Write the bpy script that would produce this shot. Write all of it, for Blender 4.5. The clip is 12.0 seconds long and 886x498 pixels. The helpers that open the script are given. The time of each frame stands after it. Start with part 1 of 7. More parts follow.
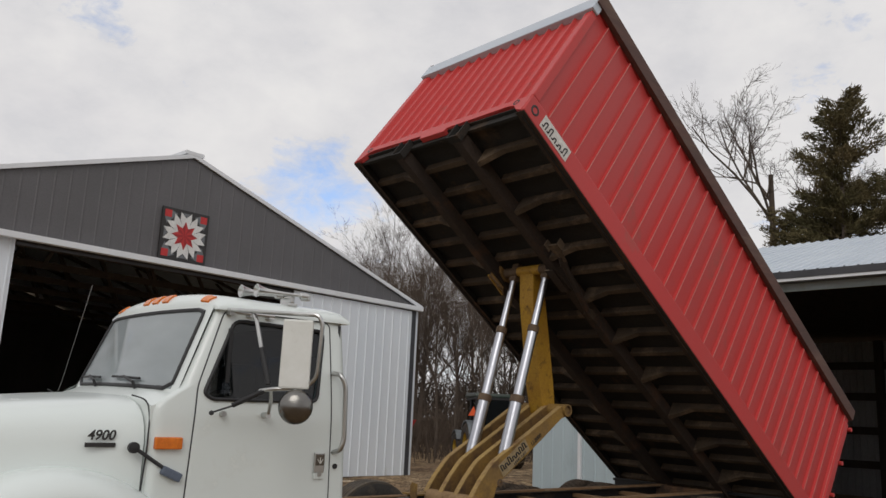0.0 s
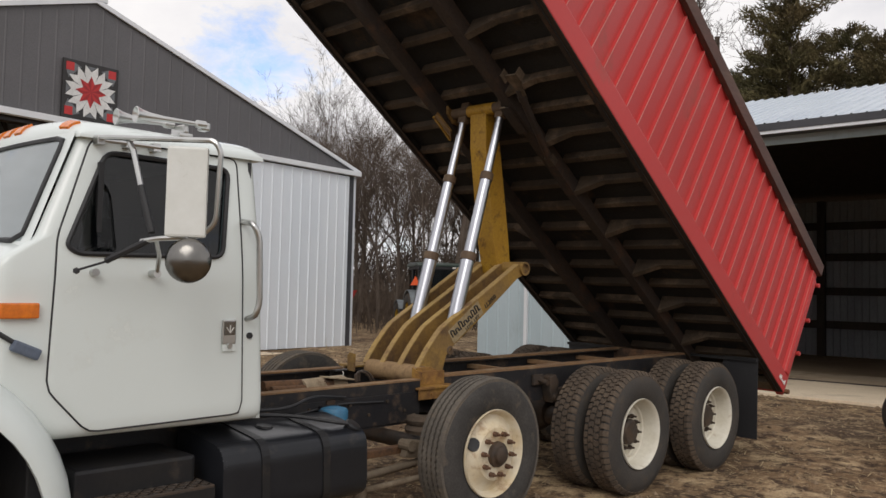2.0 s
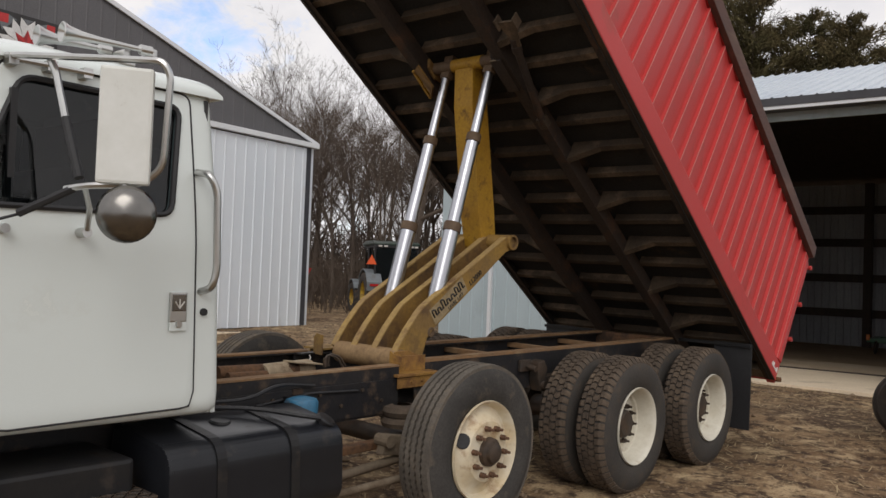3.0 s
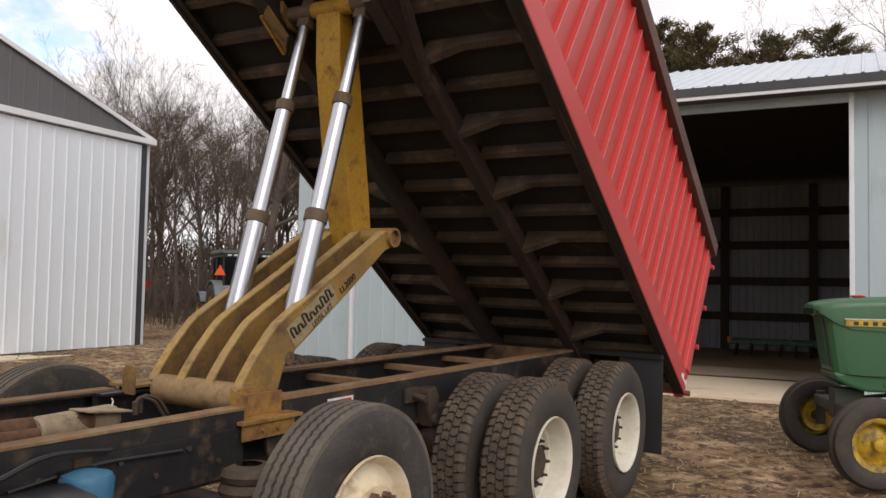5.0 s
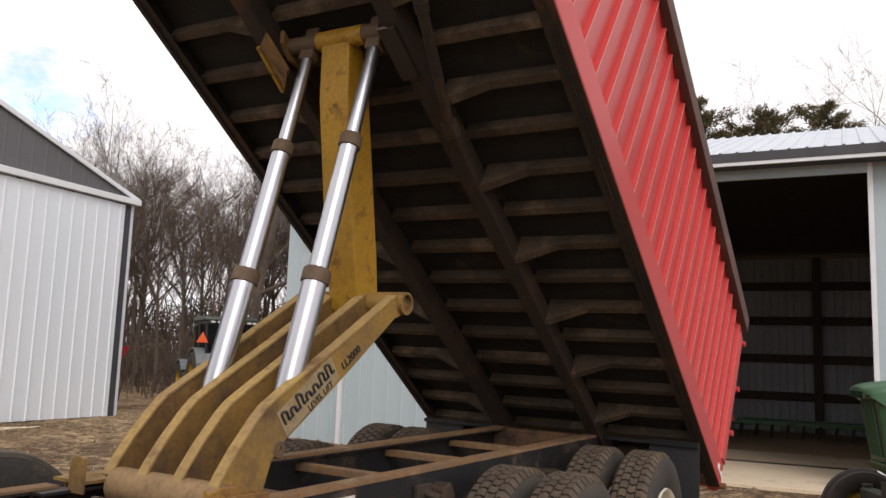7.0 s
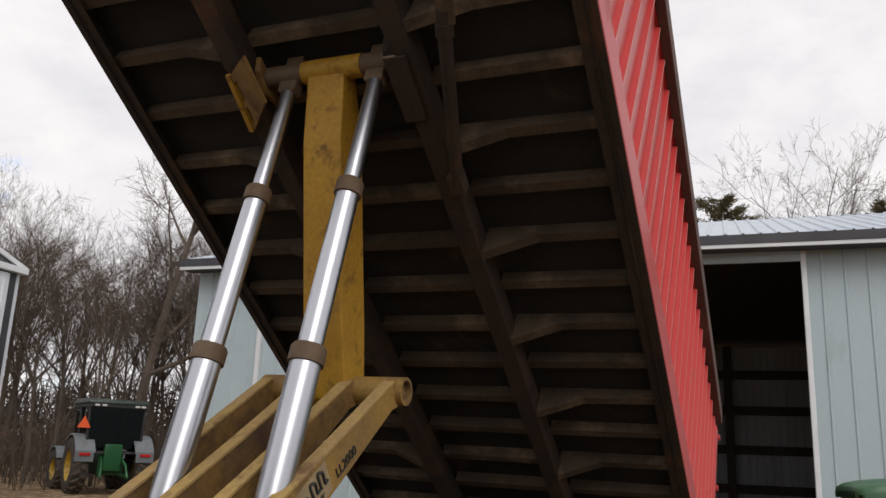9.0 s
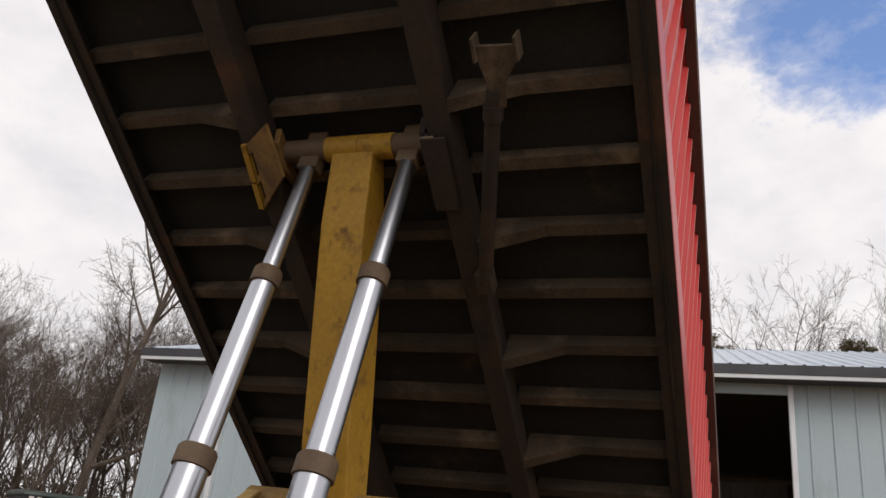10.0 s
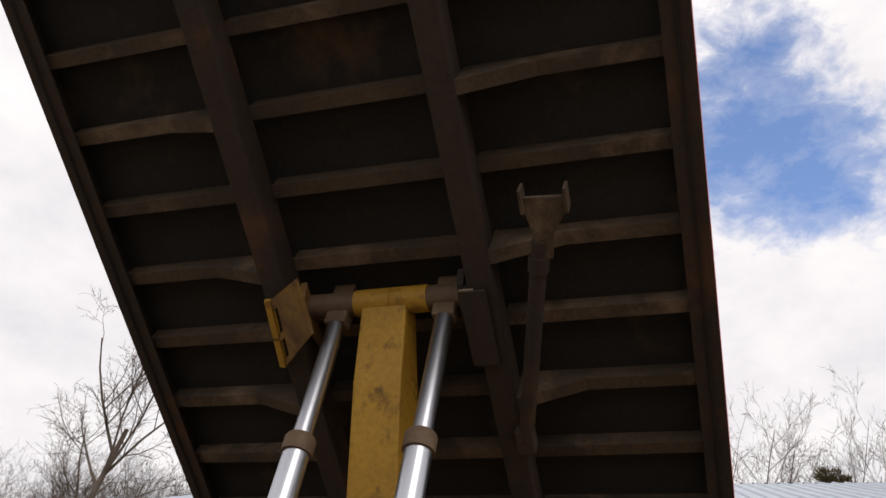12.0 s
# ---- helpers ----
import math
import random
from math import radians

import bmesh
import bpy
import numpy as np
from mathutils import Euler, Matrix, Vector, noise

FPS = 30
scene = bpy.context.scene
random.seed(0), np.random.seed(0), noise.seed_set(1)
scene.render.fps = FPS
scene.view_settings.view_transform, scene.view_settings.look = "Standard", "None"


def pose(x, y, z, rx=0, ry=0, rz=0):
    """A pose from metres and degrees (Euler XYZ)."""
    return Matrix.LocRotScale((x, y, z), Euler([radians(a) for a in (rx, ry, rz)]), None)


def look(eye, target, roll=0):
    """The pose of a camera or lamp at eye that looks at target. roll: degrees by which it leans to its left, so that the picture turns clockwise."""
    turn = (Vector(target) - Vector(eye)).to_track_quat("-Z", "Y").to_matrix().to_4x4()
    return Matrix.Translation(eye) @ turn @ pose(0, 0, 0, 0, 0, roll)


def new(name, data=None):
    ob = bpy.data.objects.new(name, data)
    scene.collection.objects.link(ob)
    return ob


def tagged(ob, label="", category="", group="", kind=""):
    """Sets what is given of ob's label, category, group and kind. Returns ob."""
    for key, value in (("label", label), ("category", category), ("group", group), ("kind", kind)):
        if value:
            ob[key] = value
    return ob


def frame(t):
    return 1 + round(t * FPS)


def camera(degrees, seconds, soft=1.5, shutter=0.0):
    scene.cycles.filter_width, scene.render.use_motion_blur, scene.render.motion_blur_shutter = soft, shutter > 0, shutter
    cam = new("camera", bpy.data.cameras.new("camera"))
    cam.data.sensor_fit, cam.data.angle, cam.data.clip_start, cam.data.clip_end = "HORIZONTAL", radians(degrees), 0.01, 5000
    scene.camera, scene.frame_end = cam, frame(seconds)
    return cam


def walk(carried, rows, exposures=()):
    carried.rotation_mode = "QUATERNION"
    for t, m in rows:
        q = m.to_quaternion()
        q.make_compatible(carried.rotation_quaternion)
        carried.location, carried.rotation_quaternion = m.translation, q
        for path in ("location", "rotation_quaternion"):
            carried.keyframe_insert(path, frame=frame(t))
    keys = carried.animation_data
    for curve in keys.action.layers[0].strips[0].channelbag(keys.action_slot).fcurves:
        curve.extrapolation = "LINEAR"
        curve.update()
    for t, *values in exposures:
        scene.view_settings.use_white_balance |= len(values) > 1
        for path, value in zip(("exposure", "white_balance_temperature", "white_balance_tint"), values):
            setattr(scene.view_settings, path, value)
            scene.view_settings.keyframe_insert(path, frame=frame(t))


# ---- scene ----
# ---------------------------------------------------------------- camera
cam = camera(56.6, 12.0)
PATH = [
    (0, (-5.231, -5.808, 1.737), (-3.951, -4.325, 2.140), 2.65),
    (0.5, (-5.142, -5.738, 1.721), (-3.796, -4.304, 2.088), 2.41),
    (1, (-4.899, -5.556, 1.709), (-3.531, -4.129, 2.016), 3.10),
    (1.5, (-4.645, -5.223, 1.669), (-3.231, -3.821, 1.855), 2.84),
    (2, (-4.443, -4.930, 1.648), (-3.023, -3.525, 1.753), 1.35),
    (2.5, (-4.191, -4.583, 1.632), (-2.758, -3.191, 1.724), 1.84),
    (3, (-4.037, -4.236, 1.594), (-2.535, -2.916, 1.657), 2.22),
    (3.5, (-3.857, -3.933, 1.582), (-2.241, -2.756, 1.637), 1.37),
    (3.7, (-3.723, -3.819, 1.573), (-2.082, -2.677, 1.636), 1.23),
    (5.3, (-2.840, -3.158, 1.557), (-1.130, -2.125, 1.653), 1.15),
    (5.5, (-2.768, -3.101, 1.554), (-1.065, -2.056, 1.633), 1.13),
    (6, (-2.642, -2.945, 1.558), (-0.899, -1.966, 1.629), 0.11),
    (6.5, (-2.486, -2.843, 1.576), (-0.752, -1.868, 1.780), 0.47),
    (7, (-2.423, -2.711, 1.583), (-0.715, -1.706, 1.851), 2.04),
    (7.2, (-2.382, -2.603, 1.578), (-0.673, -1.600, 1.847), 2.09),
    (8.8, (-2.019, -1.983, 1.610), (-0.249, -1.185, 2.088), 3.04),
    (9, (-1.990, -1.894, 1.635), (-0.206, -1.125, 2.110), 2.25),
    (9.5, (-1.821, -1.685, 1.666), (-0.064, -0.941, 2.265), 3.78),
    (10, (-1.736, -1.519, 1.687), (-0.003, -0.840, 2.419), 5.96),
    (10.5, (-1.717, -1.359, 1.736), (0.029, -0.778, 2.519), 4.70),
    (11, (-1.668, -1.263, 1.782), (-0.018, -0.683, 2.752), 4.48),
    (11.5, (-1.708, -1.188, 1.797), (-0.039, -0.655, 2.761), 4.64),
    (12, (-1.736, -1.184, 1.803), (-0.113, -0.626, 2.831), 3.64),
]
walk(cam, [(t, look(eye, target, roll)) for t, eye, target, roll in PATH], [(0.0, -0.44, 6550, 10), (1.0, -0.44, 6550, 10), (2.0, -0.12, 6600, 11), (3.0, -0.16, 6600, 11), (3.7, 0.06, 6650, 12), (5.5, 0.18, 6750, 14), (6.2, 0.18, 6750, 15), (7.0, 0.28, 6750, 14), (9.0, -0.08, 6600, 11), (10.0, -0.10, 6650, 12), (12.0, -0.04, 6650, 12)])

# ---------------------------------------------------------------- world and sun
world = bpy.data.worlds.new("overcast_sky")
scene.world = world
world.use_nodes = True
wn, wl = world.node_tree.nodes, world.node_tree.links
wn.clear()
w_out = wn.new("ShaderNodeOutputWorld")
w_bg = wn.new("ShaderNodeBackground")
w_sky = wn.new("ShaderNodeTexSky")
w_sky.sky_type = "NISHITA"
w_sky.sun_disc = False
w_sky.sun_elevation = radians(42)
w_sky.sun_rotation = radians(228)
w_co = wn.new("ShaderNodeTexCoord")
w_map = wn.new("ShaderNodeMapping")
w_map.inputs["Scale"].default_value = (1.0, 1.0, 1.7)
w_map.inputs["Location"].default_value = (0.35, 0.1, 0.0)
wl.new(w_co.outputs["Generated"], w_map.inputs["Vector"])


def w_noise(scale, detail, rough):
    n = wn.new("ShaderNodeTexNoise")
    n.inputs["Scale"].default_value, n.inputs["Detail"].default_value, n.inputs["Roughness"].default_value = scale, detail, rough
    wl.new(w_map.outputs["Vector"], n.inputs["Vector"])
    return n


def w_math(op, a, b, clamp=False):
    n = wn.new("ShaderNodeMath")
    n.operation, n.use_clamp = op, clamp
    for slot, v in zip(n.inputs, (a, b)):
        if isinstance(v, (int, float)):
            slot.default_value = v
        else:
            wl.new(v, slot)
    return n.outputs[0]


def w_ramp(source, stops):
    n = wn.new("ShaderNodeValToRGB")
    while len(n.color_ramp.elements) < len(stops):
        n.color_ramp.elements.new(0.5)
    for e, (p, c) in zip(n.color_ramp.elements, stops):
        e.position, e.color = p, (*c, 1)
    wl.new(source, n.inputs["Fac"])
    return n.outputs["Color"]


def w_gap(direction, wide):
    """How near the sky lies to a break in the cloud, 1 at its middle."""
    d = wn.new("ShaderNodeVectorMath")
    d.operation = "DISTANCE"
    wl.new(w_co.outputs["Generated"], d.inputs[0])
    d.inputs[1].default_value = direction
    return w_math("MAXIMUM", w_math("SUBTRACT", 1.0, w_math("DIVIDE", d.outputs["Value"], wide)), 0.0)


SKY_BREAKS = [((0.47, 0.845, 0.255), 0.13, 0.10), ((0.53, 0.81, 0.245), 0.11, 0.13), ((0.60, 0.746, 0.276), 0.08, 0.07), ((0.775, -0.085, 0.625), 0.21, 0.33), ((0.82, -0.15, 0.56), 0.14, 0.20)]
w_big = w_noise(3.4, 7.0, 0.56)
w_fine = w_noise(9.0, 6.0, 0.6)
w_wisp = w_noise(21.0, 8.0, 0.66)
w_wisp.inputs["Distortion"].default_value = 0.5
w_open = w_math("ADD", w_math("MULTIPLY", w_big.outputs["Fac"], 0.55), w_math("MULTIPLY", w_fine.outputs["Fac"], 0.5))
w_open = w_math("ADD", w_open, w_math("MULTIPLY", w_math("SUBTRACT", w_wisp.outputs["Fac"], 0.5), 0.34))
for spot, wide, deep in SKY_BREAKS:
    w_open = w_math("SUBTRACT", w_open, w_math("MULTIPLY", w_gap(spot, wide), deep))
w_cover = w_ramp(w_open, [(0.17, (0, 0, 0)), (0.28, (0.22, 0.22, 0.22)), (0.43, (1, 1, 1))])
w_shade = w_ramp(w_fine.outputs["Fac"], [(0.32, (0.92, 0.92, 0.945)), (0.52, (1.02, 1.01, 1.02)), (0.70, (1.09, 1.075, 1.07))])
w_shade2 = w_ramp(w_big.outputs["Fac"], [(0.38, (1.0, 1.0, 1.0)), (0.66, (0.89, 0.89, 0.91))])
w_cl = wn.new("ShaderNodeMix")
w_cl.data_type, w_cl.blend_type = "RGBA", "MULTIPLY"
w_cl.inputs["Factor"].default_value = 1.0
wl.new(w_shade, w_cl.inputs["A"])
wl.new(w_shade2, w_cl.inputs["B"])
w_blue = wn.new("ShaderNodeVectorMath")
w_blue.operation = "SCALE"
w_blue.inputs["Scale"].default_value = 0.25
w_tint = wn.new("ShaderNodeVectorMath")
w_tint.operation = "MULTIPLY"
w_tint.inputs[1].default_value = (0.80, 0.86, 1.0)
wl.new(w_sky.outputs["Color"], w_tint.inputs[0])
wl.new(w_tint.outputs["Vector"], w_blue.inputs[0])
w_mix = wn.new("ShaderNodeMix")
w_mix.data_type = "RGBA"
wl.new(w_cover, w_mix.inputs["Factor"])
wl.new(w_blue.outputs["Vector"], w_mix.inputs["A"])
wl.new(w_cl.outputs["Result"], w_mix.inputs["B"])
wl.new(w_mix.outputs["Result"], w_bg.inputs["Color"])
w_bg.inputs["Strength"].default_value = 1.0
wl.new(w_bg.outputs["Background"], w_out.inputs["Surface"])

sun_data = bpy.data.lights.new("sun", "SUN")
sun_data.energy, sun_data.angle, sun_data.color = 1.2, radians(35), (1.0, 0.97, 0.93)
sun = new("sun", sun_data)
sun.matrix_world = look((-18, -16, 19), (0, 0, 0))


# ---------------------------------------------------------------- materials
def material(name, base, other=None, scale=4.0, rough=0.6, metal=0.0, bump=0.15, fine=40.0,
             dirt=None, dirt_amount=0.0, dirt_scale=1.5, stretch=(1, 1, 1), rough_var=0.15, spec=0.5, jitter=0.0, grain=0.5):
    """A worn surface: two colours broken by coarse and fine noise, stains on top, and a fine relief."""
    m = bpy.data.materials.new(name)
    m.use_nodes = True
    nodes, links = m.node_tree.nodes, m.node_tree.links
    b = nodes["Principled BSDF"]
    co = nodes.new("ShaderNodeTexCoord")
    mp = nodes.new("ShaderNodeMapping")
    mp.inputs["Scale"].default_value = stretch
    links.new(co.outputs["Object"], mp.inputs["Vector"])

    def nz(s, detail=5.0, r=0.6):
        n = nodes.new("ShaderNodeTexNoise")
        n.inputs["Scale"].default_value, n.inputs["Detail"].default_value, n.inputs["Roughness"].default_value = s, detail, r
        links.new(mp.outputs["Vector"], n.inputs["Vector"])
        return n.outputs["Fac"]

    def ramp(src, lo, hi):
        n = nodes.new("ShaderNodeMapRange")
        n.inputs["From Min"].default_value, n.inputs["From Max"].default_value = lo, hi
        links.new(src, n.inputs["Value"])
        return n.outputs["Result"]

    def mix(fac, a, c):
        n = nodes.new("ShaderNodeMix")
        n.data_type = "RGBA"
        for slot, v in (("Factor", fac), ("A", a), ("B", c)):
            if isinstance(v, tuple):
                n.inputs[slot].default_value = (*v, 1)
            elif isinstance(v, float):
                n.inputs[slot].default_value = v
            else:
                links.new(v, n.inputs[slot])
        return n.outputs["Result"]

    other = other or tuple(c * 0.82 for c in base)
    coarse, fleck = nz(scale), nz(fine, 3.0)
    col = mix(ramp(coarse, 0.35, 0.65), base, other)
    col = mix(ramp(fleck, 0.40, 0.40 + 0.35 / max(grain, 0.01)), col, tuple(c * 0.6 for c in other))
    if jitter:
        info = nodes.new("ShaderNodeObjectInfo")
        hsv = nodes.new("ShaderNodeHueSaturation")
        links.new(col, hsv.inputs["Color"])
        v = nodes.new("ShaderNodeMapRange")
        v.inputs["To Min"].default_value, v.inputs["To Max"].default_value = 1 - jitter, 1 + jitter
        links.new(info.outputs["Random"], v.inputs["Value"])
        links.new(v.outputs["Result"], hsv.inputs["Value"])
        col = hsv.outputs["Color"]
    if dirt:
        d = ramp(nz(dirt_scale, 8.0, 0.68), 0.62 - 0.3 * dirt_amount, 0.80 - 0.3 * dirt_amount)
        col = mix(d, col, dirt)
        rr = nodes.new("ShaderNodeMath")
        rr.operation = "MULTIPLY_ADD"
        links.new(d, rr.inputs[0])
        rr.inputs[1].default_value, rr.inputs[2].default_value = 0.3, rough
        rr.use_clamp = True
        links.new(rr.outputs[0], b.inputs["Roughness"])
    else:
        rr = nodes.new("ShaderNodeMath")
        rr.operation = "MULTIPLY_ADD"
        links.new(coarse, rr.inputs[0])
        rr.inputs[1].default_value, rr.inputs[2].default_value = rough_var, rough - rough_var / 2
        rr.use_clamp = True
        links.new(rr.outputs[0], b.inputs["Roughness"])
    links.new(col, b.inputs["Base Color"])
    b.inputs["Metallic"].default_value = metal
    b.inputs["Specular IOR Level"].default_value = spec
    if bump:
        bp = nodes.new("ShaderNodeBump")
        bp.inputs["Strength"].default_value, bp.inputs["Distance"].default_value = bump, 0.01
        links.new(fleck, bp.inputs["Height"])
        links.new(bp.outputs["Normal"], b.inputs["Normal"])
    return m


def glass(name, tint, pale_film=0.0):
    m = bpy.data.materials.new(name)
    m.use_nodes = True
    nodes, links = m.node_tree.nodes, m.node_tree.links
    nodes.clear()
    out = nodes.new("ShaderNodeOutputMaterial")
    clear, shine, both = nodes.new("ShaderNodeBsdfTransparent"), nodes.new("ShaderNodeBsdfGlossy"), nodes.new("ShaderNodeMixShader")
    fres = nodes.new("ShaderNodeFresnel")
    fres.inputs["IOR"].default_value = 1.55
    clear.inputs["Color"].default_value = (*tint, 1)
    shine.inputs["Roughness"].default_value = 0.02
    links.new(fres.outputs["Fac"], both.inputs[0])
    # pale diffuse film: some dust, and the sky's sheen painted into the pane
    film, haze = nodes.new("ShaderNodeBsdfDiffuse"), nodes.new("ShaderNodeMixShader")
    film.inputs["Color"].default_value = (0.60, 0.67, 0.69, 1)
    film_noise = nodes.new("ShaderNodeTexNoise")
    film_noise.inputs["Scale"].default_value = 3.0
    film_noise.inputs["Detail"].default_value = 6.0
    amt = nodes.new("ShaderNodeMath")
    amt.operation = "MULTIPLY_ADD"
    amt.inputs[1].default_value, amt.inputs[2].default_value = pale_film * 0.35, pale_film * 0.85
    links.new(film_noise.outputs["Fac"], amt.inputs[0])
    links.new(amt.outputs[0], haze.inputs[0])
    links.new(clear.outputs[0], haze.inputs[1])
    links.new(film.outputs[0], haze.inputs[2])
    links.new(haze.outputs[0], both.inputs[1])
    links.new(shine.outputs[0], both.inputs[2])
    links.new(both.outputs[0], out.inputs["Surface"])
    return m


RUST = (0.16, 0.075, 0.035)
MUD = (0.13, 0.095, 0.065)
M_WHITE = material("white_truck_paint", (0.695, 0.745, 0.725), (0.68, 0.73, 0.71), 0.9, 0.20, bump=0.0, fine=120, dirt=(0.60, 0.62, 0.58), dirt_amount=0.05, dirt_scale=1.6, grain=0.03)
M_SEAM = material("dark_rubber_seal", (0.02, 0.02, 0.022), rough=0.6)
M_BLACK = material("black_painted_steel", (0.012, 0.012, 0.014), (0.02, 0.019, 0.018), 3, 0.45, bump=0.08, dirt=(0.06, 0.045, 0.034), dirt_amount=0.22, dirt_scale=4, spec=0.3)
M_TANK = material("black_fuel_tank_paint", (0.010, 0.011, 0.014), (0.016, 0.017, 0.02), 3, 0.28, bump=0.03, dirt=(0.06, 0.05, 0.042), dirt_amount=0.15, dirt_scale=5, spec=0.35, grain=0.1)
M_FRAME = material("black_frame_rail", (0.015, 0.015, 0.018), (0.028, 0.026, 0.026), 5, 0.5, bump=0.2, dirt=(0.12, 0.08, 0.052), dirt_amount=0.30, dirt_scale=6, spec=0.3)
M_RUSTY = material("rusty_brown_steel", (0.19, 0.10, 0.05), (0.10, 0.06, 0.04), 5, 0.85, bump=0.35, dirt=(0.05, 0.038, 0.03), dirt_amount=0.34, dirt_scale=5, spec=0.2)
M_RED = material("red_box_paint", (0.52, 0.048, 0.046), (0.48, 0.055, 0.052), 0.8, 0.38, bump=0.03, fine=60, dirt=(0.33, 0.10, 0.085), dirt_amount=0.10, dirt_scale=2.0, stretch=(1, 1, 0.6), grain=0.12, spec=0.28)
M_BOARD = material("weathered_dark_board", (0.125, 0.062, 0.050), (0.085, 0.048, 0.041), 3, 0.8, bump=0.3, dirt=(0.19, 0.13, 0.10), dirt_amount=0.25, dirt_scale=2.5, stretch=(0.2, 1, 1))
M_UNDER = material("rusty_black_underside", (0.034, 0.031, 0.028), (0.024, 0.023, 0.022), 2.2, 0.8, bump=0.4, fine=60, dirt=(0.10, 0.065, 0.042), dirt_amount=0.2, dirt_scale=2.2, spec=0.2)
M_RIB = material("grimy_brown_steel", (0.100, 0.071, 0.047), (0.058, 0.044, 0.033), 3, 0.75, bump=0.35, fine=60, dirt=(0.21, 0.15, 0.10), dirt_amount=0.30, dirt_scale=2.5, spec=0.2)
M_BEAM = material("dark_rusty_steel_beam", (0.056, 0.040, 0.031), (0.040, 0.032, 0.028), 2, 0.75, bump=0.3, dirt=(0.10, 0.055, 0.034), dirt_amount=0.3, dirt_scale=3, spec=0.2)
M_YELLOW = material("worn_yellow_paint", (0.42, 0.235, 0.022), (0.35, 0.185, 0.022), 3.5, 0.55, bump=0.25, fine=45, dirt=(0.10, 0.05, 0.022), dirt_amount=0.26, dirt_scale=11, spec=0.35)
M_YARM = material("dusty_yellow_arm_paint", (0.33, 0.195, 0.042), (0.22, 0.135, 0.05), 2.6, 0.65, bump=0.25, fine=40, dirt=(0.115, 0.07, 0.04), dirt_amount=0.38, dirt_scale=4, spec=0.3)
M_CHROME = material("chromed_cylinder_steel", (0.52, 0.53, 0.565), (0.46, 0.47, 0.505), 1.5, 0.29, metal=1.0, bump=0.0, rough_var=0.04, grain=0.0)
M_RAILTOP = material("dusty_rust_orange_flange", (0.27, 0.155, 0.075), (0.20, 0.125, 0.075), 4, 0.85, bump=0.3, dirt=(0.32, 0.24, 0.15), dirt_amount=0.3, dirt_scale=5, spec=0.2)
M_BRACKET = material("rusted_yellow_bracket_paint", (0.36, 0.20, 0.045), (0.24, 0.12, 0.045), 4, 0.75, bump=0.3, fine=40, dirt=(0.13, 0.065, 0.032), dirt_amount=0.5, dirt_scale=6, spec=0.25)
# pale red for crease edges: worn paint plus the highlight they catch
M_CREASE = material("worn_red_edge_highlight", (0.62, 0.26, 0.23), (0.55, 0.18, 0.16), 9, 0.5, bump=0.0)
M_CASTTAN = material("dusty_tan_steel", (0.24, 0.19, 0.135), (0.16, 0.125, 0.09), 3, 0.85, bump=0.2, dirt=(0.10, 0.07, 0.045), dirt_amount=0.25, dirt_scale=4, spec=0.2)
# darker, dirtier copy of the arm yellow: the shade is in the colour
M_YARMSHADE = material("stained_and_shaded_yellow_arm_paint", (0.27, 0.152, 0.038), (0.17, 0.098, 0.040), 3.0, 0.6, bump=0.25, fine=40, dirt=(0.080, 0.047, 0.029), dirt_amount=0.56, dirt_scale=3.2, spec=0.35)
# lighter tan for upper arm edges, with the light they catch painted in
M_ARMEDGE = material("lit_dusty_tan_arm_edge", (0.42, 0.28, 0.10), (0.33, 0.22, 0.10), 5, 0.8, bump=0.2, dirt=(0.16, 0.09, 0.05), dirt_amount=0.25, dirt_scale=8, spec=0.2)
M_BASETUBE = material("tan_dusty_pivot_tube_paint", (0.34, 0.225, 0.115), (0.26, 0.165, 0.085), 3, 0.75, bump=0.25, dirt=(0.15, 0.09, 0.055), dirt_amount=0.35, dirt_scale=7, spec=0.25)
M_COLLAR = material("brown_collar_steel", (0.13, 0.085, 0.045), (0.10, 0.06, 0.035), 9, 0.7, bump=0.3)
M_TYRE = material("dusty_tyre_rubber", (0.046, 0.043, 0.040), (0.064, 0.056, 0.049), 3, 0.8, bump=0.3, fine=70, dirt=(0.085, 0.068, 0.052), dirt_amount=0.26, dirt_scale=6, spec=0.25)
M_TYREDUST = material("dust_grey_tyre_rubber", (0.070, 0.065, 0.060), (0.048, 0.045, 0.042), 4, 0.85, bump=0.3, fine=70, dirt=(0.14, 0.115, 0.09), dirt_amount=0.26, dirt_scale=5, spec=0.2)
M_TREAD = material("earth_brown_tread_rubber", (0.125, 0.094, 0.069), (0.080, 0.063, 0.050), 6, 0.95, bump=0.4, fine=60, dirt=(0.16, 0.12, 0.085), dirt_amount=0.32, dirt_scale=9, spec=0.15)
M_RIBTYRE = material("worn_grey_brown_rib_rubber", (0.150, 0.130, 0.108), (0.100, 0.088, 0.075), 5, 0.9, bump=0.3, fine=80, dirt=(0.17, 0.135, 0.10), dirt_amount=0.3, dirt_scale=7, spec=0.2)
M_RIM = material("chalky_white_rim_paint", (0.66, 0.63, 0.54), (0.56, 0.52, 0.42), 5, 0.6, bump=0.06, dirt=(0.30, 0.17, 0.08), dirt_amount=0.10, dirt_scale=8, grain=0.1)
M_RIMOLD = material("stained_cream_rim_paint", (0.70, 0.64, 0.51), (0.62, 0.50, 0.31), 4, 0.6, bump=0.08, dirt=(0.27, 0.13, 0.05), dirt_amount=0.36, dirt_scale=6, grain=0.15)
M_HUB = material("dark_greasy_steel", (0.05, 0.042, 0.036), (0.09, 0.06, 0.04), 12, 0.6, metal=0.3, bump=0.3)
M_NUT = material("rusty_lug_steel", (0.16, 0.08, 0.045), (0.09, 0.05, 0.03), 20, 0.7, bump=0.3)
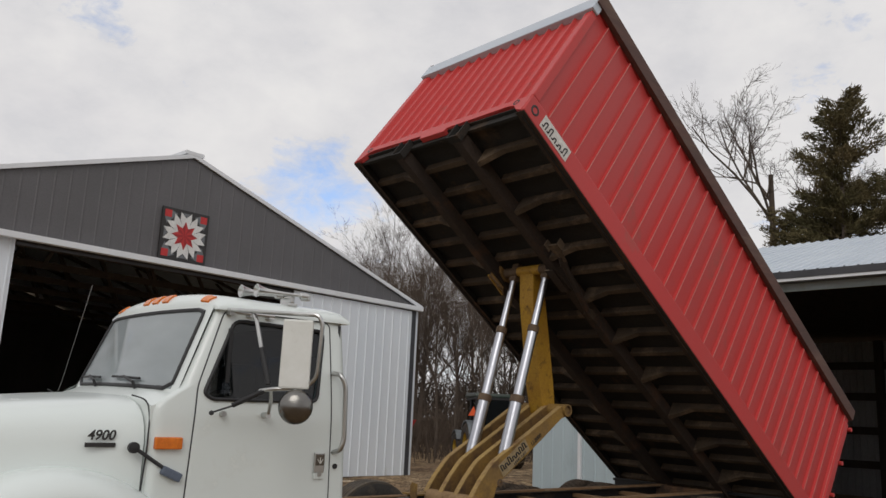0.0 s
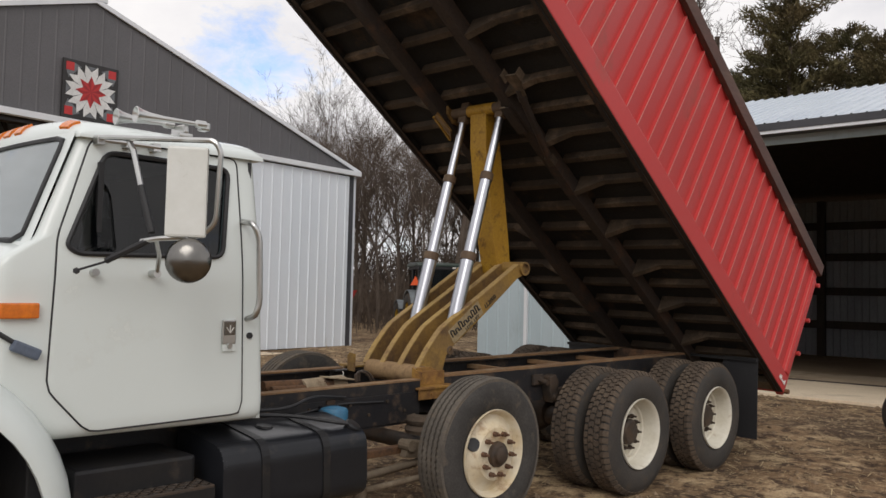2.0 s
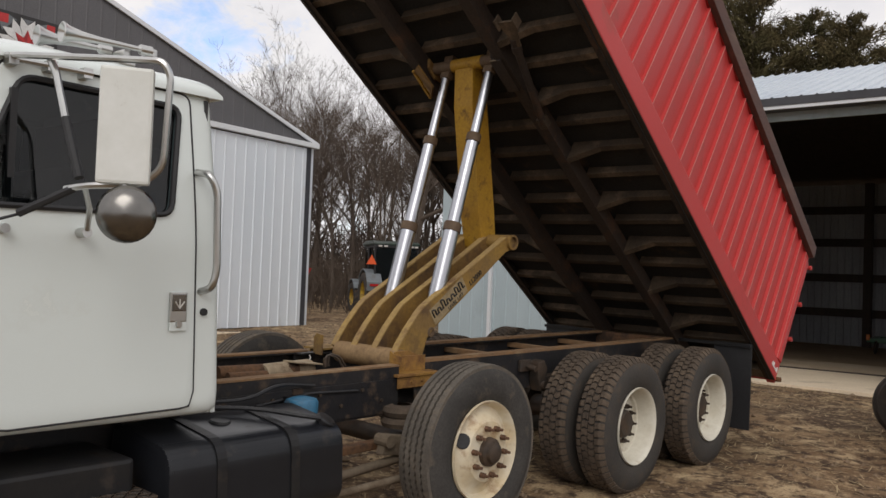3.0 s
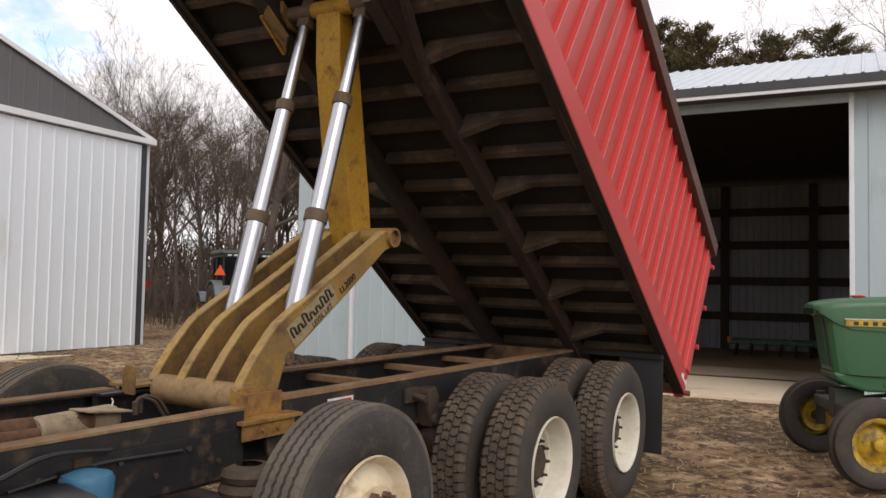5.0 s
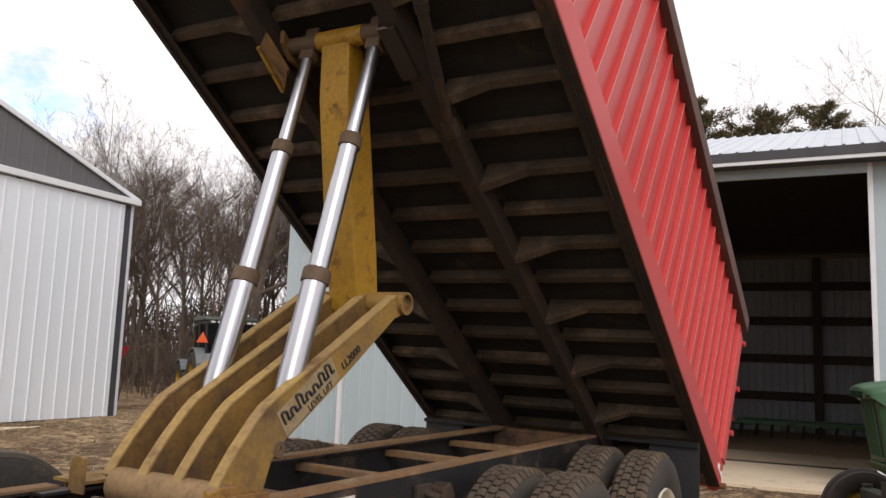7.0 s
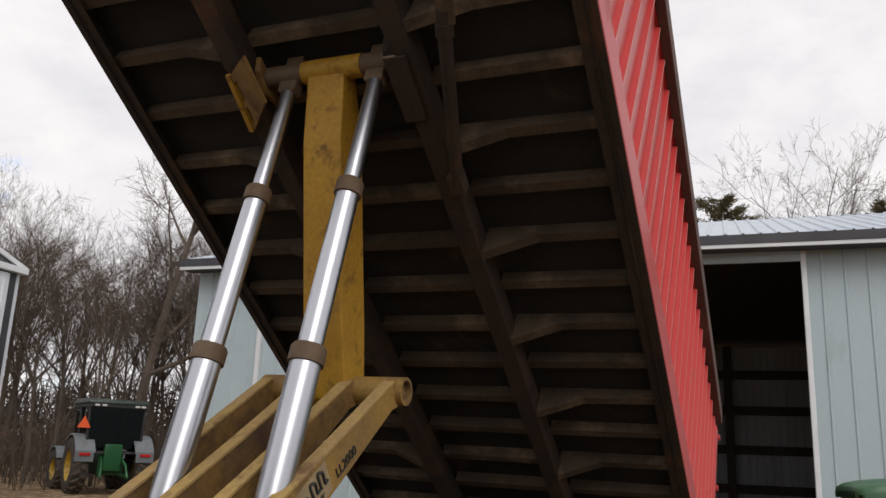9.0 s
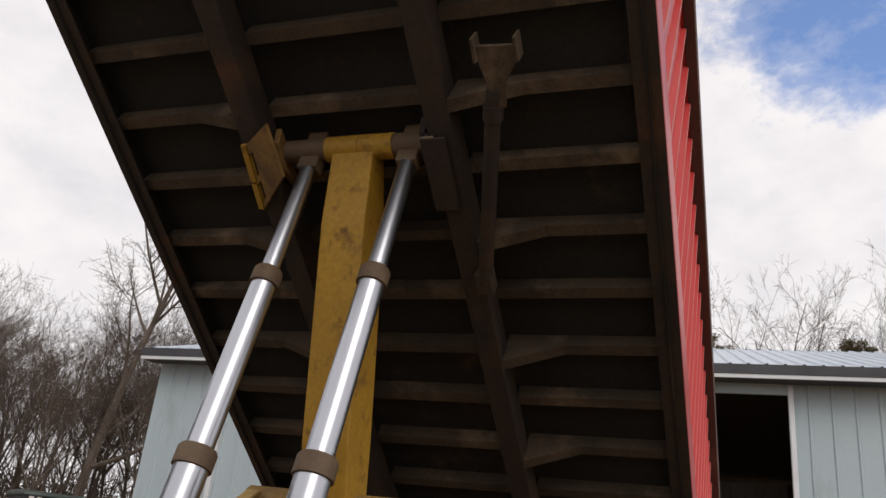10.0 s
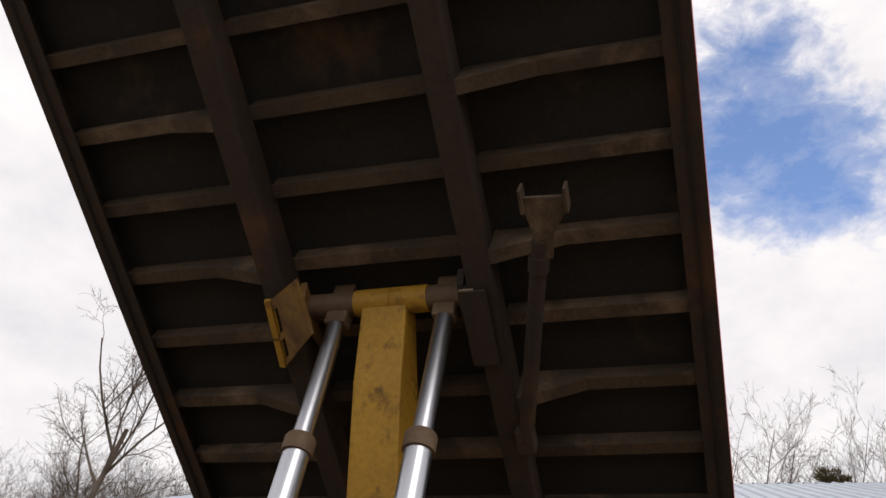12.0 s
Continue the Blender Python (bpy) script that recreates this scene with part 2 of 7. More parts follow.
M_STEEL = material("brushed_bright_steel", (0.60, 0.60, 0.58), (0.5, 0.5, 0.49), 4, 0.3, metal=1.0, bump=0.02, grain=0.05)
M_DULLCHROME = material("dull_dark_chrome", (0.24, 0.23, 0.215), (0.17, 0.165, 0.155), 6, 0.24, metal=1.0, bump=0.02, grain=0.05)
M_BLUEGREY = material("grey_blue_rubber", (0.13, 0.16, 0.22), (0.10, 0.125, 0.17), 8, 0.5)
M_MIRROR = material("mirror_silver", (0.85, 0.86, 0.86), (0.84, 0.85, 0.85), 3, 0.03, metal=1.0, bump=0.0, rough_var=0.02)
M_MIRBACK = material("white_mirror_shell", (0.70, 0.71, 0.68), (0.64, 0.65, 0.61), 5, 0.4, bump=0.02, dirt=(0.40, 0.37, 0.31), dirt_amount=0.05, dirt_scale=7, grain=0.05)
M_AMBER = material("amber_lens", (0.75, 0.20, 0.02), (0.65, 0.16, 0.02), 30, 0.2, bump=0.1)
M_REDLENS = material("red_lens", (0.5, 0.02, 0.02), rough=0.2)
M_GLASS = glass("tinted_side_glass", (0.17, 0.21, 0.23), 0.0)
# the strong film lightens the screen as reflected sky would
M_WSGLASS = glass("sky_sheen_windscreen_glass", (0.48, 0.56, 0.56), 0.44)
M_CABIN = material("dark_grey_cabin_trim", (0.05, 0.05, 0.052), rough=0.8)
M_BLUE = material("blue_plastic_cap", (0.03, 0.17, 0.30), (0.04, 0.14, 0.24), 9, 0.5, dirt=MUD, dirt_amount=0.15, dirt_scale=12)
M_METALWHITE = material("white_ribbed_sheet_metal", (0.72, 0.76, 0.80), (0.68, 0.73, 0.78), 0.6, 0.42, bump=0.0, grain=0.05, dirt=(0.52, 0.50, 0.45), dirt_amount=0.12, dirt_scale=0.9, stretch=(1, 1, 0.3))
M_METALGREY = material("charcoal_ribbed_sheet_metal", (0.115, 0.11, 0.115), (0.10, 0.097, 0.10), 0.7, 0.45, bump=0.03)
M_TRIMDARK = material("charcoal_trim_metal", (0.055, 0.055, 0.062), (0.04, 0.04, 0.046), 2, 0.6, bump=0.02, grain=0.1)
M_TRIMWHITE = material("white_trim_metal", (0.72, 0.74, 0.76), (0.66, 0.68, 0.70), 2, 0.4, bump=0.02, grain=0.05)
M_METALBLUE = material("weathered_blue_grey_sheet_metal", (0.43, 0.51, 0.54), (0.39, 0.47, 0.50), 0.8, 0.5, bump=0.02, grain=0.1, dirt=(0.30, 0.35, 0.36), dirt_amount=0.14, dirt_scale=1.2, stretch=(1, 1, 0.35))
M_GALV = material("galvanised_roof_metal", (0.50, 0.55, 0.60), (0.45, 0.50, 0.56), 0.9, 0.38, bump=0.03, grain=0.05)
M_LINER = material("dull_grey_inner_sheet", (0.40, 0.41, 0.42), (0.30, 0.31, 0.32), 1.2, 0.6, bump=0.05, stretch=(1, 1, 0.2))
# near-black so that the barn's inner shade is put into the colour
M_BARNSHADE = material("shade_dark_inner_sheet", (0.10, 0.095, 0.09), (0.07, 0.066, 0.062), 1.2, 0.7, bump=0.05, stretch=(1, 1, 0.2))
M_REDDARK = material("deep_red_sign_paint", (0.36, 0.015, 0.018), rough=0.5, bump=0)
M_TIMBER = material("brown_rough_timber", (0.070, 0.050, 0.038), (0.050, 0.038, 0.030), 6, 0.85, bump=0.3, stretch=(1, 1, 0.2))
M_CONCRETE = material("tan_concrete", (0.76, 0.63, 0.46), (0.70, 0.57, 0.41), 1.5, 0.9, bump=0.3, dirt=(0.30, 0.235, 0.17), dirt_amount=0.18, dirt_scale=0.8)
# darker copy of the apron concrete: dust, and the shed's shade in the colour
M_SHADESLAB = material("dusty_shaded_concrete", (0.60, 0.48, 0.34), (0.48, 0.37, 0.25), 0.9, 0.9, bump=0.3, dirt=(0.24, 0.17, 0.11), dirt_amount=0.3, dirt_scale=0.7)
M_DIRTFLOOR = material("brown_dirt_floor", (0.42, 0.31, 0.205), (0.32, 0.23, 0.15), 0.8, 0.95, bump=0.4, dirt=(0.28, 0.22, 0.15), dirt_amount=0.2, dirt_scale=0.6, spec=0.1)
M_BARK = material("grey_brown_bark", (0.155, 0.124, 0.100), (0.105, 0.083, 0.069), 3, 0.95, bump=0.4, stretch=(1, 1, 0.3), jitter=0.25, spec=0.1)
M_TWIG = material("brown_grey_twigs", (0.128, 0.098, 0.076), (0.088, 0.068, 0.054), 2, 0.95, bump=0.0, jitter=0.25, spec=0.1)
M_NEEDLE = material("brown_green_needles", (0.082, 0.078, 0.036), (0.135, 0.102, 0.050), 0.7, 0.85, bump=0.0, fine=14, spec=0.15, jitter=0.2)
M_GREASE = material("greasy_dark_green_casting", (0.020, 0.040, 0.024), (0.045, 0.038, 0.028), 6, 0.6, bump=0.3, dirt=(0.10, 0.07, 0.045), dirt_amount=0.25, dirt_scale=8)
M_GREEN = material("faded_green_tractor_paint", (0.024, 0.102, 0.040), (0.034, 0.112, 0.048), 2.0, 0.4, bump=0.03, dirt=(0.08, 0.13, 0.075), dirt_amount=0.14, dirt_scale=3, grain=0.1)
M_DARKGREEN = material("dark_green_roof_plastic", (0.016, 0.035, 0.022), (0.012, 0.025, 0.017), 3, 0.35, bump=0.02)
M_GREYFENDER = material("grey_fender_plastic", (0.17, 0.19, 0.20), (0.13, 0.145, 0.155), 4, 0.5, bump=0.02, dirt=(0.12, 0.10, 0.08), dirt_amount=0.2)
M_GREENNEW = material("glossy_green_tractor_paint", (0.015, 0.10, 0.03), rough=0.3, bump=0.02)
M_YELWHEEL = material("yellow_wheel_paint", (0.56, 0.37, 0.02), (0.44, 0.28, 0.03), 5, 0.5, dirt=(0.13, 0.085, 0.045), dirt_amount=0.5, dirt_scale=8)
M_ORANGE = material("fluorescent_orange_sign", (0.85, 0.12, 0.03), (0.82, 0.12, 0.03), 20, 0.4, bump=0)
M_OLDDECAL = material("soiled_tan_decal", (0.36, 0.28, 0.16), (0.26, 0.19, 0.10), 12, 0.6, bump=0.05)
M_PAPER = material("white_sticker", (0.72, 0.70, 0.66), (0.6, 0.58, 0.54), 18, 0.5, bump=0.02)
M_INK = material("black_lettering", (0.025, 0.023, 0.022), rough=0.5, bump=0)
M_REDSIGN = material("red_sign_paint", (0.55, 0.03, 0.03), rough=0.5, bump=0)
M_WHITESIGN = material("white_sign_paint", (0.78, 0.78, 0.76), rough=0.5, bump=0)
M_GREYSIGN = material("grey_sign_paint", (0.16, 0.17, 0.18), rough=0.5, bump=0)


# ---------------------------------------------------------------- mesh helpers
def mesh_of(bm, name, mat, smooth=False):
    bmesh.ops.recalc_face_normals(bm, faces=bm.faces)
    me = bpy.data.meshes.new(name)
    bm.to_mesh(me)
    bm.free()
    if smooth:
        for p in me.polygons:
            p.use_smooth = True
        me.set_sharp_from_angle(angle=radians(38))
    me.materials.append(mat)
    return me


def part(name, bm, mat, parent=None, label="", smooth=False):
    ob = new(name, mesh_of(bm, name, mat, smooth))
    if parent is not None:
        ob.parent = parent
    if label:
        ob["label"] = label
    return ob


def thing(name, label, category, group="", kind=""):
    return tagged(new(name), label, category, group, kind)


def box(bm, x0, x1, y0, y1, z0, z1, bevel=0.0):
    vs = [bm.verts.new((x, y, z)) for x in (x0, x1) for y in (y0, y1) for z in (z0, z1)]
    fs = [bm.faces.new([vs[i] for i in q]) for q in ((0, 1, 3, 2), (4, 6, 7, 5), (0, 4, 5, 1), (2, 3, 7, 6), (0, 2, 6, 4), (1, 5, 7, 3))]
    if bevel:
        es = {e for f in fs for e in f.edges}
        bmesh.ops.bevel(bm, geom=list(es), offset=bevel, segments=2, affect="EDGES", profile=0.6)
    return vs


def boxed(*a, bevel=0.0):
    bm = bmesh.new()
    box(bm, *a, bevel=bevel)
    return bm


def prism(bm, outline, axis, a, b, bevel=0.0):
    """A flat outline drawn in the two other axes, in order, pushed from a to b along axis."""
    n = "xyz".index(axis)

    def at(p, v):
        q = list(p)
        q.insert(n, v)
        return q

    lo, hi = ([bm.verts.new(at(p, v)) for p in outline] for v in (a, b))
    fs = [bm.faces.new(lo), bm.faces.new(hi[::-1])]
    for i in range(len(lo)):
        j = (i + 1) % len(lo)
        fs.append(bm.faces.new((lo[i], lo[j], hi[j], hi[i])))
    if bevel:
        bmesh.ops.recalc_face_normals(bm, faces=fs)
        es = {e for f in fs for e in f.edges}
        bmesh.ops.bevel(bm, geom=list(es), offset=bevel, segments=2, affect="EDGES", profile=0.6)


def frame_at(d):
    d = Vector(d).normalized()
    side = d.cross((0, 0, 1) if abs(d.z) < 0.9 else (1, 0, 0)).normalized()
    return side, side.cross(d).normalized()


def rod(bm, p, q, r0, r1=None, n=12, caps=True):
    r1 = r0 if r1 is None else r1
    p, q = Vector(p), Vector(q)
    a, b = frame_at(q - p)
    rings = []
    for c, r in ((p, r0), (q, r1)):
        rings.append([bm.verts.new(c + r * (math.cos(2 * math.pi * i / n) * a + math.sin(2 * math.pi * i / n) * b)) for i in range(n)])
    for i in range(n):
        j = (i + 1) % n
        bm.faces.new((rings[0][i], rings[0][j], rings[1][j], rings[1][i]))
    if caps:
        bm.faces.new(rings[0][::-1])
        bm.faces.new(rings[1])


def pipe(bm, pts, r, n=8):
    """A bent pipe through points, with mitred rings."""
    pts = [Vector(p) for p in pts]
    rings, a = [], None
    for i, p in enumerate(pts):
        d = (pts[min(i + 1, len(pts) - 1)] - pts[max(i - 1, 0)]).normalized()
        if a is None:
            a, _ = frame_at(d)
        a = (a - d * a.dot(d)).normalized()
        b = d.cross(a)
        rings.append([bm.verts.new(p + r * (math.cos(2 * math.pi * k / n) * a + math.sin(2 * math.pi * k / n) * b)) for k in range(n)])
    for s, t in zip(rings, rings[1:]):
        for k in range(n):
            j = (k + 1) % n
            bm.faces.new((s[k], s[j], t[j], t[k]))
    bm.faces.new(rings[0][::-1])
    bm.faces.new(rings[-1])


def bend(pts, steps=4, radius=0.06):
    """Rounds the corners of a line of points."""
    pts = [Vector(p) for p in pts]
    out = [pts[0]]
    for p, q, s in zip(pts, pts[1:], pts[2:]):
        k = min(radius, (p - q).length * 0.45, (s - q).length * 0.45)
        a, b = q + (p - q).normalized() * k, q + (s - q).normalized() * k
        for i in range(steps + 1):
            u = i / steps
            out.append(a * (1 - u) ** 2 + q * 2 * u * (1 - u) + b * u * u)
    return out + [pts[-1]]


def turned(bm, profile, n, m, closed=False):
    """A profile of (radius, height) turned about the local z axis."""
    rings = [[bm.verts.new(m @ Vector((r * math.cos(2 * math.pi * i / n), r * math.sin(2 * math.pi * i / n), h))) for i in range(n)] for r, h in profile]
    pairs = list(zip(rings, rings[1:])) + ([(rings[-1], rings[0])] if closed else [])
    for s, t in pairs:
        for i in range(n):
            j = (i + 1) % n
            bm.faces.new((s[i], s[j], t[j], t[i]))
    return rings


def loft(bm, sections, closed=True, caps=True):
    rings = [[bm.verts.new(p) for p in s] for s in sections]
    for s, t in zip(rings, rings[1:]):
        for i in range(len(s) if closed else len(s) - 1):
            j = (i + 1) % len(s)
            bm.faces.new((s[i], s[j], t[j], t[i]))
    if caps:
        bm.faces.new(rings[0][::-1])
        bm.faces.new(rings[-1])
    return rings


def resample(loop, centre, n):
    """The loop's crossing points with n rays from the centre."""
    out = []
    for i in range(n):
        a = 2 * math.pi * i / n
        d = (math.cos(a), math.sin(a))
        best = None
        for (x0, y0), (x1, y1) in zip(loop, loop[1:] + loop[:1]):
            ex, ey = x1 - x0, y1 - y0
            det = d[0] * -ey + d[1] * ex
            if abs(det) < 1e-9:
                continue
            rx, ry = x0 - centre[0], y0 - centre[1]
            k = (rx * -ey + ry * ex) / det
            s = (d[0] * ry - d[1] * rx) / det
            if k > 0 and -1e-6 <= s <= 1 + 1e-6 and (best is None or k > best):
                best = k
        out.append((centre[0] + best * d[0], centre[1] + best * d[1]))
    return out


def rounded(loop, r, steps=4):
    """A closed outline with its corners rounded."""
    pts = [Vector((*p, 0)) for p in loop]
    out = []
    for i, q in enumerate(pts):
        p, s = pts[i - 1], pts[(i + 1) % len(pts)]
        k = min(r, (p - q).length * 0.45, (s - q).length * 0.45)
        a, b = q + (p - q).normalized() * k, q + (s - q).normalized() * k
        for j in range(steps + 1):
            u = j / steps
            v = a * (1 - u) ** 2 + q * 2 * u * (1 - u) + b * u * u
            out.append((v.x, v.y))
    return out


def lettering(name, body, size, m, mat, parent, label="", shear=0.0, bold=0.0):
    """Raised letters in the built-in font, turned into a mesh."""
    cu = bpy.data.curves.new(name, "FONT")
    cu.body, cu.size, cu.extrude, cu.shear, cu.offset = body, size, 0.002, shear, bold
    cu.align_x, cu.align_y = "CENTER", "CENTER"
    tmp = bpy.data.objects.new(name, cu)
    scene.collection.objects.link(tmp)
    me = bpy.data.meshes.new_from_object(tmp.evaluated_get(bpy.context.evaluated_depsgraph_get()))
    bpy.data.objects.remove(tmp)
    bpy.data.curves.remove(cu)
    me.transform(m)
    me.materials.clear()
    me.materials.append(mat)
    ob = new(name, me)
    ob.parent = parent
    if label:
        ob["label"] = label
    return ob


# ---------------------------------------------------------------- ground
# the truck and the yard lean a little: degrees about the long and the cross axis
LEAN_X, LEAN_Y = 0.92, -0.50
TRUCK = Matrix.Rotation(radians(LEAN_Y), 4, "Y") @ Matrix.Rotation(radians(LEAN_X), 4, "X")


def height(x, y):
    """The yard rises gently to the barn, falls away beyond it, and is level in the shed, with ruts and clods."""
    z = 0.0161 * min(max(y, -9.0), 11.0) + 0.0087 * min(max(x, -8.0), 8.0)
    k = min(max((y - 11.5) / 5.0, 0.0), 1.0)
    z -= 0.32 * k * k * (3 - 2 * k)
    inside = min(max((x - 8.8) / 0.9, 0.0), 1.0) * min(max((9.8 - y) / 1.0, 0.0), 1.0)
    z = z * (1 - inside) + (min(z, 0.02) - 0.03) * inside
    if abs(x) < 40 and abs(y) < 40:
        amp = 1.0 if (x < 9.6 and y < 10.5) else 0.35
        z += amp * (0.030 * noise.noise((x * 0.6, y * 0.6, 0)) + 0.022 * noise.noise((x * 2.1, y * 2.1, 3)) + 0.016 * noise.noise((x * 5.5, y * 5.5, 7)))
    return z - 0.015


def ground_lines(lo, hi, fine, reach):
    out, v, step = [], lo, fine
    while v < hi:
        out.append(v)
        v += fine
    grow, v = fine, hi
    while v < reach:
        out.append(v)
        grow *= 1.35
        v += grow
    out.append(reach)
    grow, v, low = fine, lo, []
    while v > -reach:
        grow *= 1.35
        v -= grow
        low.append(max(v, -reach))
    return low[::-1] + out


gx, gy = ground_lines(-6.0, 12.0, 0.09, 900.0), ground_lines(-6.0, 14.0, 0.11, 900.0)
g_me = bpy.data.meshes.new("ground")
g_me.from_pydata([(x, y, height(x, y)) for x in gx for y in gy], [],
                 [(i * len(gy) + j, (i + 1) * len(gy) + j, (i + 1) * len(gy) + j + 1, i * len(gy) + j + 1) for i in range(len(gx) - 1) for j in range(len(gy) - 1)])
for p in g_me.polygons:
    p.use_smooth = True


def ground_material():
    m = bpy.data.materials.new("trodden_mud_and_dead_grass")
    m.use_nodes = True
    nodes, links = m.node_tree.nodes, m.node_tree.links
    b = nodes["Principled BSDF"]
    co = nodes.new("ShaderNodeTexCoord")

    def nz(s, detail=6.0, r=0.62):
        n = nodes.new("ShaderNodeTexNoise")
        n.inputs["Scale"].default_value, n.inputs["Detail"].default_value, n.inputs["Roughness"].default_value = s, detail, r
        links.new(co.outputs["Object"], n.inputs["Vector"])
        return n.outputs["Fac"]

    def mix(f, lo, hi, a, c):
        r = nodes.new("ShaderNodeMapRange")
        r.inputs["From Min"].default_value, r.inputs["From Max"].default_value = lo, hi
        links.new(f, r.inputs["Value"])
        n = nodes.new("ShaderNodeMix")
        n.data_type = "RGBA"
        links.new(r.outputs["Result"], n.inputs["Factor"])
        for slot, v in (("A", a), ("B", c)):
            if isinstance(v, tuple):
                n.inputs[slot].default_value = (*v, 1)
            else:
                links.new(v, n.inputs[slot])
        return n.outputs["Result"]

    col = mix(nz(0.5), 0.40, 0.60, (0.130, 0.082, 0.047), (0.275, 0.184, 0.105))
    col = mix(nz(0.21), 0.58, 0.68, col, (0.105, 0.07, 0.046))
    col = mix(nz(1.9), 0.50, 0.66, col, (0.52, 0.388, 0.232))
    col = mix(nz(5.5), 0.47, 0.60, col, (0.075, 0.049, 0.033))
    col = mix(nz(16.0), 0.55, 0.70, col, (0.48, 0.352, 0.205))
    col = mix(nz(48.0, 3.0), 0.55, 0.75, col, (0.06, 0.042, 0.03))
    links.new(col, b.inputs["Base Color"])
    b.inputs["Roughness"].default_value = 0.95
    b.inputs["Specular IOR Level"].default_value = 0.15
    bp = nodes.new("ShaderNodeBump")
    bp.inputs["Strength"].default_value, bp.inputs["Distance"].default_value = 0.7, 0.03
    links.new(nz(24.0, 5.0), bp.inputs["Height"])
    links.new(bp.outputs["Normal"], b.inputs["Normal"])
    return m


M_GROUND = ground_material()
g_me.materials.append(M_GROUND)
ground = tagged(new("ground", g_me), "trodden brown mud yard with dead grass", "ground", kind="structure")


# ---------------------------------------------------------------- buildings
def ribbed(bm, p, along, up, length, top_of, pitch=0.3, rib=0.045, deep=0.02, bottom=0.0):
    """A sheet of ribbed metal: p its lower corner, along and up its axes, top_of(s) its height at s."""
    p, along, up = Vector(p), Vector(along).normalized(), Vector(up).normalized()
    out = along.cross(up)
    stops = []
    s = 0.0
    while s < length - 1e-6:
        for d, h in ((0.0, 0.0), (pitch - rib, 0.0), (pitch - rib * 0.75, deep), (pitch - rib * 0.25, deep)):
            if s + d <= length:
                stops.append((s + d, h))
        s += pitch
    stops.append((length, 0.0))
    lo = [bm.verts.new(p + along * s + out * h + up * bottom) for s, h in stops]
    hi = [bm.verts.new(p + along * s + out * h + up * top_of(s)) for s, h in stops]
    for i in range(len(lo) - 1):
        bm.faces.new((lo[i], lo[i + 1], hi[i + 1], hi[i]))


# the barn: its gable wall faces the yard
# in its own frame: x along the gable wall, y into the barn
BARN = Matrix.Translation((1.80, 10.77, 0.0)) @ Matrix.Rotation(radians(6.5), 4, "Z")
BX0, BX1, BY, BG = -7.25, 7.33, 0.085, 0.18
BE, BP = 4.70, 7.06
BMID = (BX0 + BX1) / 2
DJ0, DJ1, DTOP = -3.30, 3.15, 4.50
barn = thing("barn", "white pole barn with a charcoal gable and an open doorway", "barn")


def barn_roof_z(x):
    return BE + (BP - BE) * (1 - abs(x - BMID) / (BX1 - BMID))


bm = bmesh.new()
ribbed(bm, (BX0, BY, 0), (1, 0, 0), (0, 0, 1), DJ0 - BX0, lambda s: BE, bottom=BG)
part("wall", bm, M_METALWHITE, barn, "white ribbed metal wall")
bm = bmesh.new()
ribbed(bm, (BX0, BY - 0.03, 0), (1, 0, 0), (0, 0, 1), BX1 - BX0, lambda s: barn_roof_z(BX0 + s), pitch=0.3, deep=0.007, bottom=BE)
part("gable", bm, M_METALGREY, barn, "charcoal ribbed metal gable")
bm = bmesh.new()
ribbed(bm, (7.18, BY, 0), (1, 0, 0), (0, 0, 1), BX1 - 7.18, lambda s: BE, pitch=0.3, bottom=BG)
part("wall", bm, M_METALWHITE, barn)
bm = bmesh.new()
box(bm, 7.02, 7.18, BY - 0.07, BY + 0.05, BG, BE)
part("corner_trim", bm, M_TRIMDARK, barn, "charcoal corner trim")
for x0, x1, y0, y1 in ((BX0, BX0 + 0.02, BY + 0.02, BY + 18), (BX1 - 0.02, BX1, BY + 0.02, BY + 18), (BX0 + 0.02, BX1 - 0.02, BY + 17.98, BY + 18)):
    part("wall", boxed(x0, x1, y0, y1, BG, BE), M_METALWHITE, barn)
# added sheets inside the unlined white walls; they darken the view through the doorway
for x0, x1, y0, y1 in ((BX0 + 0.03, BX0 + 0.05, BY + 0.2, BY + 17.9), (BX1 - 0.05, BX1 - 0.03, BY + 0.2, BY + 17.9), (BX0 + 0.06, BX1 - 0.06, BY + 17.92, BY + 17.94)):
    part("lining", boxed(x0, x1, y0, y1, BG, BE), M_BARNSHADE, barn, "dark sheet added inside the wall for the barn's shade")
bm = bmesh.new()
prism(bm, [(BX0 + 0.03, BE), (BX1 - 0.03, BE), (BMID, BP - 0.06)], "y", BY + 17.96, BY + 18)
part("gable", bm, M_METALGREY, barn)
for sx in (-1, 1):
    bm = bmesh.new()
    e = BX1 + 0.07 if sx > 0 else BX0 - 0.07
    prism(bm, [(BMID, BP), (e, barn_roof_z(e)), (e, barn_roof_z(e) + 0.05), (BMID, BP + 0.05)], "y", BY - 0.05, BY + 18.2)
    part("roof", bm, M_GALV, barn, "pale ribbed metal roof")
    bm = bmesh.new()
    prism(bm, [(BMID, BP - 0.03), (e, barn_roof_z(e) - 0.03), (e, barn_roof_z(e) + 0.06), (BMID, BP + 0.06)], "y", BY - 0.095, BY - 0.055)
    part("rake_trim", bm, M_TRIMWHITE, barn, "white rake trim")
part("ridge_cap", boxed(BMID - 0.22, BMID + 0.22, BY - 0.1, BY + 18.2, BP + 0.02, BP + 0.10), M_TRIMWHITE, barn)
part("door_track", boxed(BX0 + 0.2, BX1, BY - 0.20, BY - 0.06, BE - 0.12, BE + 0.0, bevel=0.01), M_TRIMWHITE, barn, "white sliding door track cover")
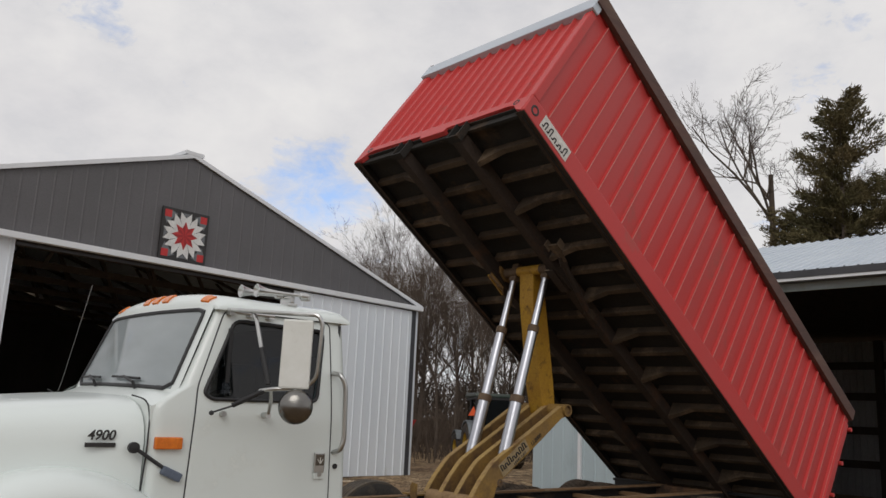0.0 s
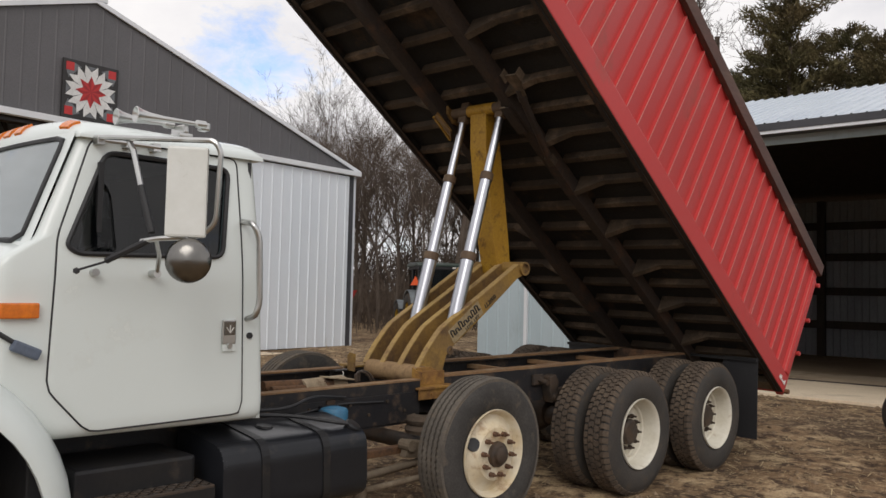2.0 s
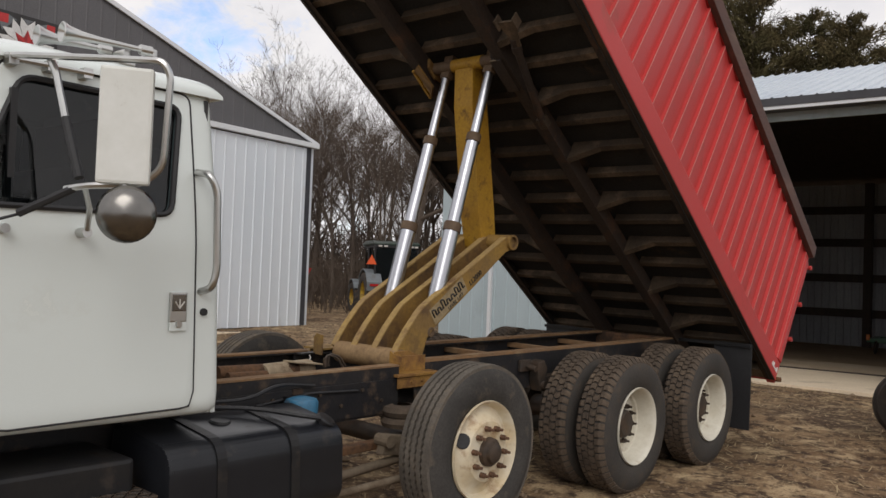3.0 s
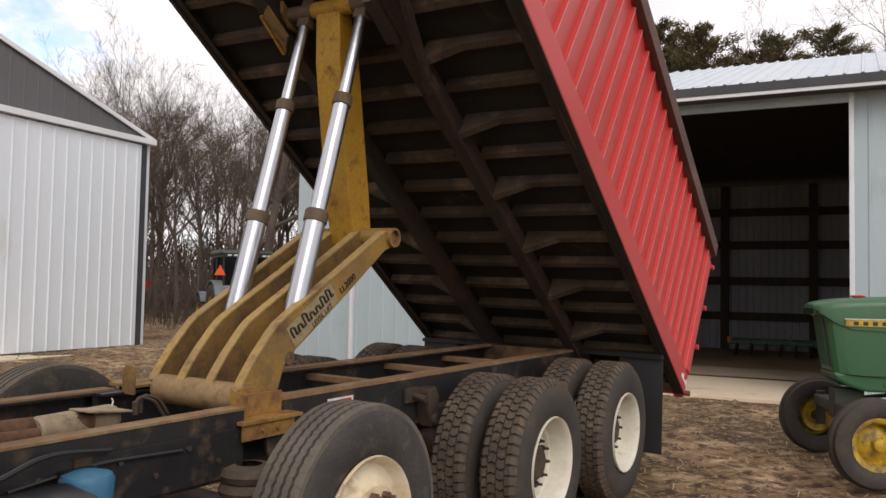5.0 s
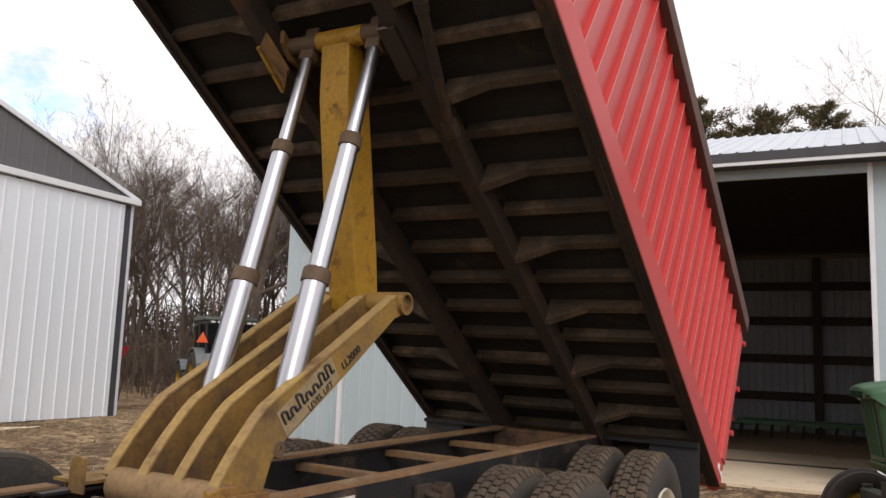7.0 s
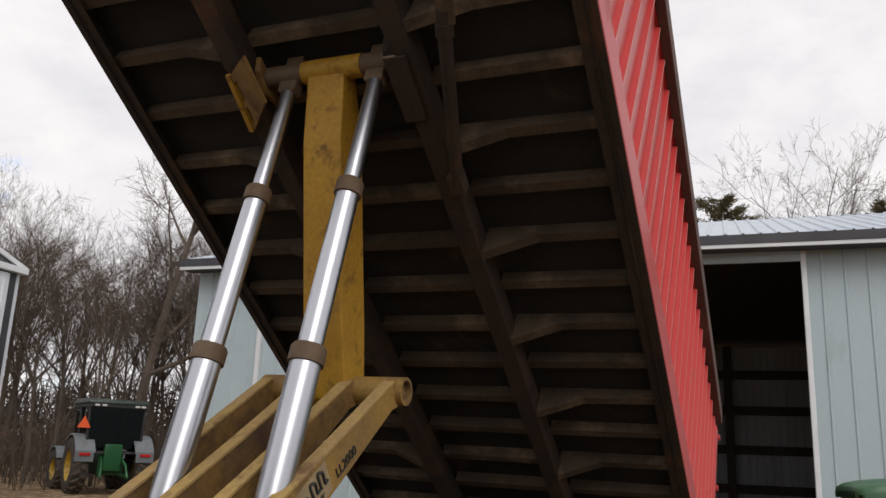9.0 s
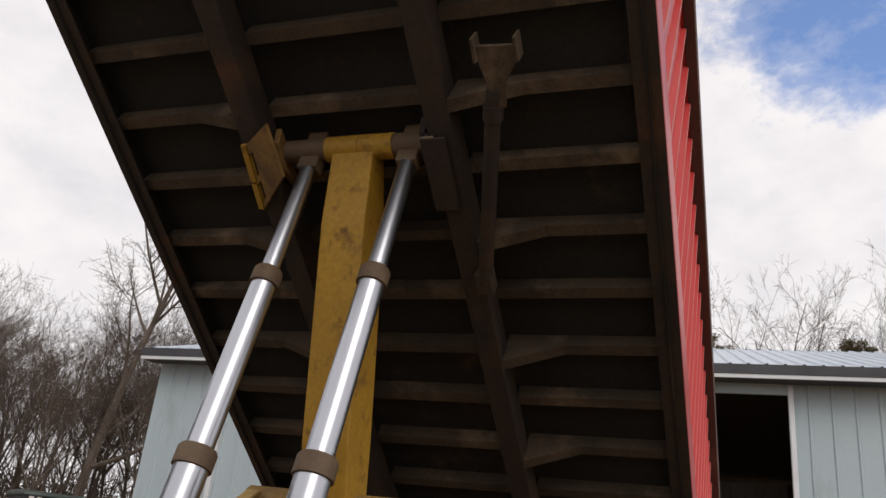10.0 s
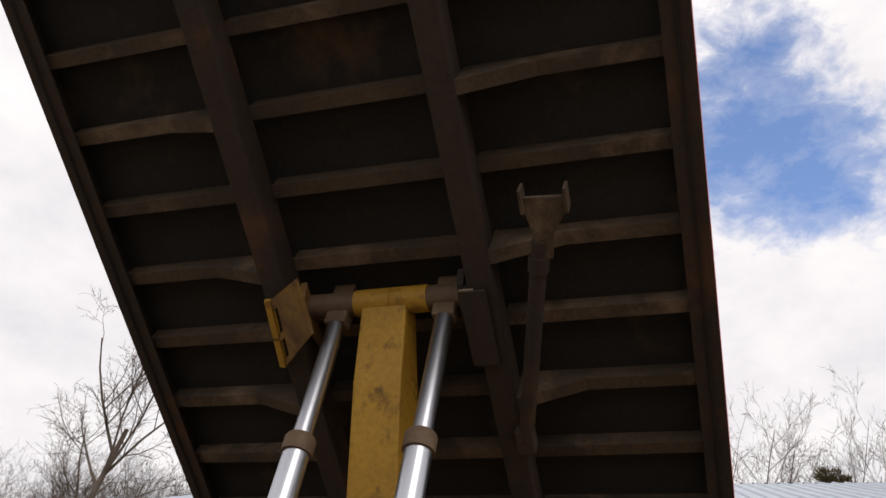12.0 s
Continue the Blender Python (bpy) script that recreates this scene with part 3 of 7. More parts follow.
part("door_header", boxed(DJ0, DJ1, BY - 0.02, BY + 0.05, DTOP, BE - 0.15), M_TRIMDARK, barn)
bm = bmesh.new()
ribbed(bm, (DJ1 - 0.15, BY - 0.10, 0), (1, 0, 0), (0, 0, 1), 6.99 - DJ1 + 0.15, lambda s: BE - 0.15, pitch=0.3, rib=0.05, deep=0.022, bottom=BG + 0.06)
door = part("sliding_door", bm, M_METALWHITE, barn, "white ribbed metal sliding door, slid open")
part("frame", boxed(DJ1 - 0.15, 6.99, BY - 0.09, BY - 0.055, BG + 0.06, BG + 0.16), M_TRIMWHITE, door)
part("frame", boxed(DJ1 - 0.15, DJ1 - 0.07, BY - 0.09, BY - 0.055, BG + 0.16, BE - 0.15), M_TRIMWHITE, door)
part("wall", boxed(DJ1, 7.02, BY, BY + 0.03, BG, BE - 0.15), M_METALWHITE, barn)
for k in range(7):
    y = BY + 1.2 + 2.4 * k
    bm = bmesh.new()
    box(bm, BX0 + 0.2, BX1 - 0.2, y - 0.02, y + 0.02, BE - 0.02, BE + 0.14)
    for s in (-1, 1):
        e = BMID + s * (BX1 - BMID - 0.2)
        prism(bm, [(BMID, BP - 0.2), (e, BE + 0.02), (e, BE + 0.16), (BMID, BP - 0.05)], "y", y - 0.02, y + 0.02)
        for q in (0.2, 0.4, 0.6, 0.8):
            xa, xb = BMID + s * q * 6.9, BMID + s * (q - 0.13) * 6.9
            prism(bm, [(xa - 0.05, BE + 0.1), (xa + 0.05, BE + 0.1), (xb + 0.05, barn_roof_z(xb) - 0.15), (xb - 0.05, barn_roof_z(xb) - 0.15)], "y", y - 0.02, y + 0.02)
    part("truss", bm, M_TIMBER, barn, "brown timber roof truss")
part("barn_floor", boxed(BX0 + 0.05, BX1 - 0.05, BY - 0.9, BY + 17.9, BG - 0.25, BG + 0.03), M_CONCRETE, barn, "pale concrete floor slab")

barn.matrix_world = BARN

# the painted star on the gable
quilt = thing("star_sign", "square painted sign with a red and white eight-pointed star on black", "sign")
QX, QZ, QH = 0.0, 5.285, 0.55
part("board", boxed(QX - QH, QX + QH, BY - 0.085, BY - 0.05, QZ - QH, QZ + QH), M_INK, quilt, "black square board")


def flat(name, pts, mat, lift, label=""):
    bm = bmesh.new()
    prism(bm, [(QX + x * QH, QZ + z * QH) for x, z in pts], "y", BY - 0.085 - lift, BY - 0.083)
    return part(name, bm, mat, quilt, label)


for sx in (-1, 1):
    for sz in (-1, 1):
        flat("corner_square", [(sx * 0.62, sz * 0.62), (sx * 0.90, sz * 0.62), (sx * 0.90, sz * 0.90), (sx * 0.62, sz * 0.90)], M_REDSIGN, 0.006)
        flat("grey_patch", [(sx * 0.62, sz * 0.90), (sx * 0.62, sz * 0.62), (sx * 0.90, sz * 0.62), (sx * 0.80, sz * 0.36), (sx * 0.36, sz * 0.80)], M_GREYSIGN, 0.004)
for k in range(8):
    a = math.pi / 4 * k

    def ray(r, off):
        return (r * math.cos(a + off), r * math.sin(a + off))

    s = math.pi / 8
    # a white arrow with a notched tail, and the red heart of the star
    flat("white_arrow", [ray(0.30, -s), ray(0.66, -s * 0.95), ray(0.93, -s * 0.62), ray(0.70, 0), ray(0.93, s * 0.62), ray(0.66, s * 0.95), ray(0.30, s), ray(0.50, 0)], M_WHITESIGN, 0.007)
    flat("red_point", [ray(0.0, 0), ray(0.31, -s), ray(0.56, 0), ray(0.31, s)], M_REDSIGN, 0.011)
    flat("dark_red_half", [ray(0.0, 0), ray(0.31, s), ray(0.56, 0)], M_REDDARK, 0.014)
    if k % 2 == 0:
        flat("grey_notch", [ray(0.73, 0), ray(0.90, -s * 0.5), ray(0.90, s * 0.5)], M_GREYSIGN, 0.005)

quilt.matrix_world = BARN

# the machine shed: a long open-fronted building on the far side of the truck
shed = thing("machine_shed", "blue-grey ribbed metal machine shed with an open front", "shed")
SHED = Matrix.Translation((10.66, -2.02, 0)) @ Matrix.Rotation(radians(94.0), 4, "Z")
# along the front: local x runs to the left end, local y points into the shed as minus, so the yard is plus
S_LEFT, S_RIGHT, S_JAMB_L, S_HEAD, S_EAVE, S_DEPTH, S_RIDGE = 10.15, -14.0, 5.2, 4.50, 4.66, 11.2, 6.58


def shed_part(name, bm, mat, label="", parent=None):
    bm.transform(SHED)
    return part(name, bm, mat, parent or shed, label)


def shed_sheet(x0, x1, top, y=0.0, pitch=0.3, bottom=-0.35):
    bm = bmesh.new()
    ribbed(bm, (x1, y, 0), (-1, 0, 0), (0, 0, 1), x1 - x0, lambda s: top, pitch=pitch, rib=0.05, deep=0.02, bottom=bottom)
    return bm


shed_part("wall", shed_sheet(S_RIGHT, -0.05, S_EAVE), M_METALBLUE, "blue-grey ribbed metal wall")
shed_part("wall", shed_sheet(S_JAMB_L, S_LEFT, S_EAVE + 0.15), M_METALBLUE)
bm = bmesh.new()
ribbed(bm, (S_LEFT, -S_DEPTH, 0), (0, 1, 0), (0, 0, 1), S_DEPTH, lambda s: S_EAVE + 0.1 + 0.36 * min(s, S_DEPTH - s), pitch=0.3, bottom=-0.35)
shed_part("end_wall", bm, M_METALBLUE)
shed_part("end_wall", boxed(S_RIGHT, S_RIGHT + 0.03, -S_DEPTH, -0.02, -0.3, S_EAVE), M_METALBLUE)
bm = bmesh.new()
ribbed(bm, (S_RIGHT, -S_DEPTH, 0), (1, 0, 0), (0, 0, 1), S_LEFT - S_RIGHT, lambda s: S_EAVE, pitch=0.2, deep=0.025, bottom=-0.2)
shed_part("back_wall", bm, M_LINER, "ribbed metal back wall seen from inside")
S_MID = -S_DEPTH / 2
for y0, y1 in ((0.42, S_MID), (-S_DEPTH - 0.3, S_MID)):
    bm = bmesh.new()
    z0 = S_EAVE + 0.02
    slope = (S_RIDGE - z0) / abs(y1 - y0)
    n = int((S_LEFT + 0.14 - S_RIGHT) / 0.24)
    bm2 = bmesh.new()
    sgn = 1 if y0 > y1 else -1
    up = Vector((0, y1 - y0, S_RIDGE - z0))
    p = Vector((S_LEFT + 0.14 if sgn > 0 else S_RIGHT - 0.3, y0, z0 + 0.12))
    ribbed(bm2, p, (-sgn, 0, 0), up, S_LEFT + 0.65 - S_RIGHT, lambda s: up.length, pitch=0.24, rib=0.06, deep=0.03)
    shed_part("roof", bm2, M_GALV, "pale grey ribbed metal roof")
    prism(bm, [(y0, z0), (y1, S_RIDGE), (y1, S_RIDGE + 0.10), (y0, z0 + 0.10)], "x", S_RIGHT - 0.3, S_LEFT + 0.33)
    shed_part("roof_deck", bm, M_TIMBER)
shed_part("fascia", boxed(S_RIGHT - 0.3, S_LEFT + 0.14, 0.43, 0.46, S_EAVE + 0.012, S_EAVE + 0.145), M_TRIMDARK, "dark fascia board")
shed_part("eave_trim", boxed(S_RIGHT - 0.3, S_LEFT + 0.14, 0.40, 0.445, S_EAVE - 0.045, S_EAVE + 0.010), M_TRIMWHITE, "pale eave trim")
shed_part("soffit", boxed(S_RIGHT - 0.3, S_LEFT + 0.14, 0.06, 0.40, S_EAVE - 0.03, S_EAVE + 0.0), M_TRIMDARK)
shed_part("door_header", boxed(-0.05, S_JAMB_L, 0.0, 0.06, S_HEAD - 0.02, S_EAVE - 0.03), M_METALBLUE, "weathered metal door header")
shed_part("jamb", boxed(-0.12, -0.05, 0.0, 0.09, -0.3, S_EAVE - 0.04, bevel=0.01), M_TRIMWHITE, "pale metal door jamb")
shed_part("jamb", boxed(S_JAMB_L, S_JAMB_L + 0.12, 0.0, 0.09, -0.3, S_EAVE - 0.04, bevel=0.01), M_TRIMWHITE)
shed_part("trim_strip", boxed(8.72, 8.80, 0.0, 0.07, -0.3, S_EAVE + 0.1), M_TRIMWHITE, "white vertical trim strip")
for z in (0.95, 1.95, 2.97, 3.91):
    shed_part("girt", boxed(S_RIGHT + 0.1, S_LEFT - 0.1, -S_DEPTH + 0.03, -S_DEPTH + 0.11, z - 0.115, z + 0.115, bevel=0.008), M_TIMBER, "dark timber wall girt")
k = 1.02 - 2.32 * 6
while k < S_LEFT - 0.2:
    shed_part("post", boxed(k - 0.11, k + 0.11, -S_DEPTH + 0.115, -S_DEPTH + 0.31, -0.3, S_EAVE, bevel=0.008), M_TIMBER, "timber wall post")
    k += 2.32
shed_part("shed_floor", boxed(S_RIGHT, S_LEFT, -S_DEPTH, -0.05, -0.3, 0.012), M_DIRTFLOOR, "brown dirt floor")
shed_part("apron", boxed(-0.6, S_JAMB_L + 0.8, -2.32, 0.62, -0.3, 0.03, bevel=0.01), M_CONCRETE, "tan concrete door apron")
# the slab beyond the joint carries the shade under the roof in its colour
shed_part("apron", boxed(-6.0, S_JAMB_L + 0.8, -4.6, -2.42, -0.3, 0.028, bevel=0.01), M_SHADESLAB, "dusty concrete floor slab, coloured darker for the shade")
shed_part("floor_joint", boxed(-6.0, S_JAMB_L, -2.42, -2.32, 0.0, 0.050), M_TIMBER, "dark timber sill across the floor")

# straw, clods and small stones trodden into the yard
rg = random.Random(9)
bits = ([], [])
for k in range(15000):
    x, y = rg.uniform(-3.5, 11.0), rg.uniform(-5.0, 12.5)
    if noise.noise((x * 0.7, y * 0.7, 2.0)) < -0.12 and rg.random() < 0.75:
        continue
    z = height(x, y)
    a, L, w = rg.uniform(0, 6.28), rg.uniform(0.05, 0.16), rg.uniform(0.002, 0.005)
    d, n = Vector((math.cos(a), math.sin(a), rg.uniform(-0.15, 0.3))) * L, Vector((-math.sin(a), math.cos(a), 0)) * w
    p = Vector((x, y, z + 0.006))
    i = len(bits[0])
    bits[0].extend((p - n, p + n, p + d + n, p + d - n))
    bits[1].append((i, i + 1, i + 2, i + 3))
straw_me = bpy.data.meshes.new("straw")
straw_me.from_pydata(bits[0], [], bits[1])
straw_me.materials.append(material("pale_straw", (0.54, 0.42, 0.24), (0.38, 0.28, 0.15), 6, 0.8, bump=0))
tagged(new("straw", straw_me), "scattered pale straw and dead grass on the mud", "straw", kind="stuff")
clods = ([], [])
for k in range(5200):
    x, y = rg.uniform(-3.5, 10.9), rg.uniform(-5.0, 12.0)
    r = rg.uniform(0.008, 0.034) * (1.4 if rg.random() < 0.06 else 1.0)
    z = height(x, y) + r * 0.15
    i = len(clods[0])
    for q in ((1, 0, 0), (0, 1, 0), (-1, 0, 0), (0, -1, 0), (0, 0, 0.8), (0, 0, -0.6)):
        clods[0].append((x + r * (q[0] + rg.uniform(-0.35, 0.35)), y + r * (q[1] + rg.uniform(-0.35, 0.35)), z + r * (q[2] + rg.uniform(-0.25, 0.25))))
    for a, b in ((0, 1), (1, 2), (2, 3), (3, 0)):
        clods[1].append((i + a, i + b, i + 4))
        clods[1].append((i + b, i + a, i + 5))
clod_me = bpy.data.meshes.new("clods")
clod_me.from_pydata(clods[0], [], clods[1])
clod_me.materials.append(material("brown_clods", (0.15, 0.105, 0.07), (0.26, 0.19, 0.125), 3, 0.95, bump=0.3, spec=0.1))
tagged(new("clods", clod_me), "loose brown clods of earth on the yard", "earth", kind="stuff")


# ---------------------------------------------------------------- the truck
truck = thing("dump_truck", "white conventional-cab truck with a raised red grain box", "truck")

# frame rails: the cab end is a deep black channel, the box end carries a narrower pair
def channel(s, yo, yi, x0, x1, z0, z1, t=0.012):
    """A C-shaped steel channel that opens inwards."""
    bm = bmesh.new()
    pts = [(yo, z0), (yo, z1), (yi, z1), (yi, z1 - t), (yo - t, z1 - t), (yo - t, z0 + t), (yi, z0 + t), (yi, z0)]
    prism(bm, [(s * y, z) for y, z in pts], "x", x0, x1)
    return bm


for s in (-1, 1):
    part("front_rail", channel(s, 0.50, 0.42, -4.75, -0.18, 0.70, 1.0), M_FRAME, truck, "black steel frame channel with a rusty top flange")
    part("rail_cap", boxed(-1.8, -0.18, min(s * 0.504, s * 0.416), max(s * 0.504, s * 0.416), 1.001, 1.012), M_RAILTOP, truck, "rust-brown top flange")
    part("rear_rail", channel(s, 0.43, 0.35, -0.30, 3.95, 0.72, 1.0), M_FRAME, truck, "black steel frame channel")
    part("rail_cap", boxed(0.12, 3.95, min(s * 0.434, s * 0.346), max(s * 0.434, s * 0.346), 1.001, 1.02), M_RAILTOP, truck)
for x, z in ((-1.55, 0.86), (-0.75, 0.86), (0.55, 0.93), (1.35, 0.93), (2.25, 0.93), (3.1, 0.93)):
    part("crossmember", boxed(x - 0.036, x + 0.036, -0.42, 0.42, z - 0.012, z + 0.03, bevel=0.006), M_RAILTOP, truck, "rusty steel crossmember")
part("rear_crossmember", boxed(3.82, 3.95, -0.42, 0.42, 0.80, 1.015, bevel=0.01), M_RUSTY, truck)


# wheels
def tyre_mesh(w, lugs, kind):
    """A tyre about the local z axis, its outer side at z = 0, w wide."""
    bm = bmesh.new()
    R, r = 0.515, 0.292
    prof = [(r, -0.025), (r + 0.03, -0.006), (0.36, 0.006), (0.43, 0.004), (0.475, -0.008), (R - 0.018, -0.024), (R, -0.045)]
    if kind == "rib":
        prof = prof[:-2] + [(R - 0.026, -0.018), (R - 0.020, -0.034)]
    prof += [(R - (0.020 if kind == "rib" else 0.0), -w + 0.045), (R - 0.022, -w + 0.024), (0.475, -w + 0.008), (0.43, -w - 0.004), (0.36, -w - 0.006), (r + 0.03, -w + 0.006), (r, -w + 0.025)]
    turned(bm, prof, 72, Matrix(), closed=True)
    carcass = mesh_of(bm, "tyre", M_TYREDUST if kind == "rib" else M_TYRE, True)
    bm = bmesh.new()
    if kind == "rib":
        # five ribs with zigzag edges
        bounds = [0.017 + (w - 0.034) * k / 5 for k in range(6)]
        for row in range(5):
            za, zb = bounds[row] + (0.008 if row else 0.0), bounds[row + 1] - (0.008 if row < 4 else 0.0)
            for k in range(lugs):
                a0, a1 = 2 * math.pi * k / lugs, 2 * math.pi * (k + 1) / lugs
                zig = 0.003 if k % 2 else -0.003
                ring = []
                for z, q in ((za, R - 0.028), (za, R - (0.007 if row == 0 else 0.0)), (zb, R - (0.007 if row == 4 else 0.0)), (zb, R - 0.028)):
                    shift = 0.0 if (row == 0 and z == za) or (row == 4 and z == zb) else zig
                    ring.append([bm.verts.new((q * math.cos(a), q * math.sin(a), -z + d)) for a, d in ((a0, shift), (a1, -shift))])
                for p, q in zip(ring, ring[1:]):
                    bm.faces.new((p[0], p[1], q[1], q[0]))
                bm.faces.new([v[0] for v in ring])
                bm.faces.new([v[1] for v in ring][::-1])
        bmesh.ops.recalc_face_normals(bm, faces=bm.faces)
        return carcass, mesh_of(bm, "tread", M_RIBTYRE, False)
    rows = ((0.016, 0.076, 0.0), (0.084, w / 2 - 0.004, 0.5), (w / 2 + 0.004, w - 0.084, 0.0), (w - 0.076, w - 0.016, 0.5))
    for row, (za, zb, off) in enumerate(rows):
        for k in range(lugs):
            a = 2 * math.pi * (k + off) / lugs
            h = 2 * math.pi / lugs * (0.385 if row in (0, 3) else 0.40)
            zm = (za + zb) / 2
            bow = (0.10 if row in (0, 3) else 0.20) * h * (1 if row % 2 else -1)
            cuts = []
            for z, tw in ((za, -bow), (zm, bow), (zb, -bow)):
                edge = R - 0.020 if (z < 0.03 or z > w - 0.03) else R + 0.014
                cuts.append([bm.verts.new((q * math.cos(a + d), q * math.sin(a + d), -z)) for q, d in ((R - 0.03, -h + tw), (edge, -h * 0.94 + tw), (edge, h * 0.94 + tw), (R - 0.03, h + tw))])
            for s, t in zip(cuts, cuts[1:]):
                for i in range(3):
                    bm.faces.new((s[i], s[i + 1], t[i + 1], t[i]))
            bm.faces.new(cuts[0])
            bm.faces.new(cuts[-1][::-1])
    return carcass, mesh_of(bm, "tread", M_TREAD, False)


def rim_mesh(dished):
    bm = bmesh.new()
    if dished:
        prof = [(0.300, -0.012), (0.296, 0.002), (0.286, -0.004), (0.272, -0.03), (0.262, -0.09), (0.252, -0.135), (0.238, -0.142), (0.232, -0.165), (0.205, -0.172), (0.165, -0.15), (0.155, -0.15), (0.10, -0.15)]
    else:
        prof = [(0.300, -0.012), (0.296, 0.002), (0.286, -0.004), (0.274, -0.03), (0.262, -0.055), (0.235, -0.050), (0.190, -0.008), (0.178, 0.010), (0.135, 0.014), (0.08, 0.012)]
    turned(bm, prof, 48, Matrix())
    return mesh_of(bm, "rim", M_RIM if dished else M_RIMOLD, True)


def hole_mesh(dished):
    bm = bmesh.new()
    turned(bm, [(0.0, 0.0), (0.042, 0.0), (0.046, -0.004)], 18, Matrix())
    return mesh_of(bm, "hand_hole", M_SEAM)


def hub_mesh(dished):
    bm = bmesh.new()
    if dished:
        turned(bm, [(0.112, -0.15), (0.110, -0.115), (0.090, -0.095), (0.0, -0.090)], 24, Matrix())
    else:
        turned(bm, [(0.088, 0.008), (0.084, 0.040), (0.062, 0.048), (0.058, 0.070), (0.035, 0.080), (0.0, 0.080)], 24, Matrix())
    return mesh_of(bm, "hub", M_HUB, True)


def nut_mesh():
    bm = bmesh.new()
    rod(bm, (0, 0, -0.01), (0, 0, 0.030), 0.019, 0.018, 6)
    rod(bm, (0, 0, 0.030), (0, 0, 0.058), 0.010, 0.009, 8)
    return mesh_of(bm, "lug_nut", M_NUT)


def dark_nut():
    me = NUT.copy()
    me.name = "lug_nut"
    me.materials[0] = M_HUB
    return me


TYRE_RIB, TYRE_LUG = tyre_mesh(0.25, 150, "rib"), tyre_mesh(0.27, 56, "lug")
RIM_D, RIM_F, HUB_D, HUB_F, NUT, HOLE = rim_mesh(True), rim_mesh(False), hub_mesh(True), hub_mesh(False), nut_mesh(), hole_mesh(False)
NUT_D = dark_nut()


def wheel(x, y, side, tyre, dished, z=0.515, spin=0.0, label=""):
    """A wheel whose outer side lies at y; side -1 faces the yard's near side."""
    m = Matrix.Translation((x, y, z)) @ Matrix.Rotation(radians(90 if side < 0 else -90), 4, "X") @ Matrix.Rotation(spin, 4, "Z")
    w = new("wheel", RIM_D if dished else RIM_F)
    w.parent = truck
    w.matrix_world = m
    w["label"] = label or "white steel wheel with a dusty tyre"
    inner = Matrix()
    bits = [("tyre", tyre[0], inner, "dusty black truck tyre")] + ([("tread", tyre[1], inner, "earth-brown tread blocks")] if tyre[1] else []) + [("hub", HUB_D if dished else HUB_F, inner, "dark greasy hub")]
    zo, rad = (-0.148, 0.14) if dished else (0.012, 0.142)
    for k in range(10):
        a = 2 * math.pi * k / 10
        bits.append(("lug_nut", NUT_D if dished else NUT, Matrix.Translation((rad * math.cos(a), rad * math.sin(a), zo)), ""))
    if not dished:
        for a in (0.35, 0.35 + math.pi):
            bits.append(("hand_hole", HOLE, Matrix.Translation((0.214 * math.cos(a), 0.214 * math.sin(a), -0.022)) @ Matrix.Rotation(a, 4, "Z") @ Matrix.Rotation(radians(40), 4, "Y"), "round hand hole in the wheel"))
    for n, me, mm, lab in bits:
        o = new(n, me)
        o.parent = w
        o.matrix_parent_inverse = Matrix()
        o.matrix_basis = mm
        if lab:
            o["label"] = lab
    return w


AX1, AX2, AX3, AXF = -0.12, 1.80, 3.19, -3.72
for s in (-1, 1):
    wheel(AX1, s * 1.195, s, TYRE_RIB, False, z=0.575, spin=2.4, label="white single steel wheel with a ribbed tyre")
    wheel(AXF, s * 1.16, s, TYRE_RIB, False, spin=0.6, label="white front wheel with a ribbed tyre")
    for x in (AX2, AX3):
        out = 0.0 if s < 0 else 0.05
        wheel(x, s * (1.18 + out), s, TYRE_LUG, True, z=0.487, spin=x)
        wheel(x, s * (0.845 + out), s, TYRE_LUG, True, z=0.487, spin=x + 0.06)
for x, r in ((AX1, 0.06), (AX2, 0.09), (AX3, 0.09), (AXF, 0.05)):
    bm = bmesh.new()
    rod(bm, (x, -0.95, 0.52), (x, 0.95, 0.52), r, n=16)
    if r > 0.08:
        rings = turned(bm, [(0.0, -0.24), (0.12, -0.2), (0.19, -0.08), (0.2, 0.0), (0.19, 0.08), (0.12, 0.2), (0.0, 0.24)], 20, Matrix.Translation((x, 0, 0.54)) @ Matrix.Rotation(radians(90), 4, "X"))
    part("axle", bm, M_HUB, truck, "greasy dark axle", smooth=True)
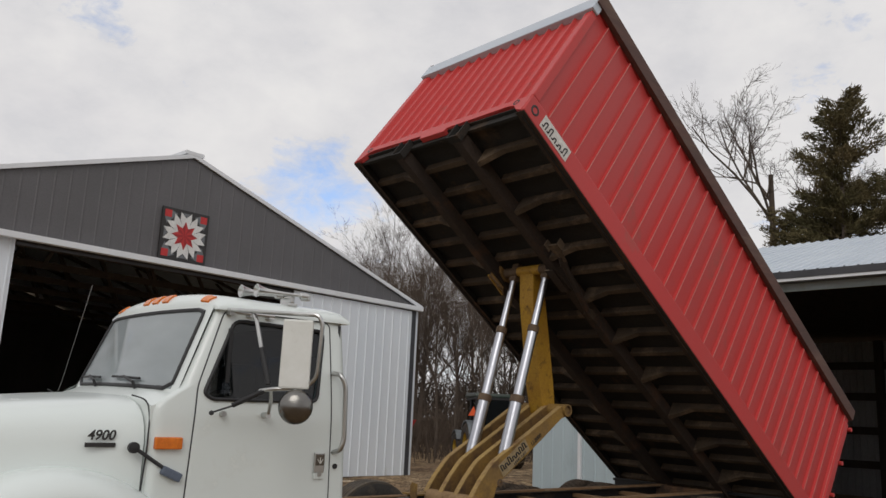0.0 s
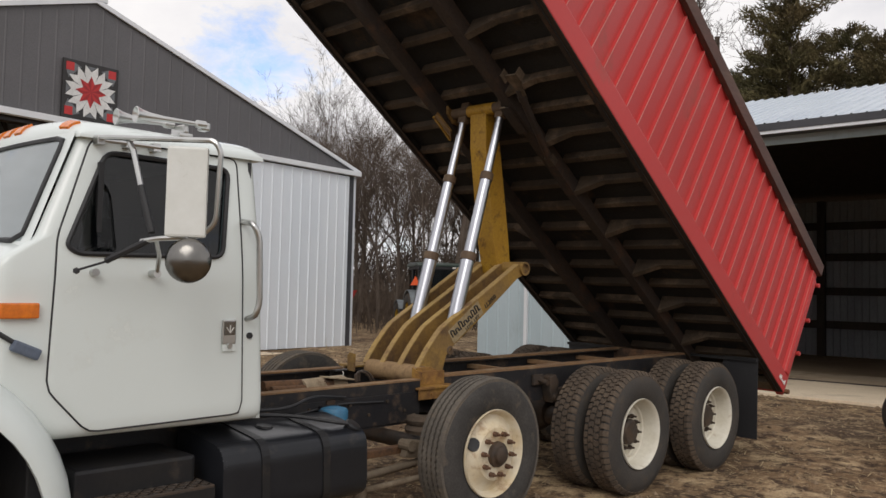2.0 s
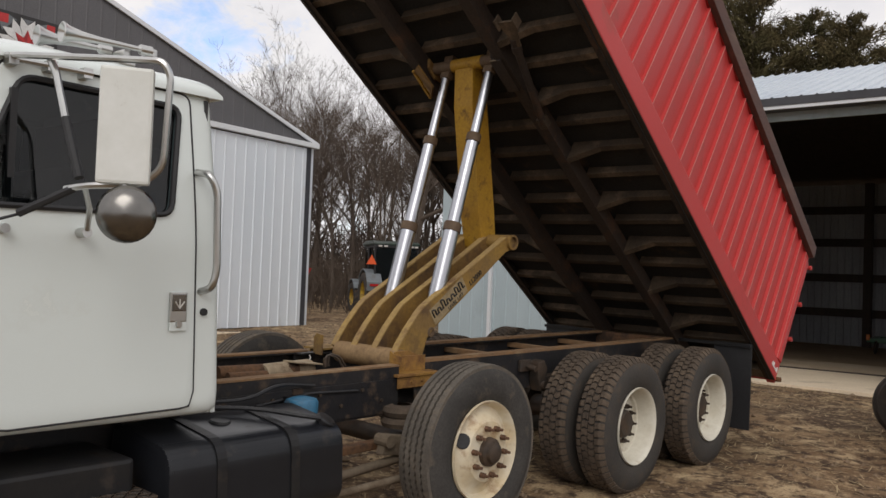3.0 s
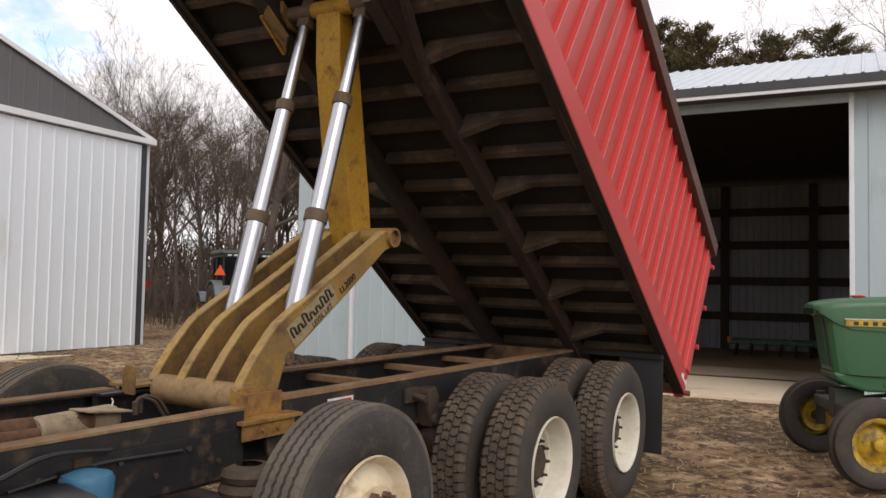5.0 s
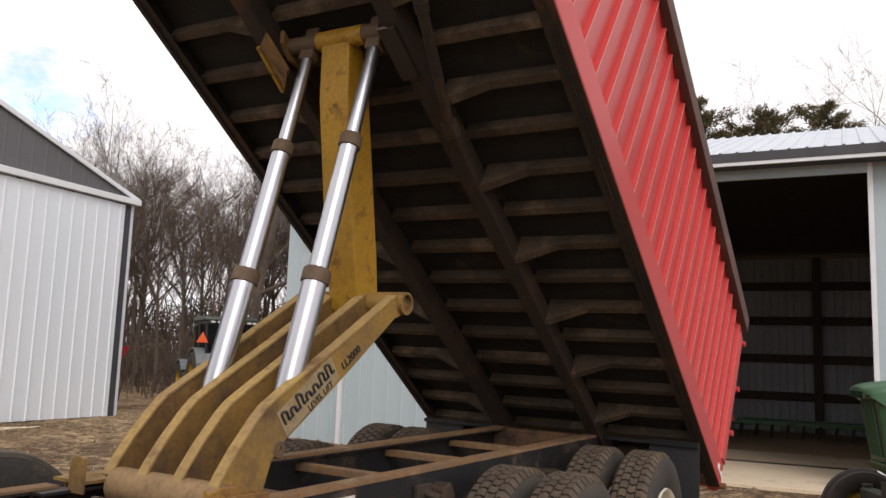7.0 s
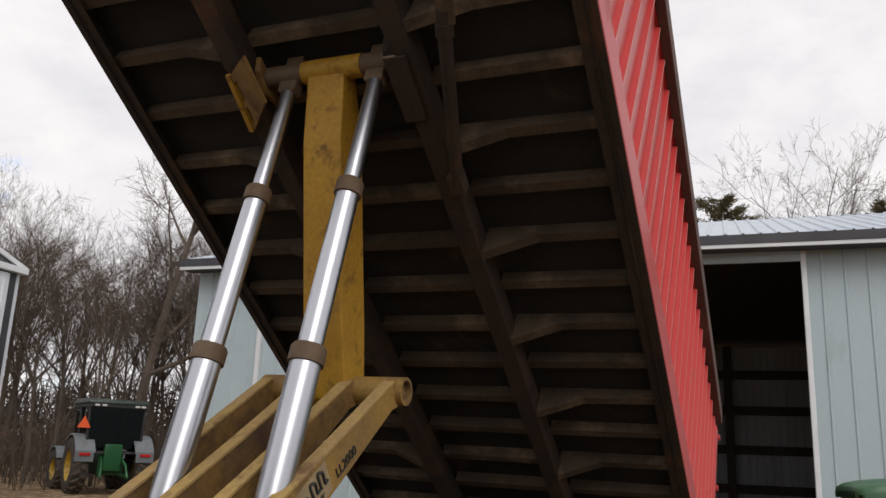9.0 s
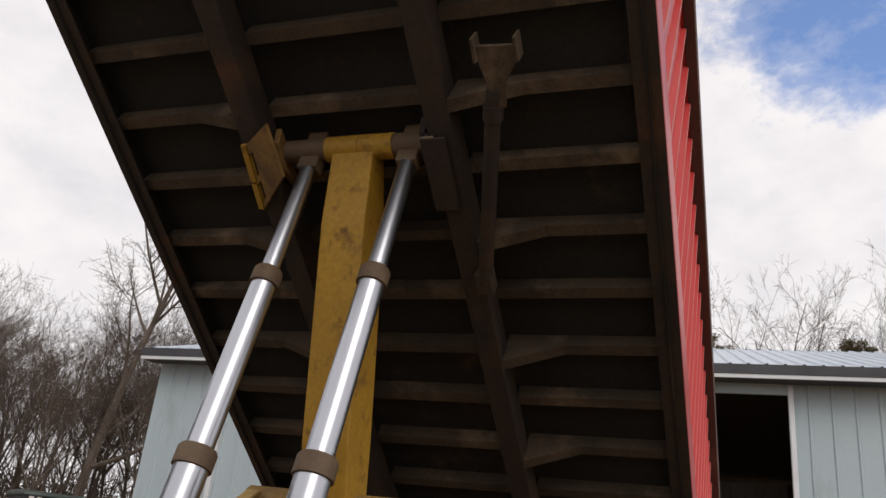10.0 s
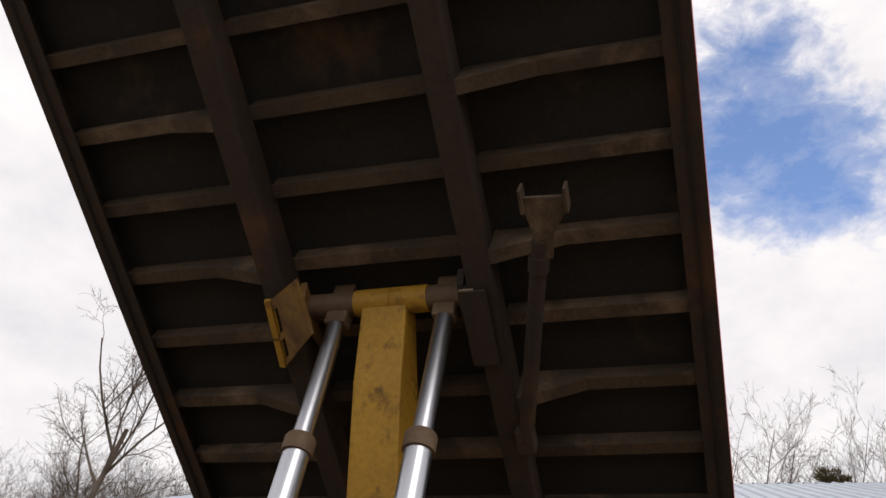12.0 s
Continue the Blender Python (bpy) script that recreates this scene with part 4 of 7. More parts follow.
for s in (-1, 1):
    bm = bmesh.new()
    for k in range(5):
        L = 0.75 - 0.12 * k
        pts = [(2.655 - L + 2 * L * i / 10, s * 0.50, 0.78 + 0.022 * k - 0.16 * ((i - 5) / 5) ** 2 * (L / 0.75) ** 2) for i in range(11)]
        for p, q in zip(pts, pts[1:]):
            prism(bm, [(p[0], p[2]), (q[0], q[2]), (q[0], q[2] + 0.018), (p[0], p[2] + 0.018)], "y", s * 0.50 - 0.045, s * 0.50 + 0.045)
    part("leaf_spring", bm, M_HUB, truck, "rusty leaf spring pack")
    bm = bmesh.new()
    prism(bm, [(1.36, 0.93), (1.44, 0.95), (1.49, 0.88), (1.47, 0.72), (1.41, 0.70), (1.37, 0.80)], "y", min(s * 0.435, s * 0.53), max(s * 0.435, s * 0.53), bevel=0.01)
    rod(bm, (1.43, s * 0.43, 0.75), (1.43, s * 0.56, 0.75), 0.035, n=14)
    box(bm, 1.22, 1.36, min(s * 0.434, s * 0.462), max(s * 0.434, s * 0.462), 0.86, 0.95, bevel=0.006)
    rod(bm, (1.30, s * 0.46, 0.905), (1.30, s * 0.55, 0.885), 0.022, n=10)
    part("spring_hanger", bm, M_HUB, truck, "rusty cast spring hanger")
    bm = bmesh.new()
    for k in range(7):
        prism(bm, [(1.46, 0.80 - 0.017 * k), (1.46, 0.814 - 0.017 * k), (1.92, 0.836 - 0.017 * k), (1.92, 0.822 - 0.017 * k)], "y", min(s * 0.455, s * 0.535), max(s * 0.455, s * 0.535))
    part("spring_leaf_pack", bm, M_HUB, truck, "greasy stack of spring leaves")
    bm = bmesh.new()
    turned(bm, [(0.06, 0.0), (0.12, 0.01), (0.135, 0.04), (0.12, 0.07), (0.105, 0.075), (0.12, 0.08), (0.135, 0.11), (0.12, 0.14), (0.06, 0.15)], 20, Matrix.Translation((-0.20, s * 0.56, 0.62)))
    part("air_spring", bm, M_TREAD, truck, "black rubber air spring", smooth=True)
    part("mud_flap", boxed(4.02, 4.035, min(s * 0.82, s * 1.2), max(s * 0.82, s * 1.2), 0.18, 1.02), M_SEAM, truck, "black rubber mud flap")
    part("flap_hanger", boxed(3.98, 4.018, min(s * 0.43, s * 1.2), max(s * 0.43, s * 1.2), 0.985, 1.015), M_BLACK, truck)
    bm = bmesh.new()
    prism(bm, [(-0.46, 0.50), (-0.20, 0.46), (-0.18, 0.58), (-0.42, 0.62)], "y", min(s * 0.60, s * 0.66), max(s * 0.60, s * 0.66), bevel=0.008)
    rod(bm, (-0.42, s * 0.58, 0.58), (-0.42, s * 0.69, 0.58), 0.04, n=12)
    part("axle_bracket", bm, M_CASTTAN, truck, "dusty tan axle bracket")
    part("axle_spring", boxed(-0.9, -0.25, s * 0.5 - 0.04, s * 0.5 + 0.04, 0.50, 0.55, bevel=0.008), M_RUSTY, truck, "rusty trailing arm")

# ---------------------------------------------------------------- the box, in its own frame: along, across, off the floor
TIP = radians(35.9)
HINGE = (4.62, 0.63)
BOX = Matrix(((-math.cos(TIP), 0, math.sin(TIP), HINGE[0]), (0, -1, 0, 0), (math.sin(TIP), 0, math.cos(TIP), HINGE[1]), (0, 0, 0, 1)))
BL, BW, BH = 6.30, 1.23, 1.50
dump_box_bm = bmesh.new()
box(dump_box_bm, 0.02, BL - 0.02, -BW + 0.05, BW - 0.05, 0.085, 0.10)
dump_box_bm.transform(BOX)
dump_box = part("dump_box", dump_box_bm, M_UNDER, truck, "raised red steel grain box with a grimy dark underside")


def box_part(name, bm, mat, label="", smooth=False):
    bm.transform(BOX)
    return part(name, bm, mat, dump_box, label, smooth)


RIB_STEP = 0.312
for s in (-1, 1):
    # skirt rail, ribbed side sheet, top rail
    bm = bmesh.new()
    a, b = s * BW, s * (BW - 0.045)
    box(bm, 0.0, BL, min(a, b), max(a, b), 0.0, 0.20, bevel=0.01)
    box_part("bottom_rail", bm, M_RED, "red bottom rail of the box side")
    bm = bmesh.new()
    box(bm, 0.01, BL - 0.01, min(s * (BW - 0.003), s * (BW - 0.10)), max(s * (BW - 0.003), s * (BW - 0.10)), -0.008, -0.001)
    box_part("side_sill", bm, M_BEAM)
    box_part("inner_liner", boxed(0.02, BL - 0.05, min(s * (BW - 0.046), s * (BW - 0.052)), max(s * (BW - 0.046), s * (BW - 0.052)), -0.02, 0.084), M_UNDER)
    stops, x, ins = [(0.0, 0.0)], 0.11, 0.027
    while x + 0.212 < BL:
        stops += [(x, 0.0), (x + 0.006, ins), (x + 0.035, ins), (x + 0.195, 0.006)]
        x += 0.212
    stops.append((BL, 0.0))
    bm = bmesh.new()
    y0, yb = s * (BW - 0.008), s * (BW - 0.05)
    lo = [bm.verts.new((u, y0 - s * d, 0.19)) for u, d in stops]
    hi = [bm.verts.new((u, y0 - s * d, BH + 0.085)) for u, d in stops]
    blo, bhi = [bm.verts.new((u, yb - s * 0.012, 0.19)) for u, d in stops], [bm.verts.new((u, yb - s * 0.012, BH + 0.085)) for u, d in stops]
    for i in range(len(lo) - 1):
        bm.faces.new((lo[i], lo[i + 1], hi[i + 1], hi[i]))
        bm.faces.new((blo[i], bhi[i], bhi[i + 1], blo[i + 1]))
    box_part("side_panel", bm, M_RED, "red ribbed steel side")
    # thin pale strips paint the highlight on each crease edge
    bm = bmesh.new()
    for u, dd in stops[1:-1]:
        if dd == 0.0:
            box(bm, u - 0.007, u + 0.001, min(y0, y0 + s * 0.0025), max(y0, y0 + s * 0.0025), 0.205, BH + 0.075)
    box_part("crease", bm, M_CREASE, "pale worn paint and painted highlight along the pressed creases")
    box_part("top_rail", boxed(0.0, BL, min(s * (BW + 0.02), s * (BW - 0.07)), max(s * (BW + 0.02), s * (BW - 0.07)), BH + 0.10, BH + 0.13, bevel=0.006), M_RED, "red top rail")
    box_part("side_board", boxed(-0.02, BL + 0.02, min(s * (BW + 0.035), s * (BW - 0.02)), max(s * (BW + 0.04), s * (BW - 0.02)), BH + 0.095, BH + 0.24, bevel=0.006), M_BOARD, "weathered dark brown side board")
    box_part("corner_post", boxed(BL - 0.09, BL, min(s * BW, s * (BW - 0.09)), max(s * BW, s * (BW - 0.09)), 0.2, BH, bevel=0.012), M_RED)
    box_part("corner_post", boxed(0.0, 0.10, min(s * (BW + 0.012), s * (BW - 0.09)), max(s * (BW + 0.012), s * (BW - 0.09)), 0.2, BH, bevel=0.012), M_RED)
    # long sills under the cross ribs
    a, b = s * 0.36, s * 0.46
    box_part("long_sill", boxed(0.05, BL - 0.03, min(a, b), max(a, b), -0.11, 0.02, bevel=0.006), M_BEAM, "dark rusty long sill")
# front bulkhead, ribbed
bm = bmesh.new()
stops, y = [(-BW + 0.06, 0.0)], -BW + 0.1
while y + 0.16 < BW:
    stops += [(y, 0.0), (y + 0.012, 0.03), (y + 0.125, 0.03), (y + 0.15, 0.0)]
    y += 0.165
stops.append((BW - 0.06, 0.0))
lo = [bm.verts.new((BL - 0.01 - d, y, 0.16)) for y, d in stops]
hi = [bm.verts.new((BL - 0.01 - d, y, BH)) for y, d in stops]
for i in range(len(lo) - 1):
    bm.faces.new((lo[i], lo[i + 1], hi[i + 1], hi[i]))
box_part("front_panel", bm, M_RED, "red ribbed steel front of the box")
bm = bmesh.new()
prism(bm, [(-0.17, 0.055), (-0.19, 0.10), (-0.98, 0.125), (-1.06, 0.10), (-1.12, 0.03), (BW * -1 + 0.035, 0.0), (-BW + 0.02, 0.05), (-BW + 0.02, 0.20), (BW - 0.02, 0.20), (BW - 0.02, 0.05), (BW - 0.035, 0.0), (1.12, 0.03), (1.06, 0.10), (0.98, 0.125), (0.19, 0.10), (0.17, 0.055)], "x", BL - 0.05, BL + 0.004, bevel=0.004)
box_part("front_rail", bm, M_RED, "red notched front rail with rounded corners")
bm = bmesh.new()
box(bm, BL - 0.085, BL - 0.052, -BW + 0.06, BW - 0.06, 0.02, 0.10, bevel=0.006)
for sy in (-1, 1):
    box(bm, BL - 0.06, BL + 0.012, sy * 0.41 - 0.075, sy * 0.41 + 0.075, -0.115, -0.100)
    box(bm, BL - 0.06, BL + 0.012, sy * 0.41 - 0.075, sy * 0.41 - 0.060, -0.100, 0.09)
    box(bm, BL - 0.06, BL + 0.012, sy * 0.41 + 0.060, sy * 0.41 + 0.075, -0.100, 0.09)
box_part("front_lip", bm, M_UNDER, "black lower lip of the box front")
for sy in (-1, 1):
    bm = bmesh.new()
    turned(bm, [(0.028, 0.0), (0.034, 0.003), (0.045, 0.003), (0.05, 0.0)], 18, Matrix.Translation((BL + 0.005, sy * (BW - 0.17), 0.150)) @ Matrix.Rotation(radians(90), 4, "Y") @ Matrix.Scale(0.72, 4))
    box_part("marker_lamp_ring", bm, M_INK, "round black lamp grommet")
box_part("front_top", boxed(BL - 0.07, BL + 0.03, -BW - 0.02, BW + 0.02, BH, BH + 0.2, bevel=0.01), M_GALV, "pale metal top edge")
# tailgate
gate = bmesh.new()
box(gate, -0.06, 0.0, -BW + 0.02, BW - 0.02, 0.02, BH + 0.05, bevel=0.008)
for y in (-1.15, -0.6, 0.0, 0.6, 1.15):
    box(gate, -0.11, -0.06, y - 0.04, y + 0.04, 0.02, BH + 0.05, bevel=0.006)
box_part("tailgate", gate, M_RED, "red steel tailgate")
for s in (-1, 1):
    for z in (0.05, 0.55, 1.0, BH + 0.0):
        bm = bmesh.new()
        rod(bm, (-0.075, s * (BW - 0.05), z), (-0.075, s * (BW + 0.022), z), 0.026, n=10)
        box_part("latch_pin", bm, M_RED if z > 0.1 else M_RUSTY)
box_part("rear_plate", boxed(0.015, 0.17, -BW + 0.10, BW - 0.10, 0.0, 0.082, bevel=0.006), M_CASTTAN, "dusty tan rear floor beam")
# cross ribs under the floor: folded channels, deep at the sills and thinner towards the sides
u, k = 0.33, 0
while u < BL - 0.05:
    bm = bmesh.new()
    for sy in (1, -1):
        ys = ((-BW + 0.07, 0.062), (-0.455, 0.070)) if k % 2 else ((-BW + 0.07, 0.062), (-0.72, 0.066), (-0.455, 0.185))
        loft(bm, [[(u - 0.032, sy * y, 0.084), (u + 0.032, sy * y, 0.084), (u + 0.026, sy * y, 0.084 - d), (u - 0.026, sy * y, 0.084 - d)] for y, d in ys])
    loft(bm, [[(u - 0.032, y, 0.084), (u + 0.032, y, 0.084), (u + 0.026, y, 0.012), (u - 0.026, y, 0.012)] for y in (-0.362, 0.362)])
    box_part("cross_rib", bm, M_RIB)
    u += RIB_STEP
    k += 1

# ---------------------------------------------------------------- the hoist
HY = -0.03
PIN, TUBE, BASE = Vector((0.94, HY, 3.26)), Vector((1.205, HY, 1.865)), Vector((0.0, HY, 1.01))
hoist_bm = bmesh.new()
rod(hoist_bm, (BASE.x, -0.33, BASE.z), (BASE.x, 0.275, BASE.z), 0.075, n=24)
hoist = part("hoist_base_tube", hoist_bm, M_BASETUBE, truck, "dusty yellow pivot tube of the lift", smooth=True)
arm_line = [(-0.04, 1.05), (0.0, 1.115), (0.072, 1.21), (0.175, 1.325), (0.225, 1.37), (0.333, 1.435), (0.678, 1.63), (1.13, 1.895), (1.19, 1.915), (1.245, 1.90), (1.266, 1.86), (1.245, 1.81), (1.19, 1.80), (1.138, 1.783), (0.781, 1.523), (0.46, 1.30), (0.344, 1.222), (0.27, 1.15), (0.225, 1.02), (0.05, 0.945)]
for y in (-0.305, -0.105, 0.100, 0.300):
    bm = bmesh.new()
    web = 0.020
    prism(bm, arm_line, "y", y - web, y + web, bevel=0.005)
    # inner arms take the darker yellow for the shade between them
    arm = part("lift_arm", bm, M_YARM if y < -0.3 else M_YARMSHADE, truck, "dusty mustard-yellow steel lift arm")
    bm = bmesh.new()
    for p, q in zip(arm_line[:8], arm_line[1:8]):
        nx, nz = p[1] - q[1], q[0] - p[0]
        k = 0.010 / math.hypot(nx, nz)
        prism(bm, [p, q, (q[0] + nx * k, q[1] + nz * k), (p[0] + nx * k, p[1] + nz * k)], "y", y - 0.026, y + 0.026)
    # the strip's pale colour stands in for light on the arm's top
    part("arm_flange", bm, M_ARMEDGE, arm, "dusty tan top edge, painted lighter as if lit")
    bm = bmesh.new()
    turned(bm, [(0.0, 0.016), (0.016, 0.016), (0.018, 0.0235), (0.034, 0.0235), (0.038, 0.019), (0.038, -0.019), (0.034, -0.0235), (0.018, -0.0235), (0.016, -0.016), (0.0, -0.016)], 20, Matrix.Translation((0.310, y, 1.190)) @ Matrix.Rotation(radians(90), 4, "X"))
    part("pin_boss", bm, M_COLLAR, arm, "rust-worn boss with an open hole", smooth=True)
    if y < -0.3:
        near_arm = arm
bm = bmesh.new()
turned(bm, [(0.060, -0.385), (0.060, 0.322), (0.046, 0.322), (0.046, -0.385)], 24, Matrix.Translation(TUBE) @ Matrix.Rotation(radians(90), 4, "X"), closed=True)
part("arm_tube", bm, M_YARM, truck, "dusty yellow cross tube", smooth=True)
# the strut from the arms up to the box
d = (PIN - TUBE).normalized()
out = Vector((-d.z, 0, d.x))
if out.x > 0:
    out = -out
bm = bmesh.new()
L = (PIN - TUBE).length
secs = []
for k, hw, f, bk in ((-0.075, 0.075, 0.05, 0.05), (-0.03, 0.097, 0.085, 0.085), (0.25, 0.097, 0.105, 0.10), (L - 0.33, 0.095, 0.085, 0.11), (L - 0.06, 0.093, 0.045, 0.075), (L + 0.045, 0.088, 0.035, 0.05)):
    c = TUBE + d * k + Vector((0, 0.022, 0))
    secs.append([c + out * f + Vector((0, -hw, 0)), c + out * f + Vector((0, hw, 0)), c - out * bk + Vector((0, hw, 0)), c - out * bk + Vector((0, -hw, 0))])
loft(bm, secs)
bmesh.ops.bevel(bm, geom=[e for e in bm.edges], offset=0.01, segments=2, affect="EDGES", profile=0.6)
part("lift_strut", bm, M_YELLOW, truck, "chipped yellow box-section lift strut")
bm = bmesh.new()
rod(bm, (PIN.x, -0.40, PIN.z), (PIN.x, 0.40, PIN.z), 0.05, n=20)
part("top_pin", bm, M_COLLAR, truck, "greasy brown top pin", smooth=True)
for s in (-1, 1):
    bm = bmesh.new()
    rod(bm, (PIN.x, HY + s * 0.001, PIN.z), (PIN.x, HY + s * 0.15, PIN.z), 0.054, n=20)
    part("pin_sleeve", bm, M_YELLOW, truck, "", True)
    # cylinders
    foot, head = Vector((0.34, HY + s * 0.22, 1.14)), Vector((PIN.x + 0.005, HY + s * 0.22, PIN.z - 0.03))
    ax = (head - foot).normalized()

    def level(z):
        return foot + ax * ((z - foot.z) / ax.z)

    lows = []
    for n, z0, z1, r in (("cylinder_barrel", 1.26, 1.945, 0.058), ("cylinder_stage", 1.94, 2.64, 0.047), ("cylinder_rod", 2.63, 3.16, 0.035)):
        bm = bmesh.new()
        rod(bm, level(z0), level(z1), r, n=32)
        lows.append(part(n, bm, M_CHROME, truck, "shiny chromed hydraulic cylinder stage", smooth=True))
    for z, r in ((1.95, 0.067), (2.64, 0.056)):
        bm = bmesh.new()
        m = Matrix.Translation(level(z)) @ ax.to_track_quat("Z", "Y").to_matrix().to_4x4()
        turned(bm, [(r - 0.016, -0.040), (r, -0.036), (r, 0.022), (r - 0.006, 0.032), (r - 0.02, 0.036)], 32, m)
        part("cylinder_collar", bm, M_COLLAR, truck, "brown gland collar", smooth=True)
    bm = bmesh.new()
    m = Matrix.Translation(head) @ ax.to_track_quat("Z", "Y").to_matrix().to_4x4()
    box(bm, -0.045, 0.045, -0.032, 0.032, -0.075, 0.125, bevel=0.010)
    bm.transform(m)
    part("rod_eye", bm, M_COLLAR, truck, "brown steel rod eye")
    # brackets on the box that hold the pin
    u0 = (Vector((PIN.x - HINGE[0], 0, PIN.z - HINGE[1]))).dot(Vector((-math.cos(TIP), 0, math.sin(TIP))))
    w0 = (Vector((PIN.x - HINGE[0], 0, PIN.z - HINGE[1]))).dot(Vector((math.sin(TIP), 0, math.cos(TIP))))
    cheek = bmesh.new()
    prism(cheek, [(u0 + 0.11, -0.02), (u0 + 0.07, w0 - 0.05), (u0 - 0.04, w0 - 0.07), (u0 - 0.10, w0 - 0.04), (u0 - 0.20, -0.02)], "y", -s * 0.325 - 0.014, -s * 0.325 + 0.014, bevel=0.004)
    if s > 0:
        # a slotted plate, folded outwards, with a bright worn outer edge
        bracket = box_part("pin_bracket", cheek, M_YARMSHADE, "rusty yellow pin bracket with slots")
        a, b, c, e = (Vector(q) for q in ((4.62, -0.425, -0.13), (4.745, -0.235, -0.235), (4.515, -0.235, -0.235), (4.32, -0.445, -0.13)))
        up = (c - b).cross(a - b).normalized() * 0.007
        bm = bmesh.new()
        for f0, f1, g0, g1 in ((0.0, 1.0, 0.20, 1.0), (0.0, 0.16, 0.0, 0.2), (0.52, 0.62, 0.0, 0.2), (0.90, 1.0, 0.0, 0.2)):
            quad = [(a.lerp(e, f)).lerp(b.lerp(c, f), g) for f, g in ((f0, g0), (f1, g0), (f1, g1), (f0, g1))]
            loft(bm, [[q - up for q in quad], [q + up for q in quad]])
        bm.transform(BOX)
        part("fold", bm, M_YARMSHADE, bracket)
        bm = bmesh.new()
        for f0, f1 in ((0.0, 0.56), (0.60, 1.0)):
            p0, p1 = a.lerp(e, f0), a.lerp(e, f1)
            loft(bm, [[q + Vector((0, dy, dw)) for dy, dw in ((0.0, -0.014), (-0.030, -0.006), (-0.030, 0.012), (0.0, 0.012))] for q in (p0, p1)])
        bm.transform(BOX)
        part("edge_strip", bm, M_YELLOW, bracket, "chipped bright yellow edge")
    else:
        box(cheek, 4.27, 4.585, 0.328, 0.430, -0.128, -0.114, bevel=0.003)
        box(cheek, 4.27, 4.585, 0.338, 0.352, -0.116, 0.0)
        bracket = box_part("pin_bracket", cheek, M_BEAM, "dark steel pin bracket along the sill")
        box_part("edge_strip", boxed(4.586, 4.592, 0.330, 0.385, -0.129, -0.117), M_CASTTAN, "pale worn plate end")
    # base brackets on the rails
    bm = bmesh.new()
    a, b = HY + s * 0.305, HY + s * 0.33
    if s < 0:
        prism(bm, [(-0.085, 0.93), (0.16, 0.93), (0.16, 1.04), (0.06, 1.075), (-0.05, 1.075), (-0.085, 1.05)], "y", min(a, b), max(a, b), bevel=0.004)
        prism(bm, [(-0.165, 0.953), (0.13, 0.953), (0.13, 1.055), (-0.10, 1.060), (-0.150, 1.092), (-0.165, 1.085)], "y", -0.445, -0.432, bevel=0.003)
        box(bm, -0.23, 0.175, -0.547, -0.503, 0.936, 0.953, bevel=0.003)
        box(bm, -0.175, 0.175, -0.505, -0.433, 0.936, 0.953, bevel=0.003)
        box(bm, -0.215, 0.125, -0.535, -0.520, 0.862, 0.937, bevel=0.003)
    else:
        box(bm, -0.12, 0.25, 0.345, 0.545, 1.013, 1.026)
        box(bm, -0.08, 0.20, 0.507, 0.522, 0.89, 1.012)
    for bx in (-0.04, 0.06, 0.16):
        rod(bm, (bx - 0.05, s * 0.52, 0.90), (bx - 0.05, s * 0.546, 0.90), 0.012, n=6)
    prism(bm, [(0.28, 0.99), (0.37, 0.99), (0.37, 1.11), (0.345, 1.14), (0.28, 1.13)] if s > 0 else [(-0.50, 1.004), (-0.40, 0.954), (-0.40, 1.09), (-0.44, 1.07), (-0.50, 1.06)], "x", -0.172, -0.160)
    part("base_bracket", bm, M_BRACKET if s < 0 else M_YARM, truck, "rust-stained yellow base bracket")
    # bolts and hangers along the deep front channel
    for k in range(9):
        bm = bmesh.new()
        x = -1.70 + 0.17 * k
        rod(bm, (x, s * 0.50, 0.80 + 0.08 * (k % 2)), (x, s * 0.521, 0.80 + 0.08 * (k % 2)), 0.012, n=6)
        part("frame_bolt", bm, M_HUB, truck)
    part("fish_plate", boxed(-1.8, -0.20, min(s * 0.501, s * 0.509), max(s * 0.501, s * 0.509), 0.715, 0.925, bevel=0.002), M_FRAME, truck, "black bolted frame plate")
    bm = bmesh.new()
    prism(bm, [(-0.06, 0.885), (0.16, 0.885), (0.12, 0.52), (0.06, 0.50)], "y", min(s * 0.50, s * 0.515), max(s * 0.50, s * 0.515), bevel=0.003)
    part("gusset", bm, M_FRAME, truck, "dark steel gusset below the lift bracket")
    part("frame_bracket", boxed(-1.05, -0.98, min(s * 0.501, s * 0.52), max(s * 0.501, s * 0.52), 0.62, 0.93, bevel=0.004), M_RUSTY, truck, "rusty bracket on the frame")
    bm = bmesh.new()
    pipe(bm, bend([(-1.3, s * 0.515, 0.86), (-0.95, s * 0.52, 0.90), (-0.55, s * 0.515, 0.88)], 4, 0.1), 0.008, 6)
    part("air_line", bm, M_SEAM, truck, "thin air line along the frame")
# prop that rests under the box
bm = bmesh.new()
p0, p1 = BOX @ Vector((3.93, 0.475, -0.135)), BOX @ Vector((4.90, 0.695, -0.150))
ax2 = (p1 - p0).normalized()
pipe(bm, [p0, p0 + ax2 * 0.86], 0.030, 10)
pipe(bm, [p0 + ax2 * 0.74, p0 + ax2 * 0.80], 0.038, 10)
prop = part("safety_prop", bm, M_BEAM, dump_box, "dark steel safety prop folded under the box", smooth=True)
bm = bmesh.new()
